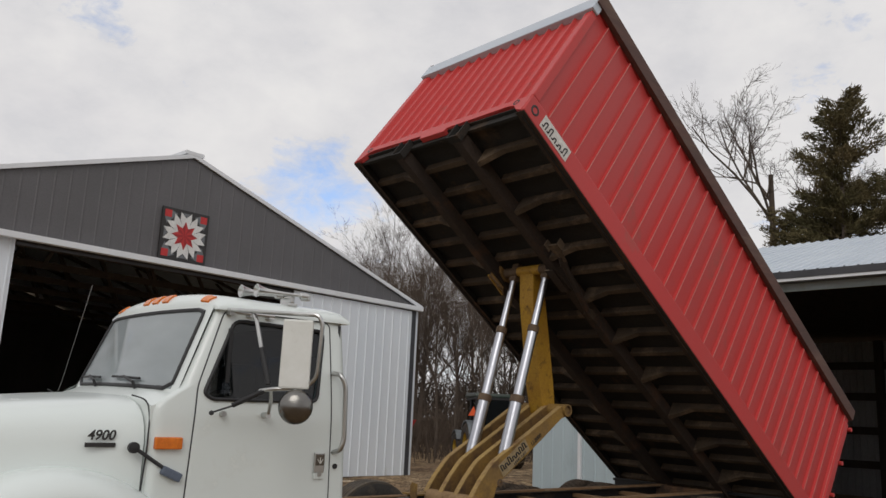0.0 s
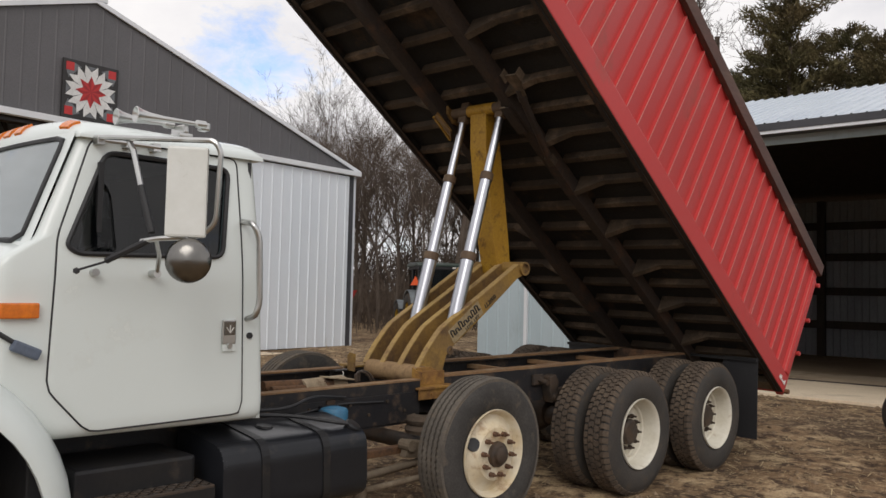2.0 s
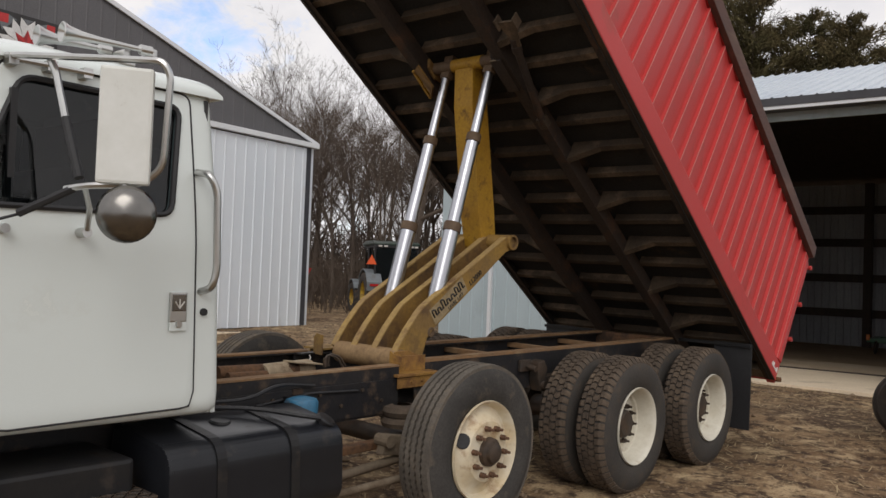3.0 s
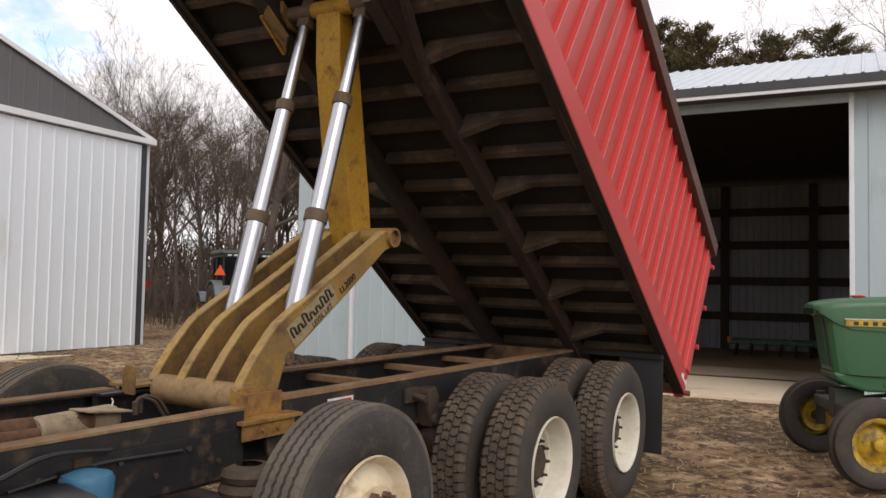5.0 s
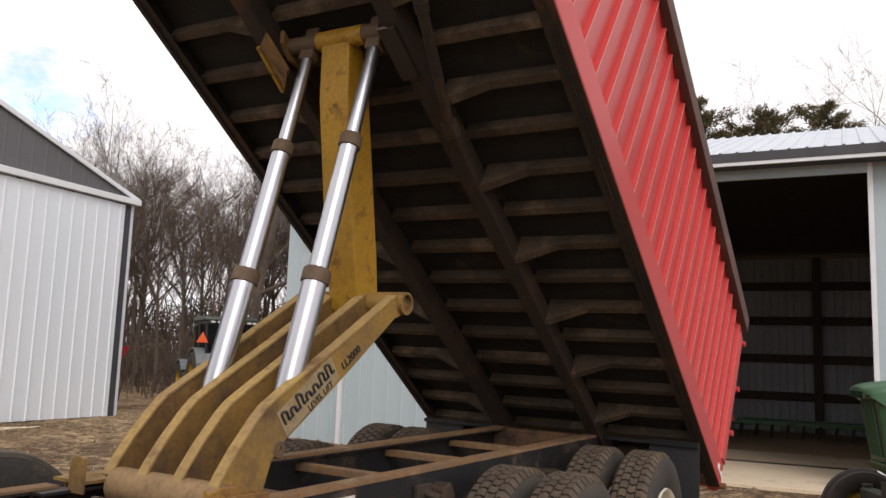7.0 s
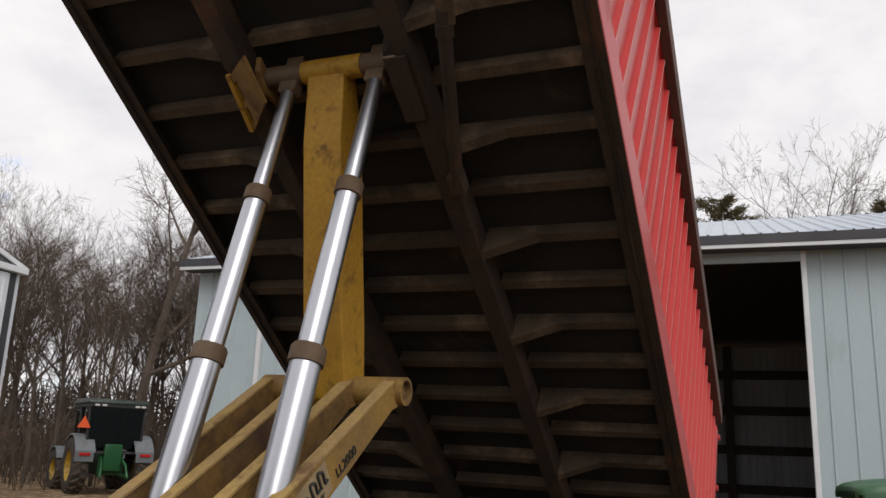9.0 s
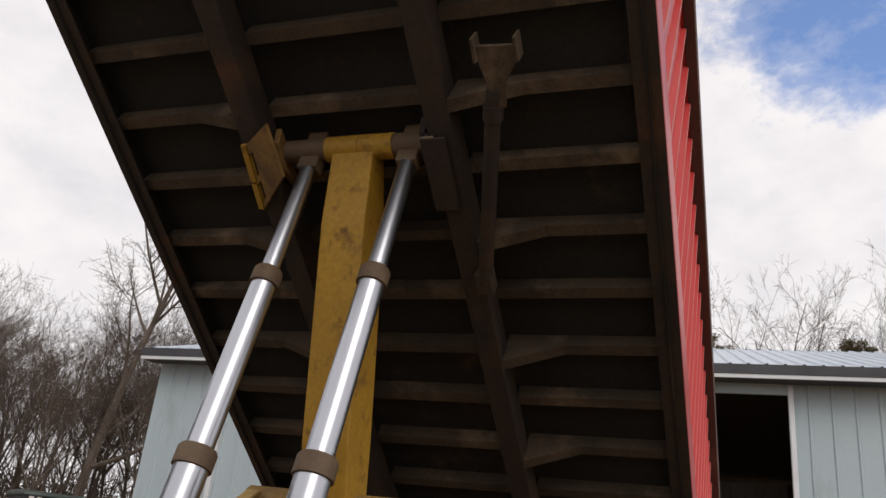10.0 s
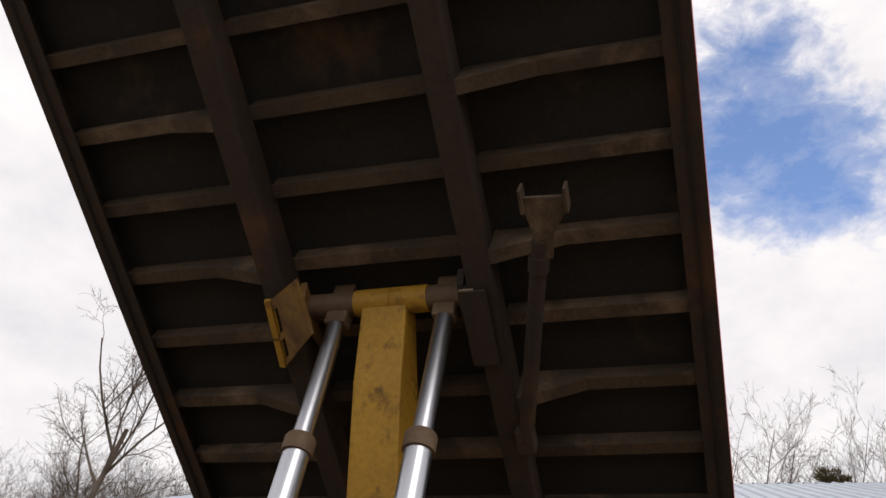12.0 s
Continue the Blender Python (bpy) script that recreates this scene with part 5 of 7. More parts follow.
prism(bm, [(4.70, 0.64), (4.70, 0.70), (4.80, 0.72), (4.885, 0.780), (4.925, 0.780), (4.935, 0.625), (4.895, 0.625), (4.80, 0.645)], "z", -0.165, -0.145, bevel=0.004)
box(bm, 4.875, 4.96, 0.772, 0.782, -0.195, -0.115)
box(bm, 4.885, 4.97, 0.622, 0.632, -0.195, -0.115)
box_part("prop_saddle", bm, M_RIB)
box_part("prop_hinge", boxed(3.88, 3.98, 0.44, 0.51, -0.16, -0.09, bevel=0.006), M_RIB)


# ---------------------------------------------------------------- cab
CW, CAB_UP = 0.98, 0.055


def cab_y(z):
    """Half width of the cab at a height: upright door, then a gentle lean inwards to the roof."""
    k = min(max((z - 1.66) / 0.70, 0.0), 1.0)
    return CW - 0.08 * (0.35 * k * k + 0.65 * k * k * (3 - 2 * k) * 0.5 + 0.325 * k)


def bulge(y):
    return 0.06 * (1 - (y / 0.92) ** 2)


side_line = rounded([(-1.84, 0.90), (-1.905, 2.36), (-2.86, 2.375), (-3.075, 1.835), (-3.13, 1.80), (-3.245, 1.735), (-3.245, 1.14), (-3.12, 1.02), (-2.985, 0.91)], 0.05, 3)
win_line = rounded([(-2.135, 1.785), (-2.085, 2.265), (-2.755, 2.275), (-2.945, 1.81), (-2.89, 1.775)], 0.055, 4)
door_line = rounded([(-1.985, 0.945), (-2.03, 2.33), (-2.825, 2.335), (-2.985, 1.85), (-3.01, 1.15), (-2.815, 0.935)], 0.045, 3)
WC = (-2.5, 2.02)
N_RING = 200


def ring_panel(bm, outer, inner, y_of, lift, s, thick=0.03, round_off=0.0, steps=14):
    """A panel between two outlines that follows the side's curve; its outer edge may roll inwards."""
    o, i = resample(outer, WC, N_RING), resample(inner, WC, N_RING)
    rings = []
    tail = (0.0, 0.012, 0.03, 0.055, 0.085, 0.12) if round_off > 0.02 else (0.0, 0.003, 0.008)
    for k in range(steps + len(tail)):
        ring = []
        for (xo, zo), (xi, zi) in zip(o, i):
            span = math.hypot(xo - xi, zo - zi)
            if k < steps:
                f = k / steps * (1 - min(tail[-1] / span, 0.5))
            else:
                f = 1 - min(tail[len(tail) - 1 - (k - steps)] / span, 0.5)
            x, z = xi + (xo - xi) * f, zi + (zo - zi) * f
            left = (1 - f) * span
            drop = 0.0
            if round_off and left < round_off:
                drop = round_off * 0.62 * (1 - math.sqrt(max(0.0, 1 - (1 - left / round_off) ** 2)))
            ring.append(bm.verts.new((x, s * (y_of(z) + lift - drop), z)))
        rings.append(ring)
    vb = [bm.verts.new((x, s * (y_of(z) + lift - thick), z)) for x, z in i]
    rings.insert(0, vb)
    for a, b in zip(rings, rings[1:]):
        for k in range(N_RING):
            j = (k + 1) % N_RING
            bm.faces.new((a[k], a[j], b[j], b[k]))


cab_bm = bmesh.new()
for s in (-1, 1):
    ring_panel(cab_bm, side_line, win_line, cab_y, 0.0, s, round_off=0.075)
# rear wall, floor, cowl below the windscreen
rows = []
for k in range(13):
    z = 0.90 + 1.48 * k / 12
    x, half = -1.84 - 0.065 * k / 12, cab_y(z) - 0.044
    rows.append([(x, -half, z), (x - 0.004, 0.0, z), (x, half, z), (x - 0.025, half, z), (x - 0.029, 0.0, z), (x - 0.025, -half, z)])
loft(cab_bm, rows)
prism(cab_bm, [(-1.84, 0.90), (-1.86, 0.93), (-2.84, 0.94), (-2.86, 0.91)], "y", -CW + 0.05, CW - 0.05)
cab = part("cab", cab_bm, M_WHITE, truck, "white steel truck cab", smooth=True)
cab.location.z = CAB_UP

# rounded roof cap with a steep brow over the windscreen
ROOF_Z, ROOF_Y = 2.348, 0.93


def roof_point(u, v, lift=0.0):
    """u runs from the rear (-1) to the brow (1), v across; both are spread towards the edges."""
    su, sv = math.copysign(1 - (1 - abs(u)) ** 1.9, u), math.copysign(1 - (1 - abs(v)) ** 1.9, v)
    y = ROOF_Y * sv
    x0, x1 = -1.872, -2.885 - bulge(y) * 0.75
    x = (x0 + x1) / 2 + (x1 - x0) / 2 * su
    ends = (1 - abs(su) ** (20.0 if su < 0 else 8.0)) ** 0.5
    sides = (1 - abs(sv) ** 7.0) ** 0.5
    crown = 0.088 + 0.040 * (1 - sv * sv)
    return Vector((x, y, ROOF_Z + crown * ends * sides + 0.018 * (1 - sv * sv) * (su > 0) * su))


NU, NV = 36, 32
bm = bmesh.new()
g = [[bm.verts.new(roof_point(-1 + 2 * i / NU, -1 + 2 * j / NV)) for j in range(NV + 1)] for i in range(NU + 1)]
for i in range(NU):
    for j in range(NV):
        bm.faces.new((g[i][j], g[i + 1][j], g[i + 1][j + 1], g[i][j + 1]))
rim = [g[i][0] for i in range(NU + 1)] + [g[NU][j] for j in range(1, NV + 1)] + [g[i][NV] for i in range(NU - 1, -1, -1)] + [g[0][j] for j in range(NV - 1, 0, -1)]
low = [bm.verts.new((v.co.x, v.co.y, v.co.z - 0.014)) for v in rim]
tuck = [bm.verts.new((-2.4 + (v.co.x + 2.4) * 0.94, v.co.y * 0.95, v.co.z - 0.010)) for v in rim]
for k in range(len(rim)):
    j = (k + 1) % len(rim)
    bm.faces.new((rim[k], rim[j], low[j], low[k]))
    bm.faces.new((low[k], low[j], tuck[j], tuck[k]))
part("roof", bm, M_WHITE, cab, "white cab roof with a rounded front edge", smooth=True)

# windscreen surround and glass, both bowed forwards
def screen_point(y, t):
    """t runs from the sill to the header."""
    half = 0.905 - 0.05 * t
    yy = y * half
    return Vector((-3.095 + 0.205 * t - bulge(yy) * (1 - 0.25 * t), yy, 1.815 + 0.53 * t + 0.01 * (1 - y * y)))


def patch(bm, y0, y1, t0, t1, lift, ny=14, nt=6):
    nrm = Vector((-0.86, 0, 0.5))
    g = [[bm.verts.new(screen_point(y0 + (y1 - y0) * i / ny, t0 + (t1 - t0) * j / nt) + nrm * lift) for j in range(nt + 1)] for i in range(ny + 1)]
    for i in range(ny):
        for j in range(nt):
            bm.faces.new((g[i][j], g[i + 1][j], g[i + 1][j + 1], g[i][j + 1]))


bm = bmesh.new()
for a in ((-1.03, -0.93, -0.08, 1.04), (0.93, 1.03, -0.08, 1.04), (-0.93, 0.93, -0.10, 0.02), (-0.93, 0.93, 0.96, 1.05)):
    patch(bm, *a, 0.0)
part("windscreen_frame", bm, M_WHITE, cab, smooth=True)
bm = bmesh.new()
loop = [(y / 10 * 0.935, 0.015) for y in range(-9, 10)] + [(0.935, 0.08)] + [(0.935, t / 8) for t in range(1, 8)] + [(0.93, 0.95)] + [(-y / 10 * 0.935, 0.975) for y in range(-9, 10)] + [(-0.93, 0.95)] + [(-0.935, 1 - t / 8) for t in range(1, 8)] + [(-0.935, 0.08)]
nv = Vector((-0.86, 0, 0.5))
pipe(bm, [screen_point(y, t) + nv * 0.004 for y, t in loop + loop[:2]], 0.014, 6)
part("windscreen_seal", bm, M_SEAM, cab, "black rubber windscreen seal", smooth=True)
bm = bmesh.new()
patch(bm, -0.935, 0.935, 0.012, 0.978, 0.002, 20, 8)
ws = part("windscreen", bm, M_WSGLASS, cab, "curved windscreen with a pale film for dust and sky sheen", smooth=True)
ws.visible_shadow = False
# cowl under the screen
bm = bmesh.new()
rows = []
for i in range(13):
    y = -0.95 + 1.9 * i / 12
    b = bulge(y)
    low = 0.05 * (abs(y) / 0.95) ** 6
    rows.append([(-3.06 - b, y, 1.835 - low * 0.3), (-3.12 - b, y, 1.815 - low), (-3.255, y, 1.772 - low), (-3.25, y, 1.20), (-3.22, y, 1.20), (-3.10, y, 1.77)])
loft(bm, rows)
part("cowl", bm, M_WHITE, cab, smooth=True)

# doors
for s in (-1, 1):
    bm = bmesh.new()
    ring_panel(bm, door_line, win_line, cab_y, 0.004, s, thick=0.02, round_off=0.010)
    door = part("door", bm, M_WHITE, cab, "white cab door with a pressed latch recess", smooth=True)
    bm = bmesh.new()
    pipe(bm, [(x, s * (cab_y(z) + 0.001), z) for x, z in resample(door_line, WC, 160) + resample(door_line, WC, 160)[:1]], 0.0048, 6)
    part("door_gap", bm, M_SEAM, door, "dark door gap")
    bm = bmesh.new()
    pipe(bm, [(x, s * (cab_y(z) + 0.008), z) for x, z in win_line + win_line[:1]], 0.013, 6)
    part("window_seal", bm, M_SEAM, door, "black window seal")
    bm = bmesh.new()
    f = [bm.verts.new((x, s * (cab_y(z) - 0.006), z)) for x, z in win_line]
    bm.faces.new(f)
    pane = part("window_pane", bm, M_GLASS, door, "dark tinted side window")
    pane.visible_shadow = False
    part("window_divider", boxed(-2.80, -2.775, min(s * 0.93, s * 0.955), max(s * 0.93, s * 0.955), 1.79, 2.22), M_SEAM, door)
    yo = s * (cab_y(1.4) + 0.011)

    def yb(a, b):
        return (min(yo + s * a, yo + s * b), max(yo + s * a, yo + s * b))

    part("latch", boxed(-2.128, -2.048, *yb(-0.006, 0.010), 1.325, 1.455, bevel=0.005), M_STEEL, door, "bright pressed door latch")
    part("latch_paddle", boxed(-2.120, -2.056, *yb(0.008, 0.016), 1.372, 1.447, bevel=0.004), M_DULLCHROME, door, "dull chrome latch paddle")
    bm = bmesh.new()
    for a in (-0.022, 0.0, 0.022):
        pipe(bm, [(-2.088, yo + s * 0.017, 1.385), (-2.088 + a, yo + s * 0.017, 1.425 - abs(a) * 0.5)], 0.003, 5)
    part("latch_mark", bm, M_PAPER, door)
    part("latch_recess", boxed(-2.125, -2.045, *yb(0.0, 0.006), 1.285, 1.33, bevel=0.003), M_WHITE, door)
    bm = bmesh.new()
    rod(bm, (-2.085, yo, 1.315), (-2.085, yo + s * 0.016, 1.315), 0.014, n=14)
    part("lock", bm, M_STEEL, door)
    bm = bmesh.new()
    rod(bm, (-1.955, s * CW, 1.365), (-1.955, s * (CW + 0.012), 1.365), 0.017, n=14)
    part("lock_button", bm, M_SEAM, cab)
    bm = bmesh.new()
    pipe(bm, bend([(-2.005, s * (CW - 0.02), 1.985), (-2.0, s * (CW + 0.075), 1.975), (-1.965, s * (CW + 0.085), 1.90), (-1.95, s * (CW + 0.085), 1.55), (-1.965, s * (CW + 0.075), 1.475), (-1.975, s * (CW - 0.01), 1.455)], 4, 0.05), 0.017, 10)
    part("grab_handle", bm, M_STEEL, cab, "bright steel grab handle", smooth=True)
    part("turn_lamp", boxed(-3.225, -3.06, min(s * 0.97, s * 1.008), max(s * 0.97, s * 1.008), 1.475, 1.545, bevel=0.008), M_AMBER, cab, "amber side turn lamp")

# roof lamps lie on the brow; horns stand on the roof
for y in (-0.74, -0.17, 0.0, 0.17, 0.74):
    bm = bmesh.new()
    v0, v1 = (math.copysign(1 - (1 - abs(q) / ROOF_Y) ** (1 / 1.9), q) for q in (y - 0.048, y + 0.048))
    cells = [[(0.66 + 0.22 * i / 6, v0 + (v1 - v0) * j / 6) for j in range(7)] for i in range(7)]
    nrm = (roof_point(0.80, v0) - roof_point(0.70, v0)).cross(roof_point(0.75, v1) - roof_point(0.75, v0)).normalized()
    if nrm.z < 0:
        nrm = -nrm
    hi = [[bm.verts.new(roof_point(*c) + nrm * 0.012) for c in row] for row in cells]
    lo = [[bm.verts.new(roof_point(*c) - nrm * 0.004) for c in row] for row in cells]
    for i in range(6):
        for j in range(6):
            bm.faces.new((hi[i][j], hi[i + 1][j], hi[i + 1][j + 1], hi[i][j + 1]))
    for i in range(6):
        for a, b in (((i, 0), (i + 1, 0)), ((i, 6), (i + 1, 6)), ((0, i), (0, i + 1)), ((6, i), (6, i + 1))):
            bm.faces.new((hi[a[0]][a[1]], hi[b[0]][b[1]], lo[b[0]][b[1]], lo[a[0]][a[1]]))
    part("roof_lamp", bm, M_AMBER, cab, "amber roof marker lamp", smooth=True)
for y, x0, x1 in ((-0.655, -2.60, -2.29), (-0.80, -2.56, -2.18)):
    bm = bmesh.new()
    m = Matrix.Translation((x0, y, 2.505)) @ Matrix.Rotation(radians(90), 4, "Y") @ Matrix.Rotation(radians(4), 4, "X")
    L = x1 - x0
    turned(bm, [(0.010, 0.02), (0.040, -0.004), (0.045, 0.0), (0.032, 0.03), (0.022, 0.075), (0.015, 0.15), (0.011, L - 0.06), (0.022, L - 0.05), (0.022, L)], 20, m)
    part("air_horn", bm, M_STEEL, cab, "chromed roof air horn", smooth=True)
bm = bmesh.new()
box(bm, -2.32, -2.24, -0.81, -0.64, 2.425, 2.45, bevel=0.008)
box(bm, -2.29, -2.26, -0.80, -0.65, 2.45, 2.50, bevel=0.008)
box(bm, -2.20, -2.15, -0.83, -0.77, 2.475, 2.52, bevel=0.01)
part("horn_bracket", bm, M_STEEL, cab)

# wipers
for y in (-0.45, 0.25):
    bm = bmesh.new()
    p = screen_point(y / 0.9, 0.0) + Vector((-0.03, 0, -0.005))
    q = screen_point(y / 0.9 + 0.28, 0.10) + Vector((-0.03, 0, 0.015))
    pipe(bm, [p, p + Vector((-0.02, 0, 0.04)), q], 0.010, 6)
    r = screen_point(y / 0.9 + 0.02, 0.09) + Vector((-0.02, 0, 0.012))
    r2 = screen_point(y / 0.9 + 0.52, 0.10) + Vector((-0.02, 0, 0.012))
    pipe(bm, [r, q + Vector((0, 0, -0.004)), r2], 0.009, 6)
    part("wiper", bm, M_SEAM, cab, "black windscreen wiper")

# mirrors
for s in (-1, 1):
    turn = s * radians(34.5)
    at_mirror = Matrix.Translation((-2.592, s * 1.43, 2.068)) @ Matrix.Rotation(turn, 4, "Z")
    bm = bmesh.new()
    box(bm, -0.090, 0.090, -0.028, 0.028, -0.207, 0.207, bevel=0.012)
    bm.transform(at_mirror)
    mirror = part("side_mirror", bm, M_MIRBACK, cab, "tall side mirror with a dented white shell")
    bm = bmesh.new()
    box(bm, -0.080, 0.080, -s * 0.0300 - 0.002, -s * 0.0300 + 0.002, -0.195, 0.195)
    bm.transform(at_mirror)
    part("mirror_glass", bm, M_MIRROR, mirror, "mirror glass")
    bm = bmesh.new()
    m = Matrix.Translation((-2.59, s * 1.465, 1.755)) @ Matrix.Rotation(turn, 4, "Z") @ Matrix.Rotation(radians(90 * s), 4, "X")
    turned(bm, [(0.0, 0.016), (0.094, 0.002), (0.102, -0.002), (0.102, -0.012), (0.085, -0.034), (0.045, -0.052), (0.0, -0.055)], 28, m)
    part("round_mirror", bm, M_DULLCHROME, mirror, "round convex mirror with a chrome back", smooth=True)
    bm = bmesh.new()
    pipe(bm, bend([(-2.815, s * 0.93, 2.338), (-2.79, s * 1.0, 2.335), (-2.60, s * 1.36, 2.315), (-2.50, s * 1.50, 2.31), (-2.475, s * 1.515, 2.26), (-2.475, s * 1.49, 1.93), (-2.53, s * 1.44, 1.865), (-2.66, s * 1.30, 1.855), (-2.70, s * 1.22, 1.84)], 4, 0.05), 0.013, 8)
    for x, y in ((-2.80, 0.935), (-2.66, 0.94), (-2.52, 0.94)):
        box(bm, x - 0.018, x + 0.018, min(s * (y - 0.03), s * (y + 0.03)), max(s * (y - 0.03), s * (y + 0.03)), 2.305, 2.345)
    pipe(bm, [(-2.81, s * 0.955, 2.325), (-2.66, s * 0.965, 2.325), (-2.50, s * 0.965, 2.325)], 0.010, 6)
    pipe(bm, [(-2.66, s * 1.28, 1.855), (-2.55, s * 1.10, 1.78), (-2.53, s * 1.045, 1.70)], 0.011, 6)
    rod(bm, (-2.53, s * 0.975, 1.688), (-2.53, s * 1.05, 1.690), 0.020, n=12)
    pipe(bm, [(-2.59, s * 1.44, 1.86), (-2.59, s * 1.45, 1.74)], 0.010, 6)
    rod(bm, (-2.82, s * 0.975, 1.688), (-2.82, s * 1.02, 1.690), 0.018, n=12)
    part("mirror_arm", bm, M_STEEL, mirror, "thin bright mirror bracket", smooth=True)
    bm = bmesh.new()
    pipe(bm, [(-2.72, s * 1.09, 2.32), (-2.715, s * 1.13, 2.27), (-2.70, s * 1.19, 2.10)], 0.014, 8)
    part("stay", bm, M_STEEL, mirror)
    bm = bmesh.new()
    pipe(bm, [(-2.70, s * 1.19, 2.10), (-2.68, s * 1.28, 1.88)], 0.018, 8)
    pipe(bm, [(-2.68, s * 1.25, 1.845), (-2.81, s * 1.10, 1.745)], 0.016, 8)
    part("spring_sleeve", bm, M_SEAM, mirror, "black coil sleeve")
    bm = bmesh.new()
    pipe(bm, [(-2.80, s * 1.10, 1.745), (-2.93, s * 1.09, 1.70)], 0.006, 6)
    turned(bm, [(0.0, -0.016), (0.015, -0.008), (0.015, 0.008), (0.0, 0.016)], 10, Matrix.Translation((-2.94, s * 1.092, 1.695)))
    part("knob", bm, M_SEAM, mirror)

# cabin
part("seat", boxed(-2.45, -2.02, -0.75, -0.25, 1.30, 1.42, bevel=0.04), M_CABIN, cab, "dark cab seat")
part("seat_back", boxed(-2.12, -1.98, -0.75, -0.25, 1.40, 2.10, bevel=0.04), M_CABIN, cab)
part("seat", boxed(-2.45, -2.02, 0.15, 0.8, 1.30, 1.42, bevel=0.04), M_CABIN, cab)
part("seat_back", boxed(-2.12, -1.98, 0.15, 0.8, 1.40, 2.05, bevel=0.04), M_CABIN, cab)
part("dashboard", boxed(-3.15, -2.85, -0.9, 0.9, 1.25, 1.74, bevel=0.05), M_CABIN, cab, "dark dashboard")
part("cab_lining", boxed(-3.0, -1.93, -0.90, 0.90, 0.95, 0.99), M_CABIN, cab)
part("cab_lining", boxed(-1.955, -1.935, -0.91, 0.91, 0.99, 2.32), M_CABIN, cab)
bm = bmesh.new()
turned(bm, [(0.21, -0.012), (0.222, 0.0), (0.21, 0.012), (0.198, 0.0)], 28, Matrix.Translation((-2.72, -0.5, 1.72)) @ Matrix.Rotation(radians(-40), 4, "Y"), closed=True)
part("steering_wheel", bm, M_SEAM, cab, "black steering wheel")

# ---------------------------------------------------------------- hood and fenders
def hood_section(t):
    """t = 0 at the cab, 1 at the grille."""
    x = -3.262 - 1.72 * t
    top = 1.775 - 0.10 * t - 0.10 * t * t
    half = 0.93 - 0.26 * t
    side = 1.22
    pts = []
    for k in range(17):
        a = math.pi * k / 16
        c, sn = math.cos(a), math.sin(a)
        yy = -half * math.copysign(abs(c) ** 0.45, c)
        zz = side + (top - side) * sn ** 0.38
        pts.append((x, yy, zz))
    return [(x, -half, 1.16)] + pts + [(x, half, 1.16)]


bm = bmesh.new()
loft(bm, [hood_section(t / 12) for t in range(13)], closed=True)
hood = part("hood", bm, M_WHITE, truck, "long white sloping hood", smooth=True)
hood.location.z = CAB_UP
for s in (-1, 1):
    bm = bmesh.new()
    secs = []
    for k in range(25):
        a = radians(-8 + 190 * k / 24)
        secs.append([(AXF + r * math.cos(a), s * y, 0.52 + r * math.sin(a)) for r, y in ((0.865, 0.70), (0.865, 0.90), (0.855, 0.985), (0.825, 1.06), (0.775, 1.12), (0.715, 1.15), (0.69, 1.15), (0.69, 1.12), (0.74, 1.06), (0.80, 0.95), (0.81, 0.70))])
    loft(bm, secs)
    part("fender", bm, M_WHITE, truck, "white bulging front fender", smooth=True).location.z = CAB_UP - 0.01
    part("splash_shield", boxed(-3.06, -2.96, min(s * 0.45, s * 0.93), max(s * 0.45, s * 0.93), 0.45, 1.12, bevel=0.01), M_SEAM, truck, "black rubber splash shield")
    part("inner_fender", boxed(-4.35, -3.10, min(s * 0.50, s * 0.56), max(s * 0.50, s * 0.56), 0.60, 1.25, bevel=0.01), M_SEAM, truck, "black inner fender")
    bm = bmesh.new()
    pipe(bm, bend([(-3.33, s * 0.83, 1.778), (-3.262, s * 0.905, 1.755), (-3.252, s * 0.945, 1.66), (-3.256, s * 0.960, 1.45), (-3.268, s * 0.962, 1.24)], 4, 0.05), 0.0050, 6)
    part("hood_gap", bm, M_SEAM, hood, "dark hood gap")
    bm = bmesh.new()
    pipe(bm, [(-3.32, s * 0.965, 1.475), (-3.12, s * 1.0, 1.345)], 0.011, 8)
    m1 = Matrix.Translation((-3.335, s * 0.965, 1.482))
    turned(bm, [(0.0, -0.02), (0.032, -0.015), (0.032, 0.015), (0.0, 0.02)], 14, m1 @ Matrix.Rotation(radians(90), 4, "X"))
    part("hood_latch", bm, M_SEAM, hood, "black rubber hood latch")
    bm = bmesh.new()
    box(bm, -0.065, 0.065, -0.018, 0.018, -0.026, 0.026, bevel=0.010)
    bm.transform(Matrix.Translation((-3.11, s * 1.0, 1.335)) @ Matrix.Rotation(radians(24), 4, "Y"))
    part("latch_keeper", bm, M_BLUEGREY, cab, "grey-blue rubber latch keeper")
part("grille", boxed(-5.06, -4.985, -0.55, 0.55, 0.95, 1.50, bevel=0.02), M_BLACK, truck, "black grille")
part("bumper", boxed(-5.22, -5.08, -1.1, 1.1, 0.48, 0.78, bevel=0.04), M_STEEL, truck, "bright steel bumper")
lettering("model_badge", "4900", 0.078, Matrix.Translation((-3.505, -0.905, 1.545)) @ Matrix.Rotation(radians(90), 4, "X"), M_INK, hood, "dark raised numerals", 0.2, bold=0.0015)
part("badge_bar", boxed(-3.59, -3.42, -0.910, -0.90, 1.480, 1.505), M_INK, hood)
bm = bmesh.new()
pipe(bm, [(-3.30, 0.70, 1.80), (-3.275, 0.70, 1.90), (-3.14, 0.72, 2.63)], 0.0022, 5)
part("whip_aerial", bm, M_DULLCHROME, truck, "thin whip aerial")

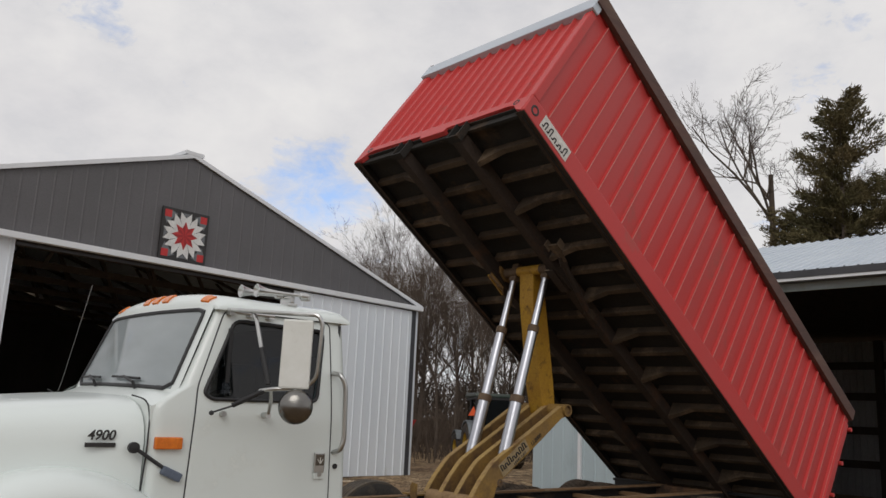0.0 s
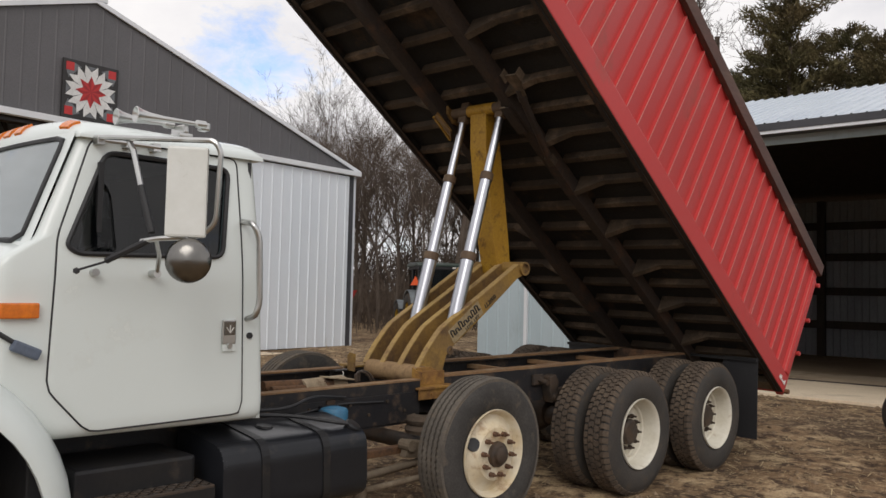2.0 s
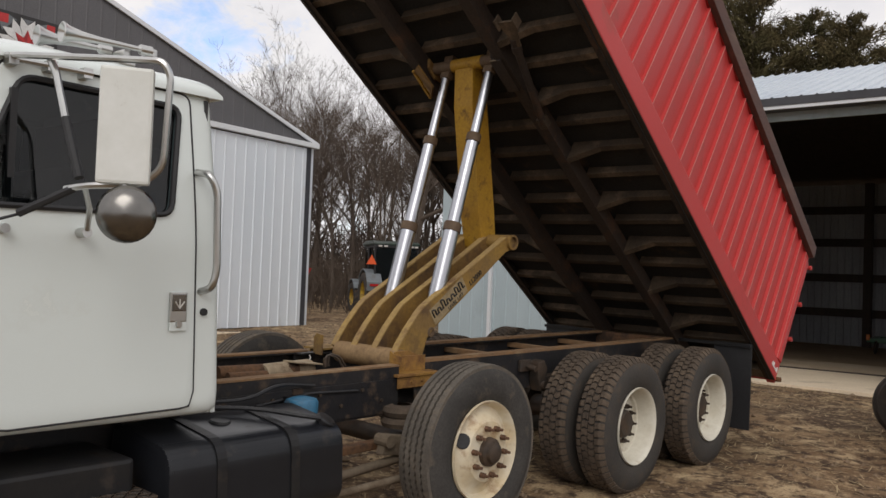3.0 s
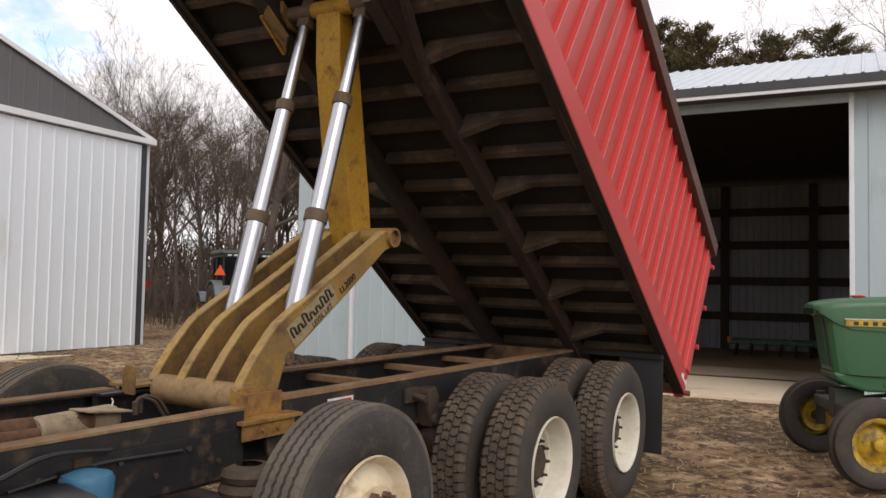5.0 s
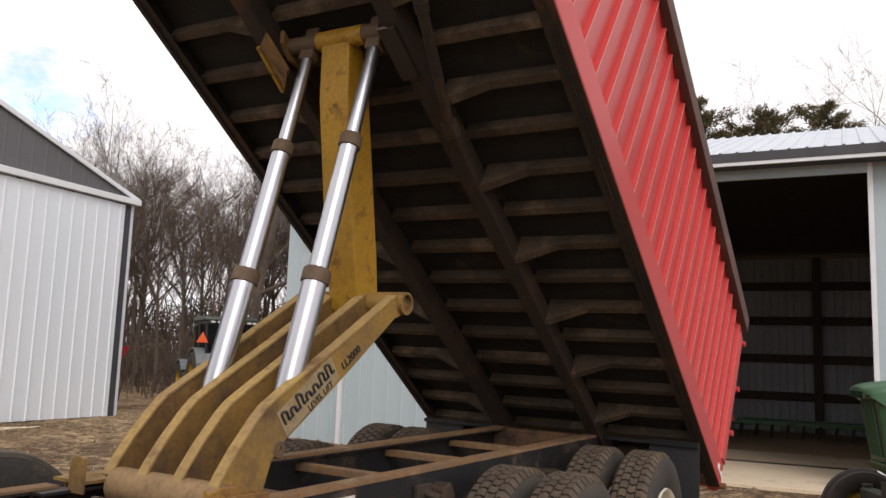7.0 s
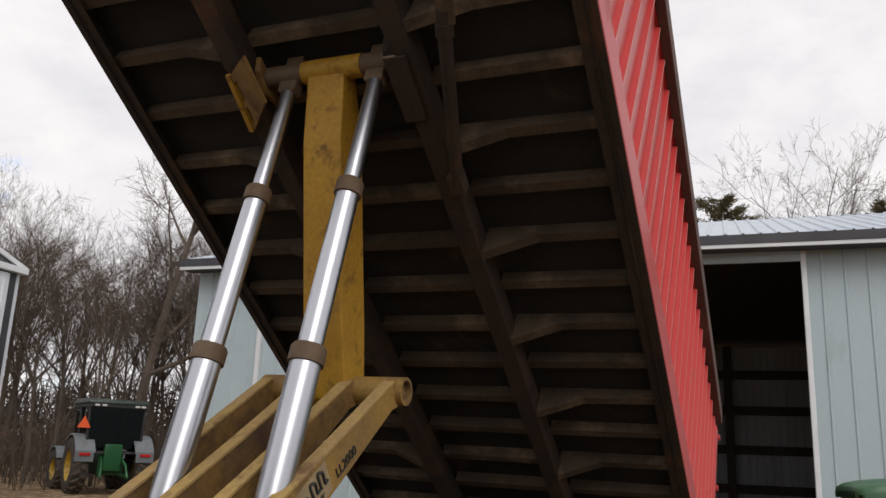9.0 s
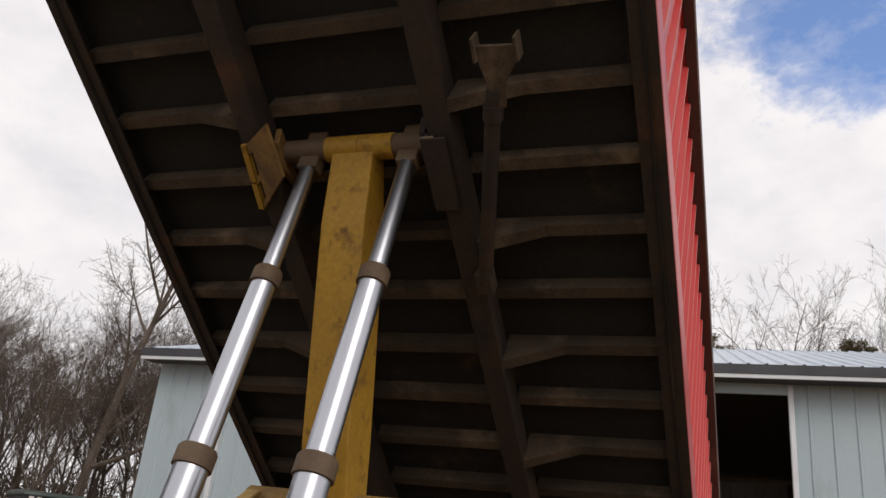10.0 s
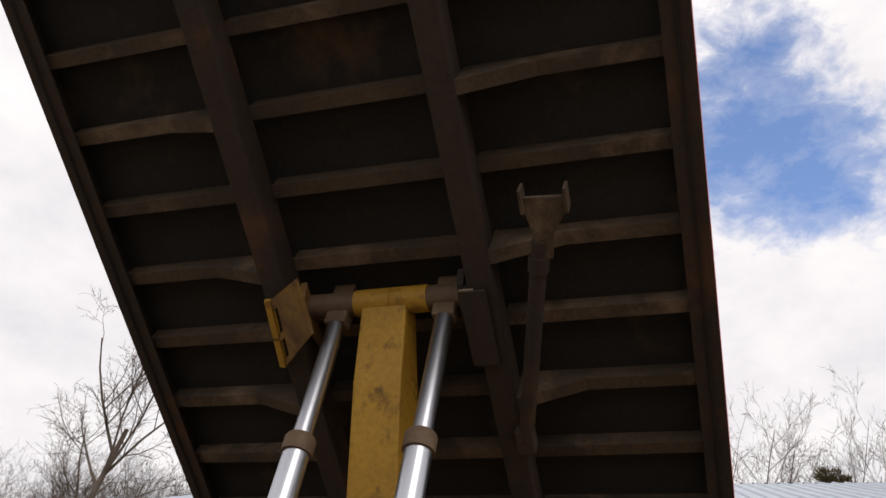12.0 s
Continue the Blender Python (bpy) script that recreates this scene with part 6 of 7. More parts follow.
# ---------------------------------------------------------------- tank, steps, small chassis things
bm = bmesh.new()
prism(bm, rounded([(-0.56, 0.42), (-0.56, 0.90), (-1.07, 0.84), (-1.09, 0.44)], 0.11, 6), "x", -2.14, -1.155, bevel=0.022)
tank = part("fuel_tank", bm, M_TANK, truck, "large black fuel tank", smooth=True)
for x in (-1.88, -1.47):
    bm = bmesh.new()
    prism(bm, rounded([(-0.553, 0.412), (-0.553, 0.907), (-1.076, 0.847), (-1.098, 0.432)], 0.11, 6), "x", x - 0.025, x + 0.025)
    part("tank_strap", bm, M_BLACK, tank, "black tank strap")
bm = bmesh.new()
turned(bm, [(0.055, 0.0), (0.075, 0.0), (0.078, 0.06), (0.07, 0.075), (0.03, 0.085), (0.0, 0.085)], 24, Matrix.Translation((-1.055, -0.60, 0.80)) @ Matrix.Scale(1.22, 4))
rod(bm, (-1.055, -0.60, 0.60), (-1.055, -0.60, 0.802), 0.074, n=20)
part("reservoir", bm, M_BLUE, truck, "faded blue plastic reservoir beside the frame", smooth=True)
bm = bmesh.new()
pipe(bm, bend([(-1.9, -0.62, 0.93), (-1.5, -0.75, 0.91), (-1.34, -0.98, 0.885), (-1.26, -1.0, 0.87)], 4, 0.2), 0.012, 6)
pipe(bm, bend([(-1.8, -0.60, 0.94), (-1.45, -0.66, 0.93), (-1.2, -0.56, 0.98), (-0.9, -0.52, 0.94)], 4, 0.2), 0.010, 6)
part("hose", bm, M_SEAM, tank, "black hose")
for x, y, tilt in ((-1.72, -0.80, 6), (-1.215, -0.98, 28)):
    bm = bmesh.new()
    turned(bm, [(0.030, -0.01), (0.052, 0.0), (0.054, 0.022), (0.046, 0.032), (0.0, 0.034)], 18, Matrix.Translation((x, y, 0.850 if tilt < 10 else 0.838)) @ Matrix.Rotation(radians(tilt), 4, "X") @ Matrix.Rotation(radians(tilt * 0.6), 4, "Y"))
    part("filler_cap", bm, M_BLACK, tank, "black filler cap", smooth=True)
part("battery_box", boxed(-2.86, -2.24, -0.97, -0.55, 0.42, 0.81, bevel=0.02), M_BLACK, truck, "black battery box")
step = part("step", boxed(-2.92, -2.20, -1.10, -0.86, 0.655, 0.675, bevel=0.004), M_HUB, truck, "worn diamond-plate step")
bm = bmesh.new()
for i in range(22):
    for j in range(6):
        x, y = -2.895 + 0.032 * i, -1.08 + 0.036 * j
        d = 0.009 if (i + j) % 2 else -0.009
        prism(bm, [(x - 0.011, y - d - 0.003), (x + 0.011, y + d - 0.003), (x + 0.011, y + d + 0.003), (x - 0.011, y - d + 0.003)], "z", 0.675, 0.679)
part("tread", bm, M_DULLCHROME, step)
part("step_side", boxed(-2.92, -2.20, -1.105, -1.09, 0.60, 0.66), M_BLACK, step)
part("lower_step", boxed(-2.90, -2.22, -1.12, -0.90, 0.36, 0.385, bevel=0.004), M_BLACK, truck, "black lower step")
bm = bmesh.new()
prism(bm, [(-1.16, 0.60), (-1.02, 0.60), (-0.98, 0.70), (-0.98, 0.90), (-1.12, 0.90)], "y", -0.56, -0.515, bevel=0.008)
box(bm, -1.04, -0.90, -0.62, -0.53, 0.58, 0.60, bevel=0.004)
rod(bm, (-0.97, -0.62, 0.52), (-0.97, -0.62, 0.66), 0.026, n=12)
part("tank_bracket", bm, M_BLACK, truck, "black steel bracket beside the tank")
part("sticker", boxed(-1.06, -0.99, -0.566, -0.562, 0.70, 0.80), M_PAPER, truck, "faded white sticker")
part("sticker", boxed(0.50, 0.72, -0.436, -0.432, 0.86, 0.965), M_PAPER, truck, "white warning sticker with a red band")
part("sticker_band", boxed(0.60, 0.70, -0.439, -0.437, 0.925, 0.955), M_REDSIGN, truck)
bm = bmesh.new()
pipe(bm, [(-0.95, -0.62, 0.40), (-0.2, -0.62, 0.45)], 0.028, 10)
pipe(bm, [(-0.95, -0.75, 0.36), (-0.12, -0.95, 0.45)], 0.022, 10)
turned(bm, [(0.0, -0.05), (0.05, -0.03), (0.05, 0.03), (0.0, 0.05)], 12, Matrix.Translation((-0.95, -0.76, 0.36)))
part("steering_link", bm, M_CASTTAN, truck, "dusty steering linkage", smooth=True)
bm = bmesh.new()
pipe(bm, bend([(-1.7, -0.1, 1.02), (-1.62, -0.05, 1.16), (-1.4, 0.0, 1.18), (-1.25, 0.1, 1.08)], 4, 0.1), 0.022, 8)
turned(bm, [(0.0, -0.2), (0.10, -0.195), (0.115, -0.17), (0.115, 0.17), (0.10, 0.195), (0.0, 0.2)], 20, Matrix.Translation((-1.45, 0.1, 0.97)) @ Matrix.Rotation(radians(90), 4, "Y"))
part("hoist_pump", bm, M_RUSTY, truck, "rusty hoist pump drum between the rails", smooth=True)
M_CAST = material("dusty_tan_casting", (0.42, 0.33, 0.22), (0.30, 0.23, 0.15), 8, 0.8, dirt=(0.16, 0.11, 0.07), dirt_amount=0.25, dirt_scale=9)
bm = bmesh.new()
pipe(bm, [(-1.20, 0.02, 0.965), (-0.62, 0.0, 0.955)], 0.045, 12)
pipe(bm, [(-1.22, -0.12, 0.96), (-0.95, -0.13, 0.955)], 0.03, 10)
part("hydraulic_pipe", bm, M_RUSTY, truck, "rusty hydraulic pipe", smooth=True)
bm = bmesh.new()
turned(bm, [(0.0, -0.22), (0.055, -0.215), (0.062, -0.19), (0.062, 0.19), (0.055, 0.215), (0.0, 0.22)], 18, Matrix.Translation((-0.68, 0.02, 0.945)) @ Matrix.Rotation(radians(8), 4, "Z") @ Matrix.Rotation(radians(90), 4, "Y"))
valve = part("control_valve", bm, M_CAST, truck, "dusty tan hydraulic cylinder between the rails", smooth=True)
bm = bmesh.new()
box(bm, -0.70, -0.44, -0.07, 0.05, 0.990, 1.000, bevel=0.003)
bm.transform(Matrix.Translation((-0.57, 0, 1.0)) @ Matrix.Rotation(radians(7), 4, "Y") @ Matrix.Rotation(radians(9), 4, "Z") @ Matrix.Translation((0.57, 0, -1.0)))
part("cover_plate", bm, M_CAST, valve, "bent tan cover plate")
bm = bmesh.new()
pipe(bm, [(-0.50, 0.02, 0.985), (-0.48, 0.03, 1.02), (-0.485, 0.035, 1.035)], 0.004, 6)
part("lever", bm, M_PAPER, valve, "small pale lever")
for x, y in ((-0.42, -0.05), (-0.37, -0.02)):
    bm = bmesh.new()
    rod(bm, (x, y, 0.96), (x, y, 1.02), 0.014, n=8)
    pipe(bm, bend([(x, y, 1.01), (x + 0.02, y, 1.04), (x + 0.09, y - 0.02, 1.02), (x + 0.14, y - 0.03, 0.94)], 4, 0.04), 0.008, 6)
    part("hose_fitting", bm, M_HUB, truck, "hydraulic hose fitting", smooth=True)
bm = bmesh.new()
pipe(bm, [(-3.9, 0.0, 0.75), (3.3, 0.0, 0.60)], 0.05, 12)
part("driveshaft", bm, M_HUB, truck, smooth=True)

# lettering on the near lift arm and on the box
arm_dir = math.atan2(1.783 - 1.335, 1.138 - 0.509)


def arm_m(u, v):
    o = Vector((0.350, -0.328, 1.240)) + u * Vector((math.cos(arm_dir), 0, math.sin(arm_dir))) + v * Vector((-math.sin(arm_dir), 0, math.cos(arm_dir)))
    return Matrix.Translation(o) @ Matrix.Rotation(-arm_dir, 4, "Y") @ Matrix.Rotation(radians(90), 4, "X")


bm = bmesh.new()
box(bm, 0.0, 0.42, 0.0, 0.125, -0.002, 0.0)
bm.transform(arm_m(0.0, 0.0))
decal = part("decal", bm, M_OLDDECAL, near_arm, "worn decal on the lift arm")
lettering("lettering", "LEVEL LIFT", 0.042, arm_m(0.27, 0.012) @ Matrix.Translation((0, 0, 0.001)), M_INK, near_arm)
lettering("lettering", "LL2000", 0.054, arm_m(0.545, 0.030), M_INK, near_arm)
bm = bmesh.new()
for k in range(7):
    x = 0.035 + 0.056 * k
    hgt = (0.060, 0.040, 0.070, 0.035, 0.035, 0.060, 0.065)[k]
    pipe(bm, bend([(x - 0.014, 0.050, 0.002), (x - 0.018, 0.050 + hgt, 0.002), (x + 0.016, 0.050 + hgt * 0.8, 0.002), (x + 0.012, 0.052, 0.002), (x + 0.034, 0.054, 0.002)], 3, 0.014), 0.0065, 5)
bm.transform(arm_m(0.0, 0.0))
part("script_mark", bm, M_INK, near_arm)
for s in (-1, 1):
    y = s * (BW + 0.002)
    bm = bmesh.new()
    box(bm, BL - 0.63, BL - 0.21, min(y, y + s * 0.002), max(y, y + s * 0.002), 0.04, 0.175)
    box_part("decal", bm, M_PAPER, "white maker's decal")
    for uu, wid, fat, mark in ((BL - 0.42, 0.42, 0.007, M_INK), (0.12, 0.20, 0.0038, M_PAPER)):
        bm = bmesh.new()
        for k in range(5):
            x = uu - wid * 0.36 + wid * 0.18 * k
            hgt = (0.09, 0.045, 0.045, 0.085, 0.075)[k] * (1.0 if uu > 1 else 0.7)
            pipe(bm, bend([(x - 0.03 * wid, y + s * 0.003, 0.06), (x - 0.04 * wid, y + s * 0.003, 0.06 + hgt), (x + 0.05 * wid, y + s * 0.003, 0.06 + hgt * 0.8), (x + 0.04 * wid, y + s * 0.003, 0.065), (x + 0.10 * wid, y + s * 0.003, 0.07)], 3, 0.02), fat, 5)
        box_part("script_mark", bm, mark)
    bm = bmesh.new()
    turned(bm, [(0.028, 0.0), (0.034, 0.003), (0.045, 0.003), (0.05, 0.0)], 18, BOX @ Matrix.Translation((BL - 0.10, s * (BW + 0.001), 0.10)) @ Matrix.Rotation(radians(-90 * s), 4, "X"))
    part("marker_lamp_ring", bm, M_INK, dump_box, "round black lamp grommet")


# the truck leans with the yard
truck.matrix_world = TRUCK


# ---------------------------------------------------------------- trees
def grow_tree(seed, tall, spread, levels=5, trunk_r=0.16, bare=0.35):
    """A bare tree: its trunk and limbs, and its crown of fine twigs, as two lists of tapered sticks."""
    rnd = random.Random(seed)
    thick, thin = [], []

    def stick(p, d, length, r, level):
        steps = (5, 4, 3, 2, 1, 1)[level]
        pts, rad = [p], [r]
        for k in range(steps):
            wob = Vector((rnd.uniform(-1, 1), rnd.uniform(-1, 1), rnd.uniform(-0.7, 0.8))) * (0.09 + 0.07 * level if level < 3 else 0.16)
            d = (d + wob).normalized()
            d = (d + Vector((0, 0, 0.10 if level < 3 else 0.07))).normalized()
            pts.append(pts[-1] + d * (length / steps))
            rad.append(r * (1 - 0.62 * (k + 1) / steps))
        (thick if level < 3 else thin).append((pts, rad))
        if level >= levels:
            return
        kids = (9, 5, 4, 4, 1, 0)[level] + rnd.randint(0, 2 if level < 3 else 1)
        for c in range(kids):
            f = rnd.uniform(bare if level == 0 else 0.2, 1.0)
            i = min(int(f * steps), steps - 1)
            q = pts[i].lerp(pts[i + 1], f * steps - i)
            a, b = frame_at(d)
            ang = rnd.uniform(0, 2 * math.pi)
            side = math.cos(ang) * a + math.sin(ang) * b
            lean = rnd.uniform(0.5, 1.0) * spread
            stick(q, (d * math.cos(lean) + side * math.sin(lean)).normalized(), length * rnd.uniform(0.36, 0.60) * (1.15 - 0.45 * f if level == 0 else 1.0), max(rad[i] * rnd.uniform(0.42, 0.60), 0.0056), level + 1)

    stick(Vector((0, 0, -0.2)), Vector((rnd.uniform(-0.06, 0.06), rnd.uniform(-0.06, 0.06), 1)), tall, trunk_r, 0)
    return thick, thin


def sticks_mesh(name, sticks, n, mat):
    verts, faces = [], []
    for pts, rad in sticks:
        base = len(verts)
        a, b = frame_at(pts[-1] - pts[0])
        for p, r in zip(pts, rad):
            for k in range(n):
                w = 2 * math.pi * k / n
                verts.append(p + r * (math.cos(w) * a + math.sin(w) * b))
        for i in range(len(pts) - 1):
            for k in range(n):
                j = (k + 1) % n
                faces.append((base + i * n + k, base + i * n + j, base + (i + 1) * n + j, base + (i + 1) * n + k))
    me = bpy.data.meshes.new(name)
    me.from_pydata(verts, [], faces)
    me.materials.append(mat)
    return me


BARE = []
for k, (tall, spread, r, bare) in enumerate(((9.3, 0.88, 0.12, 0.30), (10.3, 0.76, 0.11, 0.4), (8.0, 0.92, 0.10, 0.25), (10.7, 0.84, 0.135, 0.42), (7.0, 0.95, 0.085, 0.2))):
    thick, thin = grow_tree(11 + k, tall, spread, 5, r, bare)
    BARE.append((sticks_mesh("trunk", thick, 6, M_BARK), sticks_mesh("crown", thin, 3, M_TWIG)))


def bare_tree(x, y, z, kind, size, turn, label="bare leafless tree with fine brown twigs", group="bare trees"):
    t = tagged(new("bare_tree"), label, "tree", group)
    for n, me in zip(("trunk", "crown"), BARE[kind]):
        o = new(n, me)
        o.parent = t
    t.matrix_world = Matrix.Translation((x, y, z)) @ Matrix.Rotation(turn, 4, "Z") @ Matrix.Scale(size, 4)
    return t


thick, thin = grow_tree(31, 8.0, 0.98, 5, 0.17, 0.30)
BARE.append((sticks_mesh("trunk", thick, 6, M_BARK), sticks_mesh("crown", thin, 3, M_TWIG)))
rt = random.Random(5)
spots = []
# the wood behind the barn and the shed's left end
while len(spots) < 50:
    x, y = rt.uniform(14.0, 48.0), rt.uniform(14.0, 48.0)
    if 31.0 < math.hypot(x + 3, y + 3) < 54 and 34 < math.degrees(math.atan2(y + 3.5, x + 3.0)) < 55.5 and y > 18:
        spots.append((x, y, rt.uniform(0.72, 0.98) * (0.84 if x < 24 else 1.0) * math.hypot(x + 3, y + 3) / 43.0))
# behind the shed
for k in range(13):
    spots.append((rt.uniform(38.0, 46.0), 5.0 - 1.45 * k + rt.uniform(-0.5, 0.5), rt.uniform(1.05, 1.25) * (0.86 if k < 5 else 1.0)))
for x, y, size in spots:
    bare_tree(x, y, height(x, y), rt.randrange(5), size, rt.uniform(0, 6.28))

bare_tree(27.0, 25.4, -0.2, 5, 1.75, 2.4, "broad bare tree with a rounded crown of twigs")
bare_tree(38.0, 17.0, -0.2, 5, 2.05, 0.8, "broad bare tree with a rounded crown of twigs")

# undergrowth under the wood
stems = []
for k in range(1500):
    x, y = rt.uniform(13.0, 40.0), rt.uniform(20.0, 40.0)
    if math.hypot(x + 3, y + 3) < 31:
        continue
    h = rt.uniform(0.8, 3.4)
    p = Vector((x, y, height(x, y)))
    q = p + Vector((rt.uniform(-0.5, 0.5), rt.uniform(-0.5, 0.5), h * 0.55))
    s = q + Vector((rt.uniform(-0.7, 0.7), rt.uniform(-0.7, 0.7), h * 0.45))
    stems.append(([p, q, s], [0.022, 0.014, 0.004]))
    for j in range(4):
        e = q + Vector((rt.uniform(-0.9, 0.9), rt.uniform(-0.9, 0.9), rt.uniform(0.2, 1.2)))
        stems.append(([q.lerp(s, j / 5), q.lerp(e, 0.6), e], [0.010, 0.007, 0.003]))
tagged(new("undergrowth", sticks_mesh("undergrowth", stems, 3, M_TWIG)), "tangled bare brown undergrowth below the trees", "brush", kind="stuff")


# the far edge of the wood, a thin brown band of stems
stems = []
for k in range(800):
    a, d = radians(rt.uniform(28, 62)), rt.uniform(56, 68)
    p = Vector((-3 + d * math.cos(a), -3 + d * math.sin(a), -0.2))
    h = rt.uniform(2.5, 6.5)
    q = p + Vector((rt.uniform(-0.8, 0.8), rt.uniform(-0.8, 0.8), h * 0.6))
    s = q + Vector((rt.uniform(-0.8, 0.8), rt.uniform(-0.8, 0.8), h * 0.4))
    stems.append(([p, q, s], [0.09, 0.06, 0.015]))
    for j in range(4):
        e = q + Vector((rt.uniform(-1.5, 1.5), rt.uniform(-1.5, 1.5), rt.uniform(0.3, 2.2)))
        stems.append(([q.lerp(s, j / 5), e], [0.035, 0.012]))
tagged(new("far_wood", sticks_mesh("far_wood", stems, 3, M_TWIG)), "distant brown edge of the bare wood", "trees", kind="stuff")


# conifers: tiers of drooping boughs, each a spray of needle blades
def conifer_mesh(seed, tall, width, taper=0.8):
    rnd = random.Random(seed)
    verts, faces, boughs = [], [], []
    z = tall * 0.06
    while z < tall * 0.985:
        k = 1 - z / tall
        reach = width * (k ** taper) * rnd.uniform(0.7, 1.15) + 0.12
        for b in range(rnd.randint(4, 6)):
            a = rnd.uniform(0, 2 * math.pi)
            reach_b = reach * rnd.uniform(0.55, 1.1)
            d = Vector((math.cos(a), math.sin(a), 0.10 + 0.5 * (1 - k) + rnd.uniform(-0.12, 0.2)))
            p0 = Vector((0, 0, z + rnd.uniform(-0.15, 0.15)))
            end = p0 + d * reach_b
            boughs.append(([p0, p0.lerp(end, 0.5) + Vector((0, 0, -0.05)), end], [0.035 * k + 0.008, 0.02 * k + 0.006, 0.004]))
            n = max(20, int(400 * reach_b))
            for i in range(n):
                f = rnd.uniform(0.15, 1.0)
                c = p0.lerp(end, f) + Vector((rnd.uniform(-1, 1), rnd.uniform(-1, 1), rnd.uniform(-0.6, 0.5))) * (0.10 + 0.22 * reach_b * (1 - abs(f - 0.6)) * 0.5)
                v = (d + Vector((rnd.uniform(-1, 1), rnd.uniform(-1, 1), rnd.uniform(-0.5, 0.8)))).normalized() * rnd.uniform(0.07, 0.15)
                w = v.cross(Vector((rnd.uniform(-1, 1), rnd.uniform(-1, 1), rnd.uniform(-1, 1)))).normalized() * rnd.uniform(0.012, 0.026)
                i0 = len(verts)
                verts += [c - w, c + v, c + w]
                faces.append((i0, i0 + 1, i0 + 2))
        z += tall * 0.034 + 0.05
    crown = bpy.data.meshes.new("crown")
    crown.from_pydata(verts, [], faces)
    crown.materials.append(M_NEEDLE)
    boughs.append(([Vector((0, 0, -0.2)), Vector((0, 0, tall * 0.5)), Vector((0, 0, tall * 0.98))], [0.14, 0.08, 0.012]))
    return sticks_mesh("trunk", boughs, 5, M_BARK), crown


CONIFER = [conifer_mesh(21, 10.0, 3.3, 0.66), conifer_mesh(22, 9.0, 3.2, 0.65), conifer_mesh(23, 7.5, 3.4, 0.6)]


def conifer(x, y, kind, size):
    t = tagged(new("conifer"), "dark green cedar with ragged drooping boughs", "tree", "conifers")
    for n, me in zip(("trunk", "crown"), CONIFER[kind]):
        o = new(n, me)
        o.parent = t
    t.matrix_world = Matrix.Translation((x, y, -0.2)) @ Matrix.Rotation(x * 3, 4, "Z") @ Matrix.Scale(size, 4)


for x, y, kind, size in ((30.0, 8.85, 0, 1.66), (30.5, 11.3, 1, 1.32), (31.0, 13.0, 2, 1.30), (30.5, 6.7, 0, 1.31), (29.5, 4.9, 1, 1.36), (31.5, 9.9, 2, 1.75), (30.0, 2.4, 1, 1.30), (30.5, 0.25, 0, 1.19), (31.5, 3.6, 2, 1.55), (31.5, -1.6, 2, 1.32), (31.0, -5.6, 0, 1.12), (31.5, -3.6, 2, 1.2)):
    conifer(x, y, kind, size)


# ---------------------------------------------------------------- the old tractor beside the shed
def ag_tyre(R, r, w, lugs, deep):
    bm = bmesh.new()
    turned(bm, [(r, w * 0.35), (r + 0.02, w * 0.44), (R * 0.82, w * 0.5), (R * 0.95, w * 0.42), (R, w * 0.2), (R, -w * 0.2), (R * 0.95, -w * 0.42), (R * 0.82, -w * 0.5), (r + 0.02, -w * 0.44), (r, -w * 0.35)], 48, Matrix(), closed=True)
    carcass = mesh_of(bm, "tyre", M_TYRE, True)
    bm = bmesh.new()
    for k in range(lugs):
        for side in (-1, 1):
            a = 2 * math.pi * (k + 0.25 * side) / lugs
            h = 2 * math.pi / lugs * 0.16
            ring = []
            for z, rr, tw in ((side * w * 0.47, R * 0.93, -0.9), (side * w * 0.25, R + deep, 0.0), (side * 0.01, R + deep, 0.9)):
                t = a + tw * 2 * math.pi / lugs * 0.3
                ring.append([bm.verts.new((q * math.cos(t + d), q * math.sin(t + d), z)) for q, d in ((rr - deep * 1.6, -h * 1.2), (rr, -h), (rr, h), (rr - deep * 1.6, h * 1.2))])
            for s, t in zip(ring, ring[1:]):
                for i in range(3):
                    bm.faces.new((s[i], s[i + 1], t[i + 1], t[i]))
            bm.faces.new(ring[0])
            bm.faces.new(ring[-1][::-1])
    return carcass, mesh_of(bm, "tread", M_TREAD)


def ribbed_tyre(R, r, w):
    bm = bmesh.new()
    turned(bm, [(r, w * 0.3), (r + 0.02, w * 0.42), (R * 0.80, w * 0.5), (R * 0.93, w * 0.40), (R * 0.95, w * 0.2), (R, w * 0.12), (R, -w * 0.12), (R * 0.95, -w * 0.2), (R * 0.93, -w * 0.40), (R * 0.80, -w * 0.5), (r + 0.02, -w * 0.42), (r, -w * 0.3)], 48, Matrix(), closed=True)
    return mesh_of(bm, "tyre", M_TYRE, True), None


def disc_rim(r, w, dish):
    bm = bmesh.new()
    turned(bm, [(r + 0.012, w * 0.40), (r, w * 0.40), (r - 0.03, w * 0.30), (r - 0.05, dish), (r * 0.6, dish + 0.02), (r * 0.45, dish + 0.05), (r * 0.25, dish + 0.06), (r * 0.22, dish + 0.12), (0.0, dish + 0.13)], 32, Matrix())
    return mesh_of(bm, "rim", M_YELWHEEL, True)


def ag_wheel(owner, base, x, y, R, tyre, rim, steer=0.0):
    side = 1 if y > 0 else -1
    m = base @ Matrix.Translation((x, y, R)) @ Matrix.Rotation(steer, 4, "Z") @ Matrix.Rotation(radians(-90 * side), 4, "X")
    w = new("wheel", rim)
    w.parent = owner
    w.matrix_world = m
    w["label"] = "yellow steel wheel with a black tyre"
    for n, me in zip(("tyre", "tread"), tyre):
        if me:
            t = new(n, me)
            t.parent = w
    return w


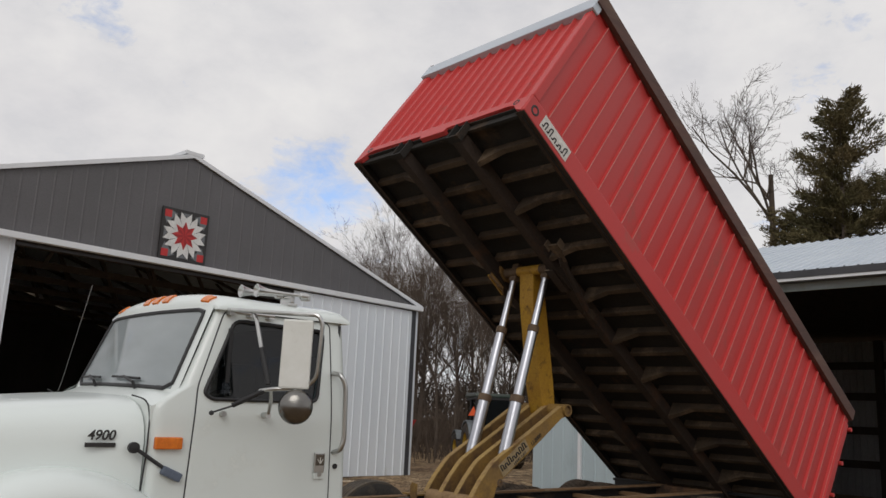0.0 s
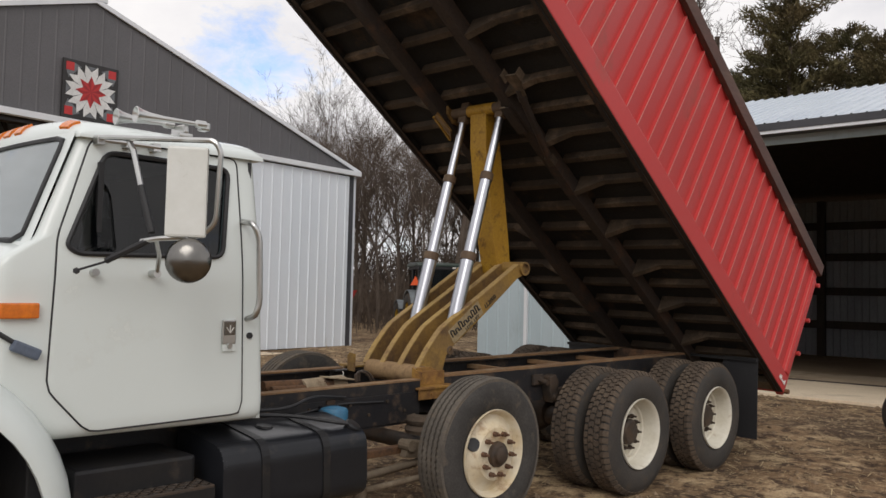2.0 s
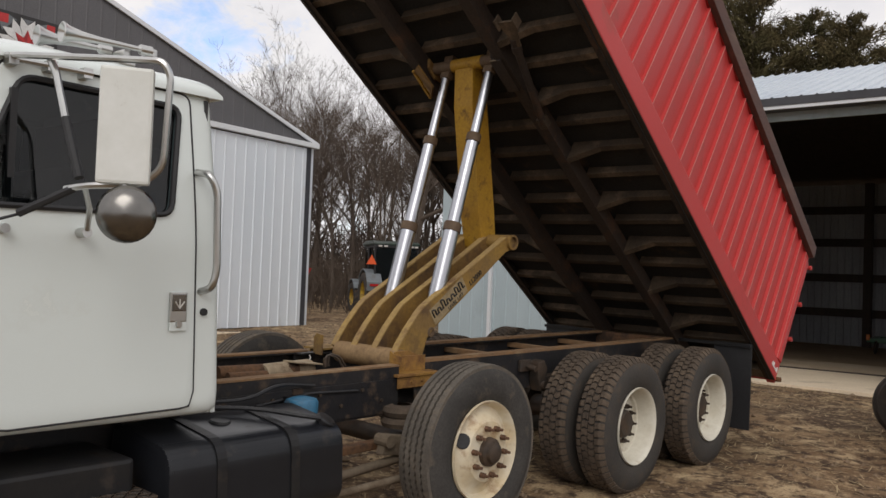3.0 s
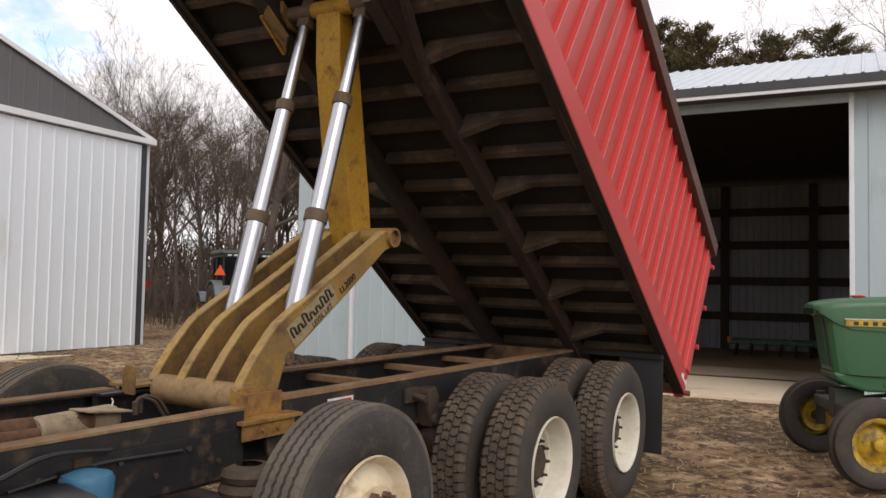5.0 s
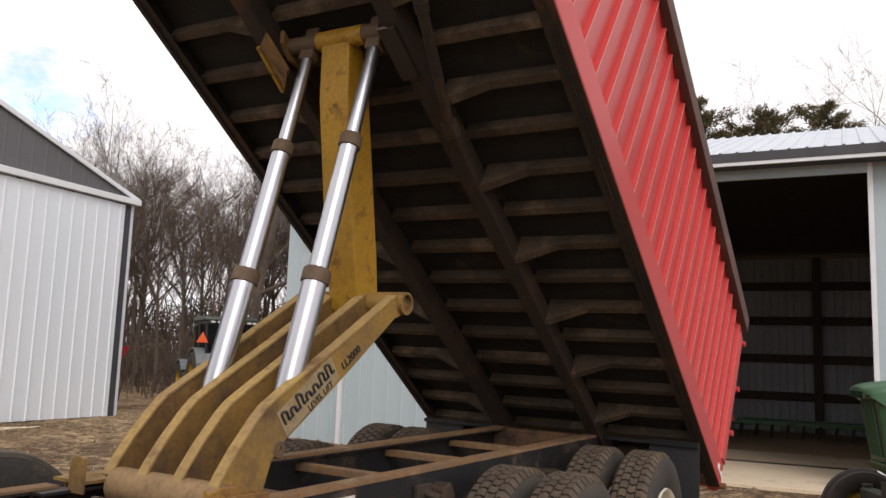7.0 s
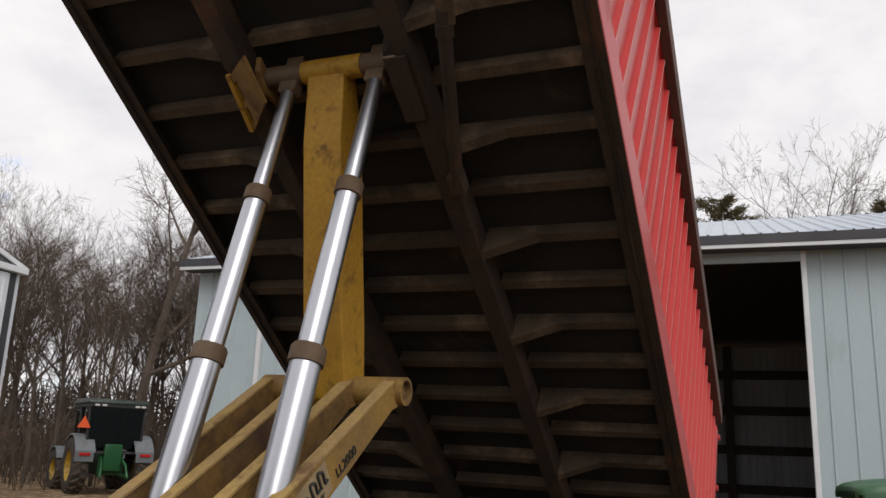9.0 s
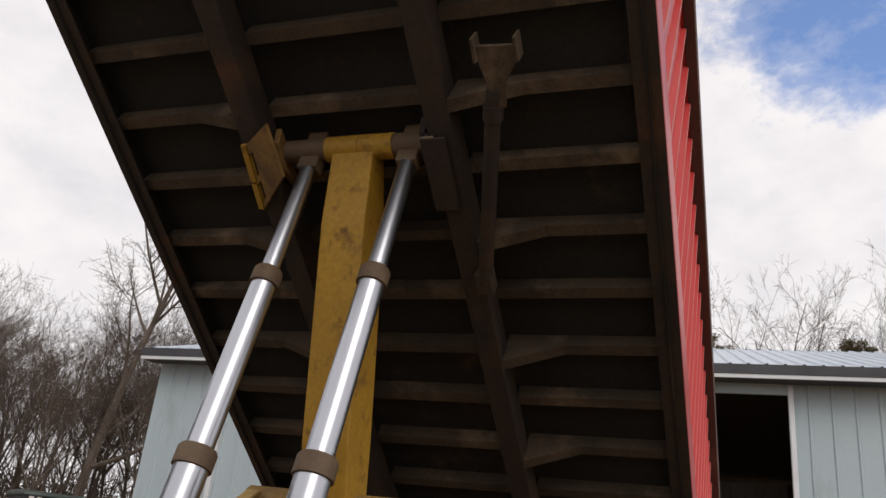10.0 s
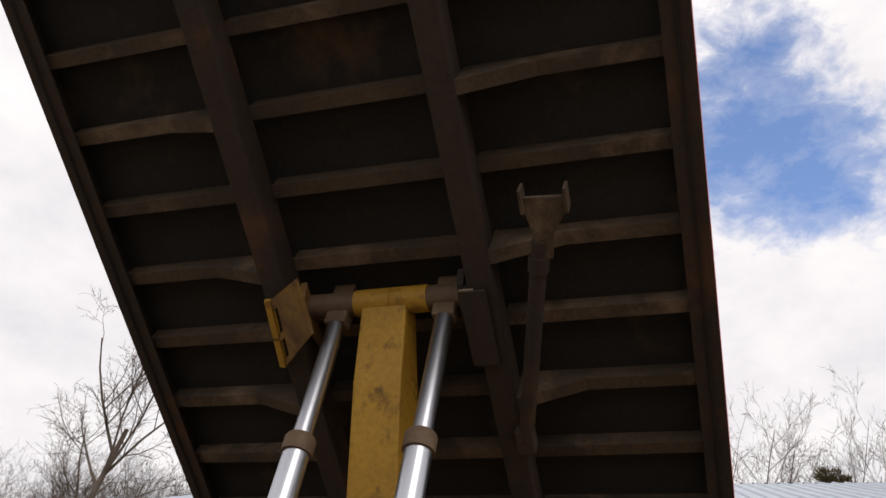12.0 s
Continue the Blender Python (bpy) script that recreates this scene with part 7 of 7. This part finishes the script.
old_tractor = thing("tractor", "old faded green row-crop tractor with yellow wheels", "tractor", "tractors")
OT = Matrix.Translation((5.34, -2.47, height(5.35, -2.50) + 0.02)) @ Matrix.Rotation(math.atan2(0.927, -0.375), 4, "Z")


def ot(name, bm, mat, label="", smooth=False, parent=None, back=0.09):
    bm.transform(OT @ Matrix.Translation((-back, 0, 0)))
    return part(name, bm, mat, parent or old_tractor, label, smooth)


F_TYRE, F_RIM = ribbed_tyre(0.37, 0.205, 0.20), disc_rim(0.205, 0.20, -0.03)
R_TYRE, R_RIM = ag_tyre(0.80, 0.42, 0.42, 22, 0.04), disc_rim(0.42, 0.42, -0.02)
for y in (-0.81, 0.81):
    ag_wheel(old_tractor, OT, 0.0, y, 0.37, F_TYRE, F_RIM, radians(6))
    ag_wheel(old_tractor, OT, -2.35, y * 1.05, 0.80, R_TYRE, R_RIM)
# hood: rounded top that overhangs the grille
bm = bmesh.new()
secs = []
for x, zt, hw, zb in ((0.385, 1.475, 0.16, 1.445), (0.37, 1.488, 0.20, 1.425), (0.33, 1.503, 0.225, 1.395), (0.22, 1.525, 0.245, 1.32), (0.08, 1.542, 0.253, 1.262), (-0.2, 1.555, 0.258, 1.25), (-0.9, 1.58, 0.262, 1.25), (-1.6, 1.59, 0.265, 1.25)):
    secs.append([(x, -hw, zb), (x, -hw * 1.0, zt - 0.085), (x, -hw * 0.97, zt - 0.05), (x, -hw * 0.88, zt - 0.022), (x, -hw * 0.55, zt - 0.003), (x, 0, zt), (x, hw * 0.55, zt - 0.003), (x, hw * 0.88, zt - 0.022), (x, hw * 0.97, zt - 0.05), (x, hw, zt - 0.085), (x, hw, zb)])
loft(bm, secs)
ot("hood", bm, M_GREEN, "faded green rounded hood", True)
bm = bmesh.new()
secs = []
for x, hw, zb in ((0.300, 0.150, 0.89), (0.290, 0.190, 0.885), (0.255, 0.218, 0.88), (0.16, 0.236, 0.87), (0.0, 0.244, 0.862), (-0.45, 0.246, 0.855)):
    top = 1.30 if x < 0.1 else 1.36 if x < 0.2 else 1.42
    lean = 0.075 if x > 0.2 else 0.05 if x > 0.1 else 0.0
    secs.append([(x - lean, -hw, zb), (x, -hw, top), (x, hw, top), (x - lean, hw, zb)])
loft(bm, secs)
bmesh.ops.bevel(bm, geom=[e for e in bm.edges if len(e.link_faces) == 2 and e.calc_face_angle(0) > 0.9], offset=0.012, segments=2, affect="EDGES")
ot("side_screen", bm, M_GREEN, "green engine side panel")
bm = bmesh.new()
prism(bm, [(0.238, 0.93), (0.302, 1.37), (0.290, 1.37), (0.226, 0.93)], "y", -0.135, 0.135)
grille = ot("grille", bm, M_SEAM, "dark grille")
for k in range(7):
    y = -0.12 + 0.04 * k
    bm = bmesh.new()
    prism(bm, [(0.246, 0.93), (0.310, 1.37), (0.300, 1.37), (0.236, 0.93)], "y", y - 0.006, y + 0.006)
    ot("grille_bar", bm, M_GREEN, parent=grille)
bm = bmesh.new()
turned(bm, [(0.040, 0.0), (0.062, 0.004), (0.066, 0.014), (0.050, 0.022), (0.0, 0.024)], 20, Matrix.Translation((-0.04, 0, 1.546)))
ot("filler_cap", bm, M_REDSIGN, "faded red filler cap", True)
for s in (-1, 1):
    stripe = ot("stripe", boxed(-1.5, 0.145, s * 0.2595 - 0.003, s * 0.2595 + 0.003, 1.292, 1.350, bevel=0.002), M_YELWHEEL, "yellow hood stripe")
    bm = bmesh.new()
    for k in range(9):
        x = 0.055 - 0.078 * k - (0.08 if k > 3 else 0.0)
        box(bm, x - 0.020, x + 0.020, s * 0.2635 - 0.002, s * 0.2635 + 0.002, 1.303, 1.334)
    ot("stripe_bars", bm, M_INK, parent=stripe)
    ot("stripe_edge", boxed(-1.5, 0.150, s * 0.2600 - 0.003, s * 0.2600 + 0.003, 1.352, 1.360), M_PAPER, parent=stripe)
    ot("panel_seam", boxed(-0.215, -0.207, s * 0.2465 - 0.002, s * 0.2465 + 0.002, 0.87, 1.26), M_SEAM)
    bm = bmesh.new()
    prism(bm, [(0.09, 0.50), (0.09, 0.60), (-0.05, 0.60), (-0.05, 0.50)], "y", min(s * 0.08, s * 0.60), max(s * 0.08, s * 0.60), bevel=0.015)
    rod(bm, (0.025, s * 0.60, 0.31), (0.025, s * 0.60, 0.63), 0.042, n=14)
    rod(bm, (0.02, s * 0.60, 0.37), (0.02, s * 0.79, 0.37), 0.045, n=14)
    ot("axle_arm", bm, M_GREASE, "greasy dark green front axle arm", back=0.0)
    bm = bmesh.new()
    pipe(bm, [(-0.20, s * 0.10, 0.60), (-0.16, s * 0.62, 0.50)], 0.018, 8)
    turned(bm, [(0.0, -0.03), (0.03, -0.02), (0.03, 0.02), (0.0, 0.03)], 10, Matrix.Translation((-0.16, s * 0.62, 0.50)))
    ot("tie_rod", bm, M_HUB, "", True, back=0.0)
bm = bmesh.new()
prism(bm, [(0.235, 0.885), (-0.50, 0.862), (-0.50, 0.715), (-0.05, 0.715), (0.10, 0.76), (0.215, 0.82)], "y", -0.215, 0.215, bevel=0.025)
for x in (-0.36, -0.20):
    rod(bm, (x, -0.225, 0.79), (x, 0.225, 0.79), 0.022, n=8)
ot("front_frame", bm, M_GREEN, "green cast front frame with bolt heads")
bm = bmesh.new()
box(bm, -0.16, 0.10, -0.09, 0.09, 0.46, 0.73, bevel=0.02)
pipe(bm, bend([(-0.45, -0.16, 0.66), (-0.2, -0.20, 0.62), (0.0, -0.26, 0.64)], 4, 0.06), 0.02, 8)
ot("axle_pedestal", bm, M_GREASE, "greasy axle pivot", back=0.0)
bm = bmesh.new()
box(bm, -1.9, -0.46, -0.22, 0.22, 0.58, 1.26, bevel=0.04)
box(bm, -2.7, -1.9, -0.30, 0.30, 0.55, 1.10, bevel=0.05)
ot("engine_and_gearbox", bm, M_GREEN, "greasy green engine block and gearbox")
bm = bmesh.new()
rod(bm, (-2.35, -0.85, 0.80), (-2.35, 0.85, 0.80), 0.09, n=14)
ot("axle", bm, M_HUB, smooth=True)
bm = bmesh.new()
rod(bm, (-0.85, 0, 1.56), (-0.85, 0, 2.25), 0.032, n=12)
ot("exhaust", bm, M_RUSTY, "rusty upright exhaust", True)
bm = bmesh.new()
box(bm, -2.45, -2.05, -0.24, 0.24, 1.28, 1.36, bevel=0.03)
box(bm, -2.52, -2.44, -0.24, 0.24, 1.36, 1.72, bevel=0.03)
ot("seat", bm, M_YELWHEEL, "worn yellow seat")
bm = bmesh.new()
turned(bm, [(0.20, -0.012), (0.215, 0.0), (0.20, 0.012), (0.188, 0.0)], 24, Matrix.Translation((-1.72, 0, 1.92)) @ Matrix.Rotation(radians(-35), 4, "Y"), closed=True)
rod(bm, (-1.5, 0, 1.70), (-1.72, 0, 1.92), 0.02)
ot("steering_wheel", bm, M_SEAM)
for s in (-1, 1):
    bm = bmesh.new()
    secs = []
    for k in range(9):
        a = radians(20 + 130 * k / 8)
        secs.append([(-2.35 + rr * math.cos(a), s * yy, 0.80 + rr * math.sin(a)) for rr, yy in ((0.88, 0.40), (0.88, 0.98), (0.90, 0.98), (0.90, 0.40))])
    loft(bm, secs)
    ot("fender", bm, M_GREEN, "green rear fender")

# ---------------------------------------------------------------- the cab tractor by the wood, seen from behind
cab_tractor = thing("tractor", "large modern green tractor with a glass cab, seen from behind", "tractor", "tractors")
CT = Matrix.Translation((18.69, 18.3, height(18.69, 18.3) - 0.02)) @ Matrix.Rotation(radians(58), 4, "Z") @ Matrix.Scale(0.90, 4)


def ct(name, bm, mat, label="", smooth=False, parent=None):
    bm.transform(CT)
    return part(name, bm, mat, parent or cab_tractor, label, smooth)


B_TYRE, B_RIM = ag_tyre(0.95, 0.52, 0.56, 20, 0.05), disc_rim(0.52, 0.56, -0.04)
S_TYRE, S_RIM = ag_tyre(0.72, 0.38, 0.45, 18, 0.045), disc_rim(0.38, 0.45, -0.04)
for y in (-1.05, 1.05):
    ag_wheel(cab_tractor, CT, 0.0, y, 0.95, B_TYRE, B_RIM)
    ag_wheel(cab_tractor, CT, 2.75, y, 0.72, S_TYRE, S_RIM, radians(4))
bm = bmesh.new()
box(bm, -0.45, 1.6, -0.42, 0.42, 0.65, 1.45, bevel=0.06)
ct("chassis", bm, M_GREENNEW, "dark green rear housing")
bm = bmesh.new()
secs = [[(x, -hw, 1.05), (x, -hw, zt - 0.2), (x, -hw * 0.7, zt), (x, hw * 0.7, zt), (x, hw, zt - 0.2), (x, hw, 1.05)] for x, hw, zt in ((1.5, 0.5, 2.05), (2.6, 0.48, 1.98), (3.4, 0.42, 1.82), (3.6, 0.34, 1.6))]
loft(bm, secs)
ct("hood", bm, M_GREENNEW, "green sloping hood", True)
roof_line = [(-0.78, 3.06), (-0.76, 3.15), (-0.3, 3.24), (1.2, 3.26), (1.75, 3.17), (1.8, 3.08), (1.7, 3.04)]
bm = bmesh.new()
prism(bm, roof_line, "y", -1.0, 1.0, bevel=0.035)
roof = ct("cab_roof", bm, M_DARKGREEN, "dark green cab roof", True)
ct("roof_band", boxed(-0.74, 1.66, -0.95, 0.95, 2.93, 3.065, bevel=0.03), M_SEAM, "black band under the cab roof", parent=roof)
for y in (-0.82, -0.62, 0.50, 0.74):
    ct("work_light", boxed(-0.785, -0.735, y - 0.075, y + 0.075, 2.97, 3.04, bevel=0.01), M_PAPER, "white work light", parent=roof)
for x, y in ((-0.62, -0.90), (-0.62, 0.90), (1.55, -0.80), (1.55, 0.80), (0.55, -0.93), (0.55, 0.93)):
    bm = bmesh.new()
    rod(bm, (x, y, 1.35), (x, y * 1.03, 2.95), 0.045, n=8)
    ct("cab_post", bm, M_SEAM)
for x0, x1, y0, y1 in ((-0.64, -0.625, -0.87, 0.87), (1.54, 1.555, -0.78, 0.78)):
    o = ct("cab_pane", boxed(x0, x1, y0, y1, 1.55, 2.92), M_GLASS, "dark cab glass")
for s in (-1, 1):
    ct("cab_pane", boxed(-0.58, 1.50, s * 0.91 - 0.008, s * 0.91 + 0.008, 1.50, 2.92), M_GLASS)
bm = bmesh.new()
box(bm, 0.1, 0.6, -0.28, 0.28, 1.45, 1.62, bevel=0.04)
box(bm, 0.0, 0.14, -0.28, 0.28, 1.6, 2.3, bevel=0.04)
ct("seat", bm, M_CABIN)
ct("cab_floor", boxed(-0.6, 1.5, -0.8, 0.8, 1.38, 1.46), M_CABIN)
for s in (-1, 1):
    bm = bmesh.new()
    secs = []
    for k in range(8):
        a = radians(35 + 120 * k / 7)
        secs.append([(rr * math.cos(a) * 1.05, s * yy, 0.95 + rr * math.sin(a)) for rr, yy in ((1.03, 0.66), (1.03, 1.30), (1.08, 1.30), (1.08, 0.66))])
    loft(bm, secs)
    f = ct("fender", bm, M_GREYFENDER, "grey rear fender with a red lamp")
    bm = bmesh.new()
    secs = []
    for k in range(8):
        a = radians(30 + 120 * k / 7)
        secs.append([(2.75 + rr * math.cos(a), s * yy, 0.72 + rr * math.sin(a)) for rr, yy in ((0.80, 0.82), (0.80, 1.28), (0.84, 1.28), (0.84, 0.82))])
    loft(bm, secs)
    ct("front_fender", bm, M_GREYFENDER, "grey front fender")
    ct("tail_lamp", boxed(-1.06, -0.99, s * 1.0 - 0.18, s * 1.0 + 0.18, 1.30, 1.40, bevel=0.01), M_REDLENS, "red tail lamp", parent=f)
    ct("fender_panel", boxed(-1.02, -0.95, s * 1.0 - 0.30, s * 1.0 + 0.30, 1.10, 1.48, bevel=0.02), M_GREYFENDER, parent=f)
bm = bmesh.new()
prism(bm, [(0.86, 2.22), (1.30, 2.22), (1.08, 2.62)], "x", -0.73, -0.71)
ct("warning_triangle", bm, M_ORANGE, "orange slow-vehicle triangle")
bm = bmesh.new()
pipe(bm, [(-0.70, 1.08, 2.45), (-0.66, 0.95, 2.40), (-0.62, 0.90, 2.40)], 0.02, 6)
ct("triangle_bracket", bm, M_SEAM)
bm = bmesh.new()
for y in (-0.45, 0.45):
    pipe(bm, [(-0.4, y * 0.7, 1.3), (-0.9, y * 0.9, 1.0), (-1.1, y, 0.6)], 0.05, 8)
    pipe(bm, [(-0.4, y * 0.8, 0.7), (-1.1, y, 0.6)], 0.05, 8)
box(bm, -0.7, -0.45, -0.3, 0.3, 0.8, 1.7, bevel=0.05)
ct("hitch", bm, M_GREENNEW, "green three-point hitch", True)

# ---------------------------------------------------------------- red wagon behind the barn's corner, and the implement in the shed
wagon = thing("grain_wagon", "weathered red steel grain wagon beyond the barn", "wagon")
WG = Matrix.Translation((12.76, 18.35, -0.05)) @ Matrix.Rotation(radians(70), 4, "Z")


def wg(name, bm, mat, label=""):
    bm.transform(WG)
    return part(name, bm, mat, wagon, label)


bm = bmesh.new()
secs = [[(-1.6 - k, -0.6 - k * 0.5, 0.9 + k * 1.6), (1.6 + k, -0.6 - k * 0.5, 0.9 + k * 1.6), (1.6 + k, 0.6 + k * 0.5, 0.9 + k * 1.6), (-1.6 - k, 0.6 + k * 0.5, 0.9 + k * 1.6)] for k in (0.0, 0.5)]
loft(bm, secs)
wg("hopper", bm, M_RED, "red sloping hopper")
wg("chassis", boxed(-1.7, 1.7, -0.4, 0.4, 0.6, 0.8, bevel=0.02), M_RUSTY, "rusty chassis")
for x in (-1.2, 1.2):
    for y in (-0.75, 0.75):
        bm = bmesh.new()
        turned(bm, [(0.0, 0.1), (0.2, 0.1), (0.36, 0.12), (0.4, 0.06), (0.4, -0.06), (0.36, -0.12), (0.2, -0.1), (0.0, -0.1)], 24, Matrix.Translation((x, y, 0.4)) @ Matrix.Rotation(radians(90), 4, "X"))
        wg("wheel", bm, M_TYRE)

mower = thing("disc_mower", "low dark green implement parked in the shed", "implement")


def mw(name, bm, mat, label=""):
    bm.transform(SHED)
    return part(name, bm, mat, mower, label)


bm = bmesh.new()
box(bm, -1.6, 2.9, -9.6, -9.45, 0.30, 0.42, bevel=0.02)
box(bm, -1.6, 2.9, -8.6, -8.45, 0.30, 0.42, bevel=0.02)
for x in (-1.5, 0.0, 1.5, 2.8):
    box(bm, x - 0.06, x + 0.06, -9.6, -8.45, 0.31, 0.41, bevel=0.01)
mw("frame", bm, M_GREENNEW, "dark green steel frame")
for k in range(13):
    bm = bmesh.new()
    x = -1.5 + 0.35 * k
    turned(bm, [(0.0, 0.03), (0.15, 0.02), (0.20, -0.03), (0.20, -0.035), (0.15, 0.012), (0.0, 0.02)], 20, Matrix.Translation((x, -8.52, 0.20)) @ Matrix.Rotation(radians(80), 4, "Y"))
    mw("disc", bm, M_HUB)
mw("reflector", boxed(2.82, 2.90, -8.44, -8.42, 0.36, 0.50), M_AMBER, "amber reflector")
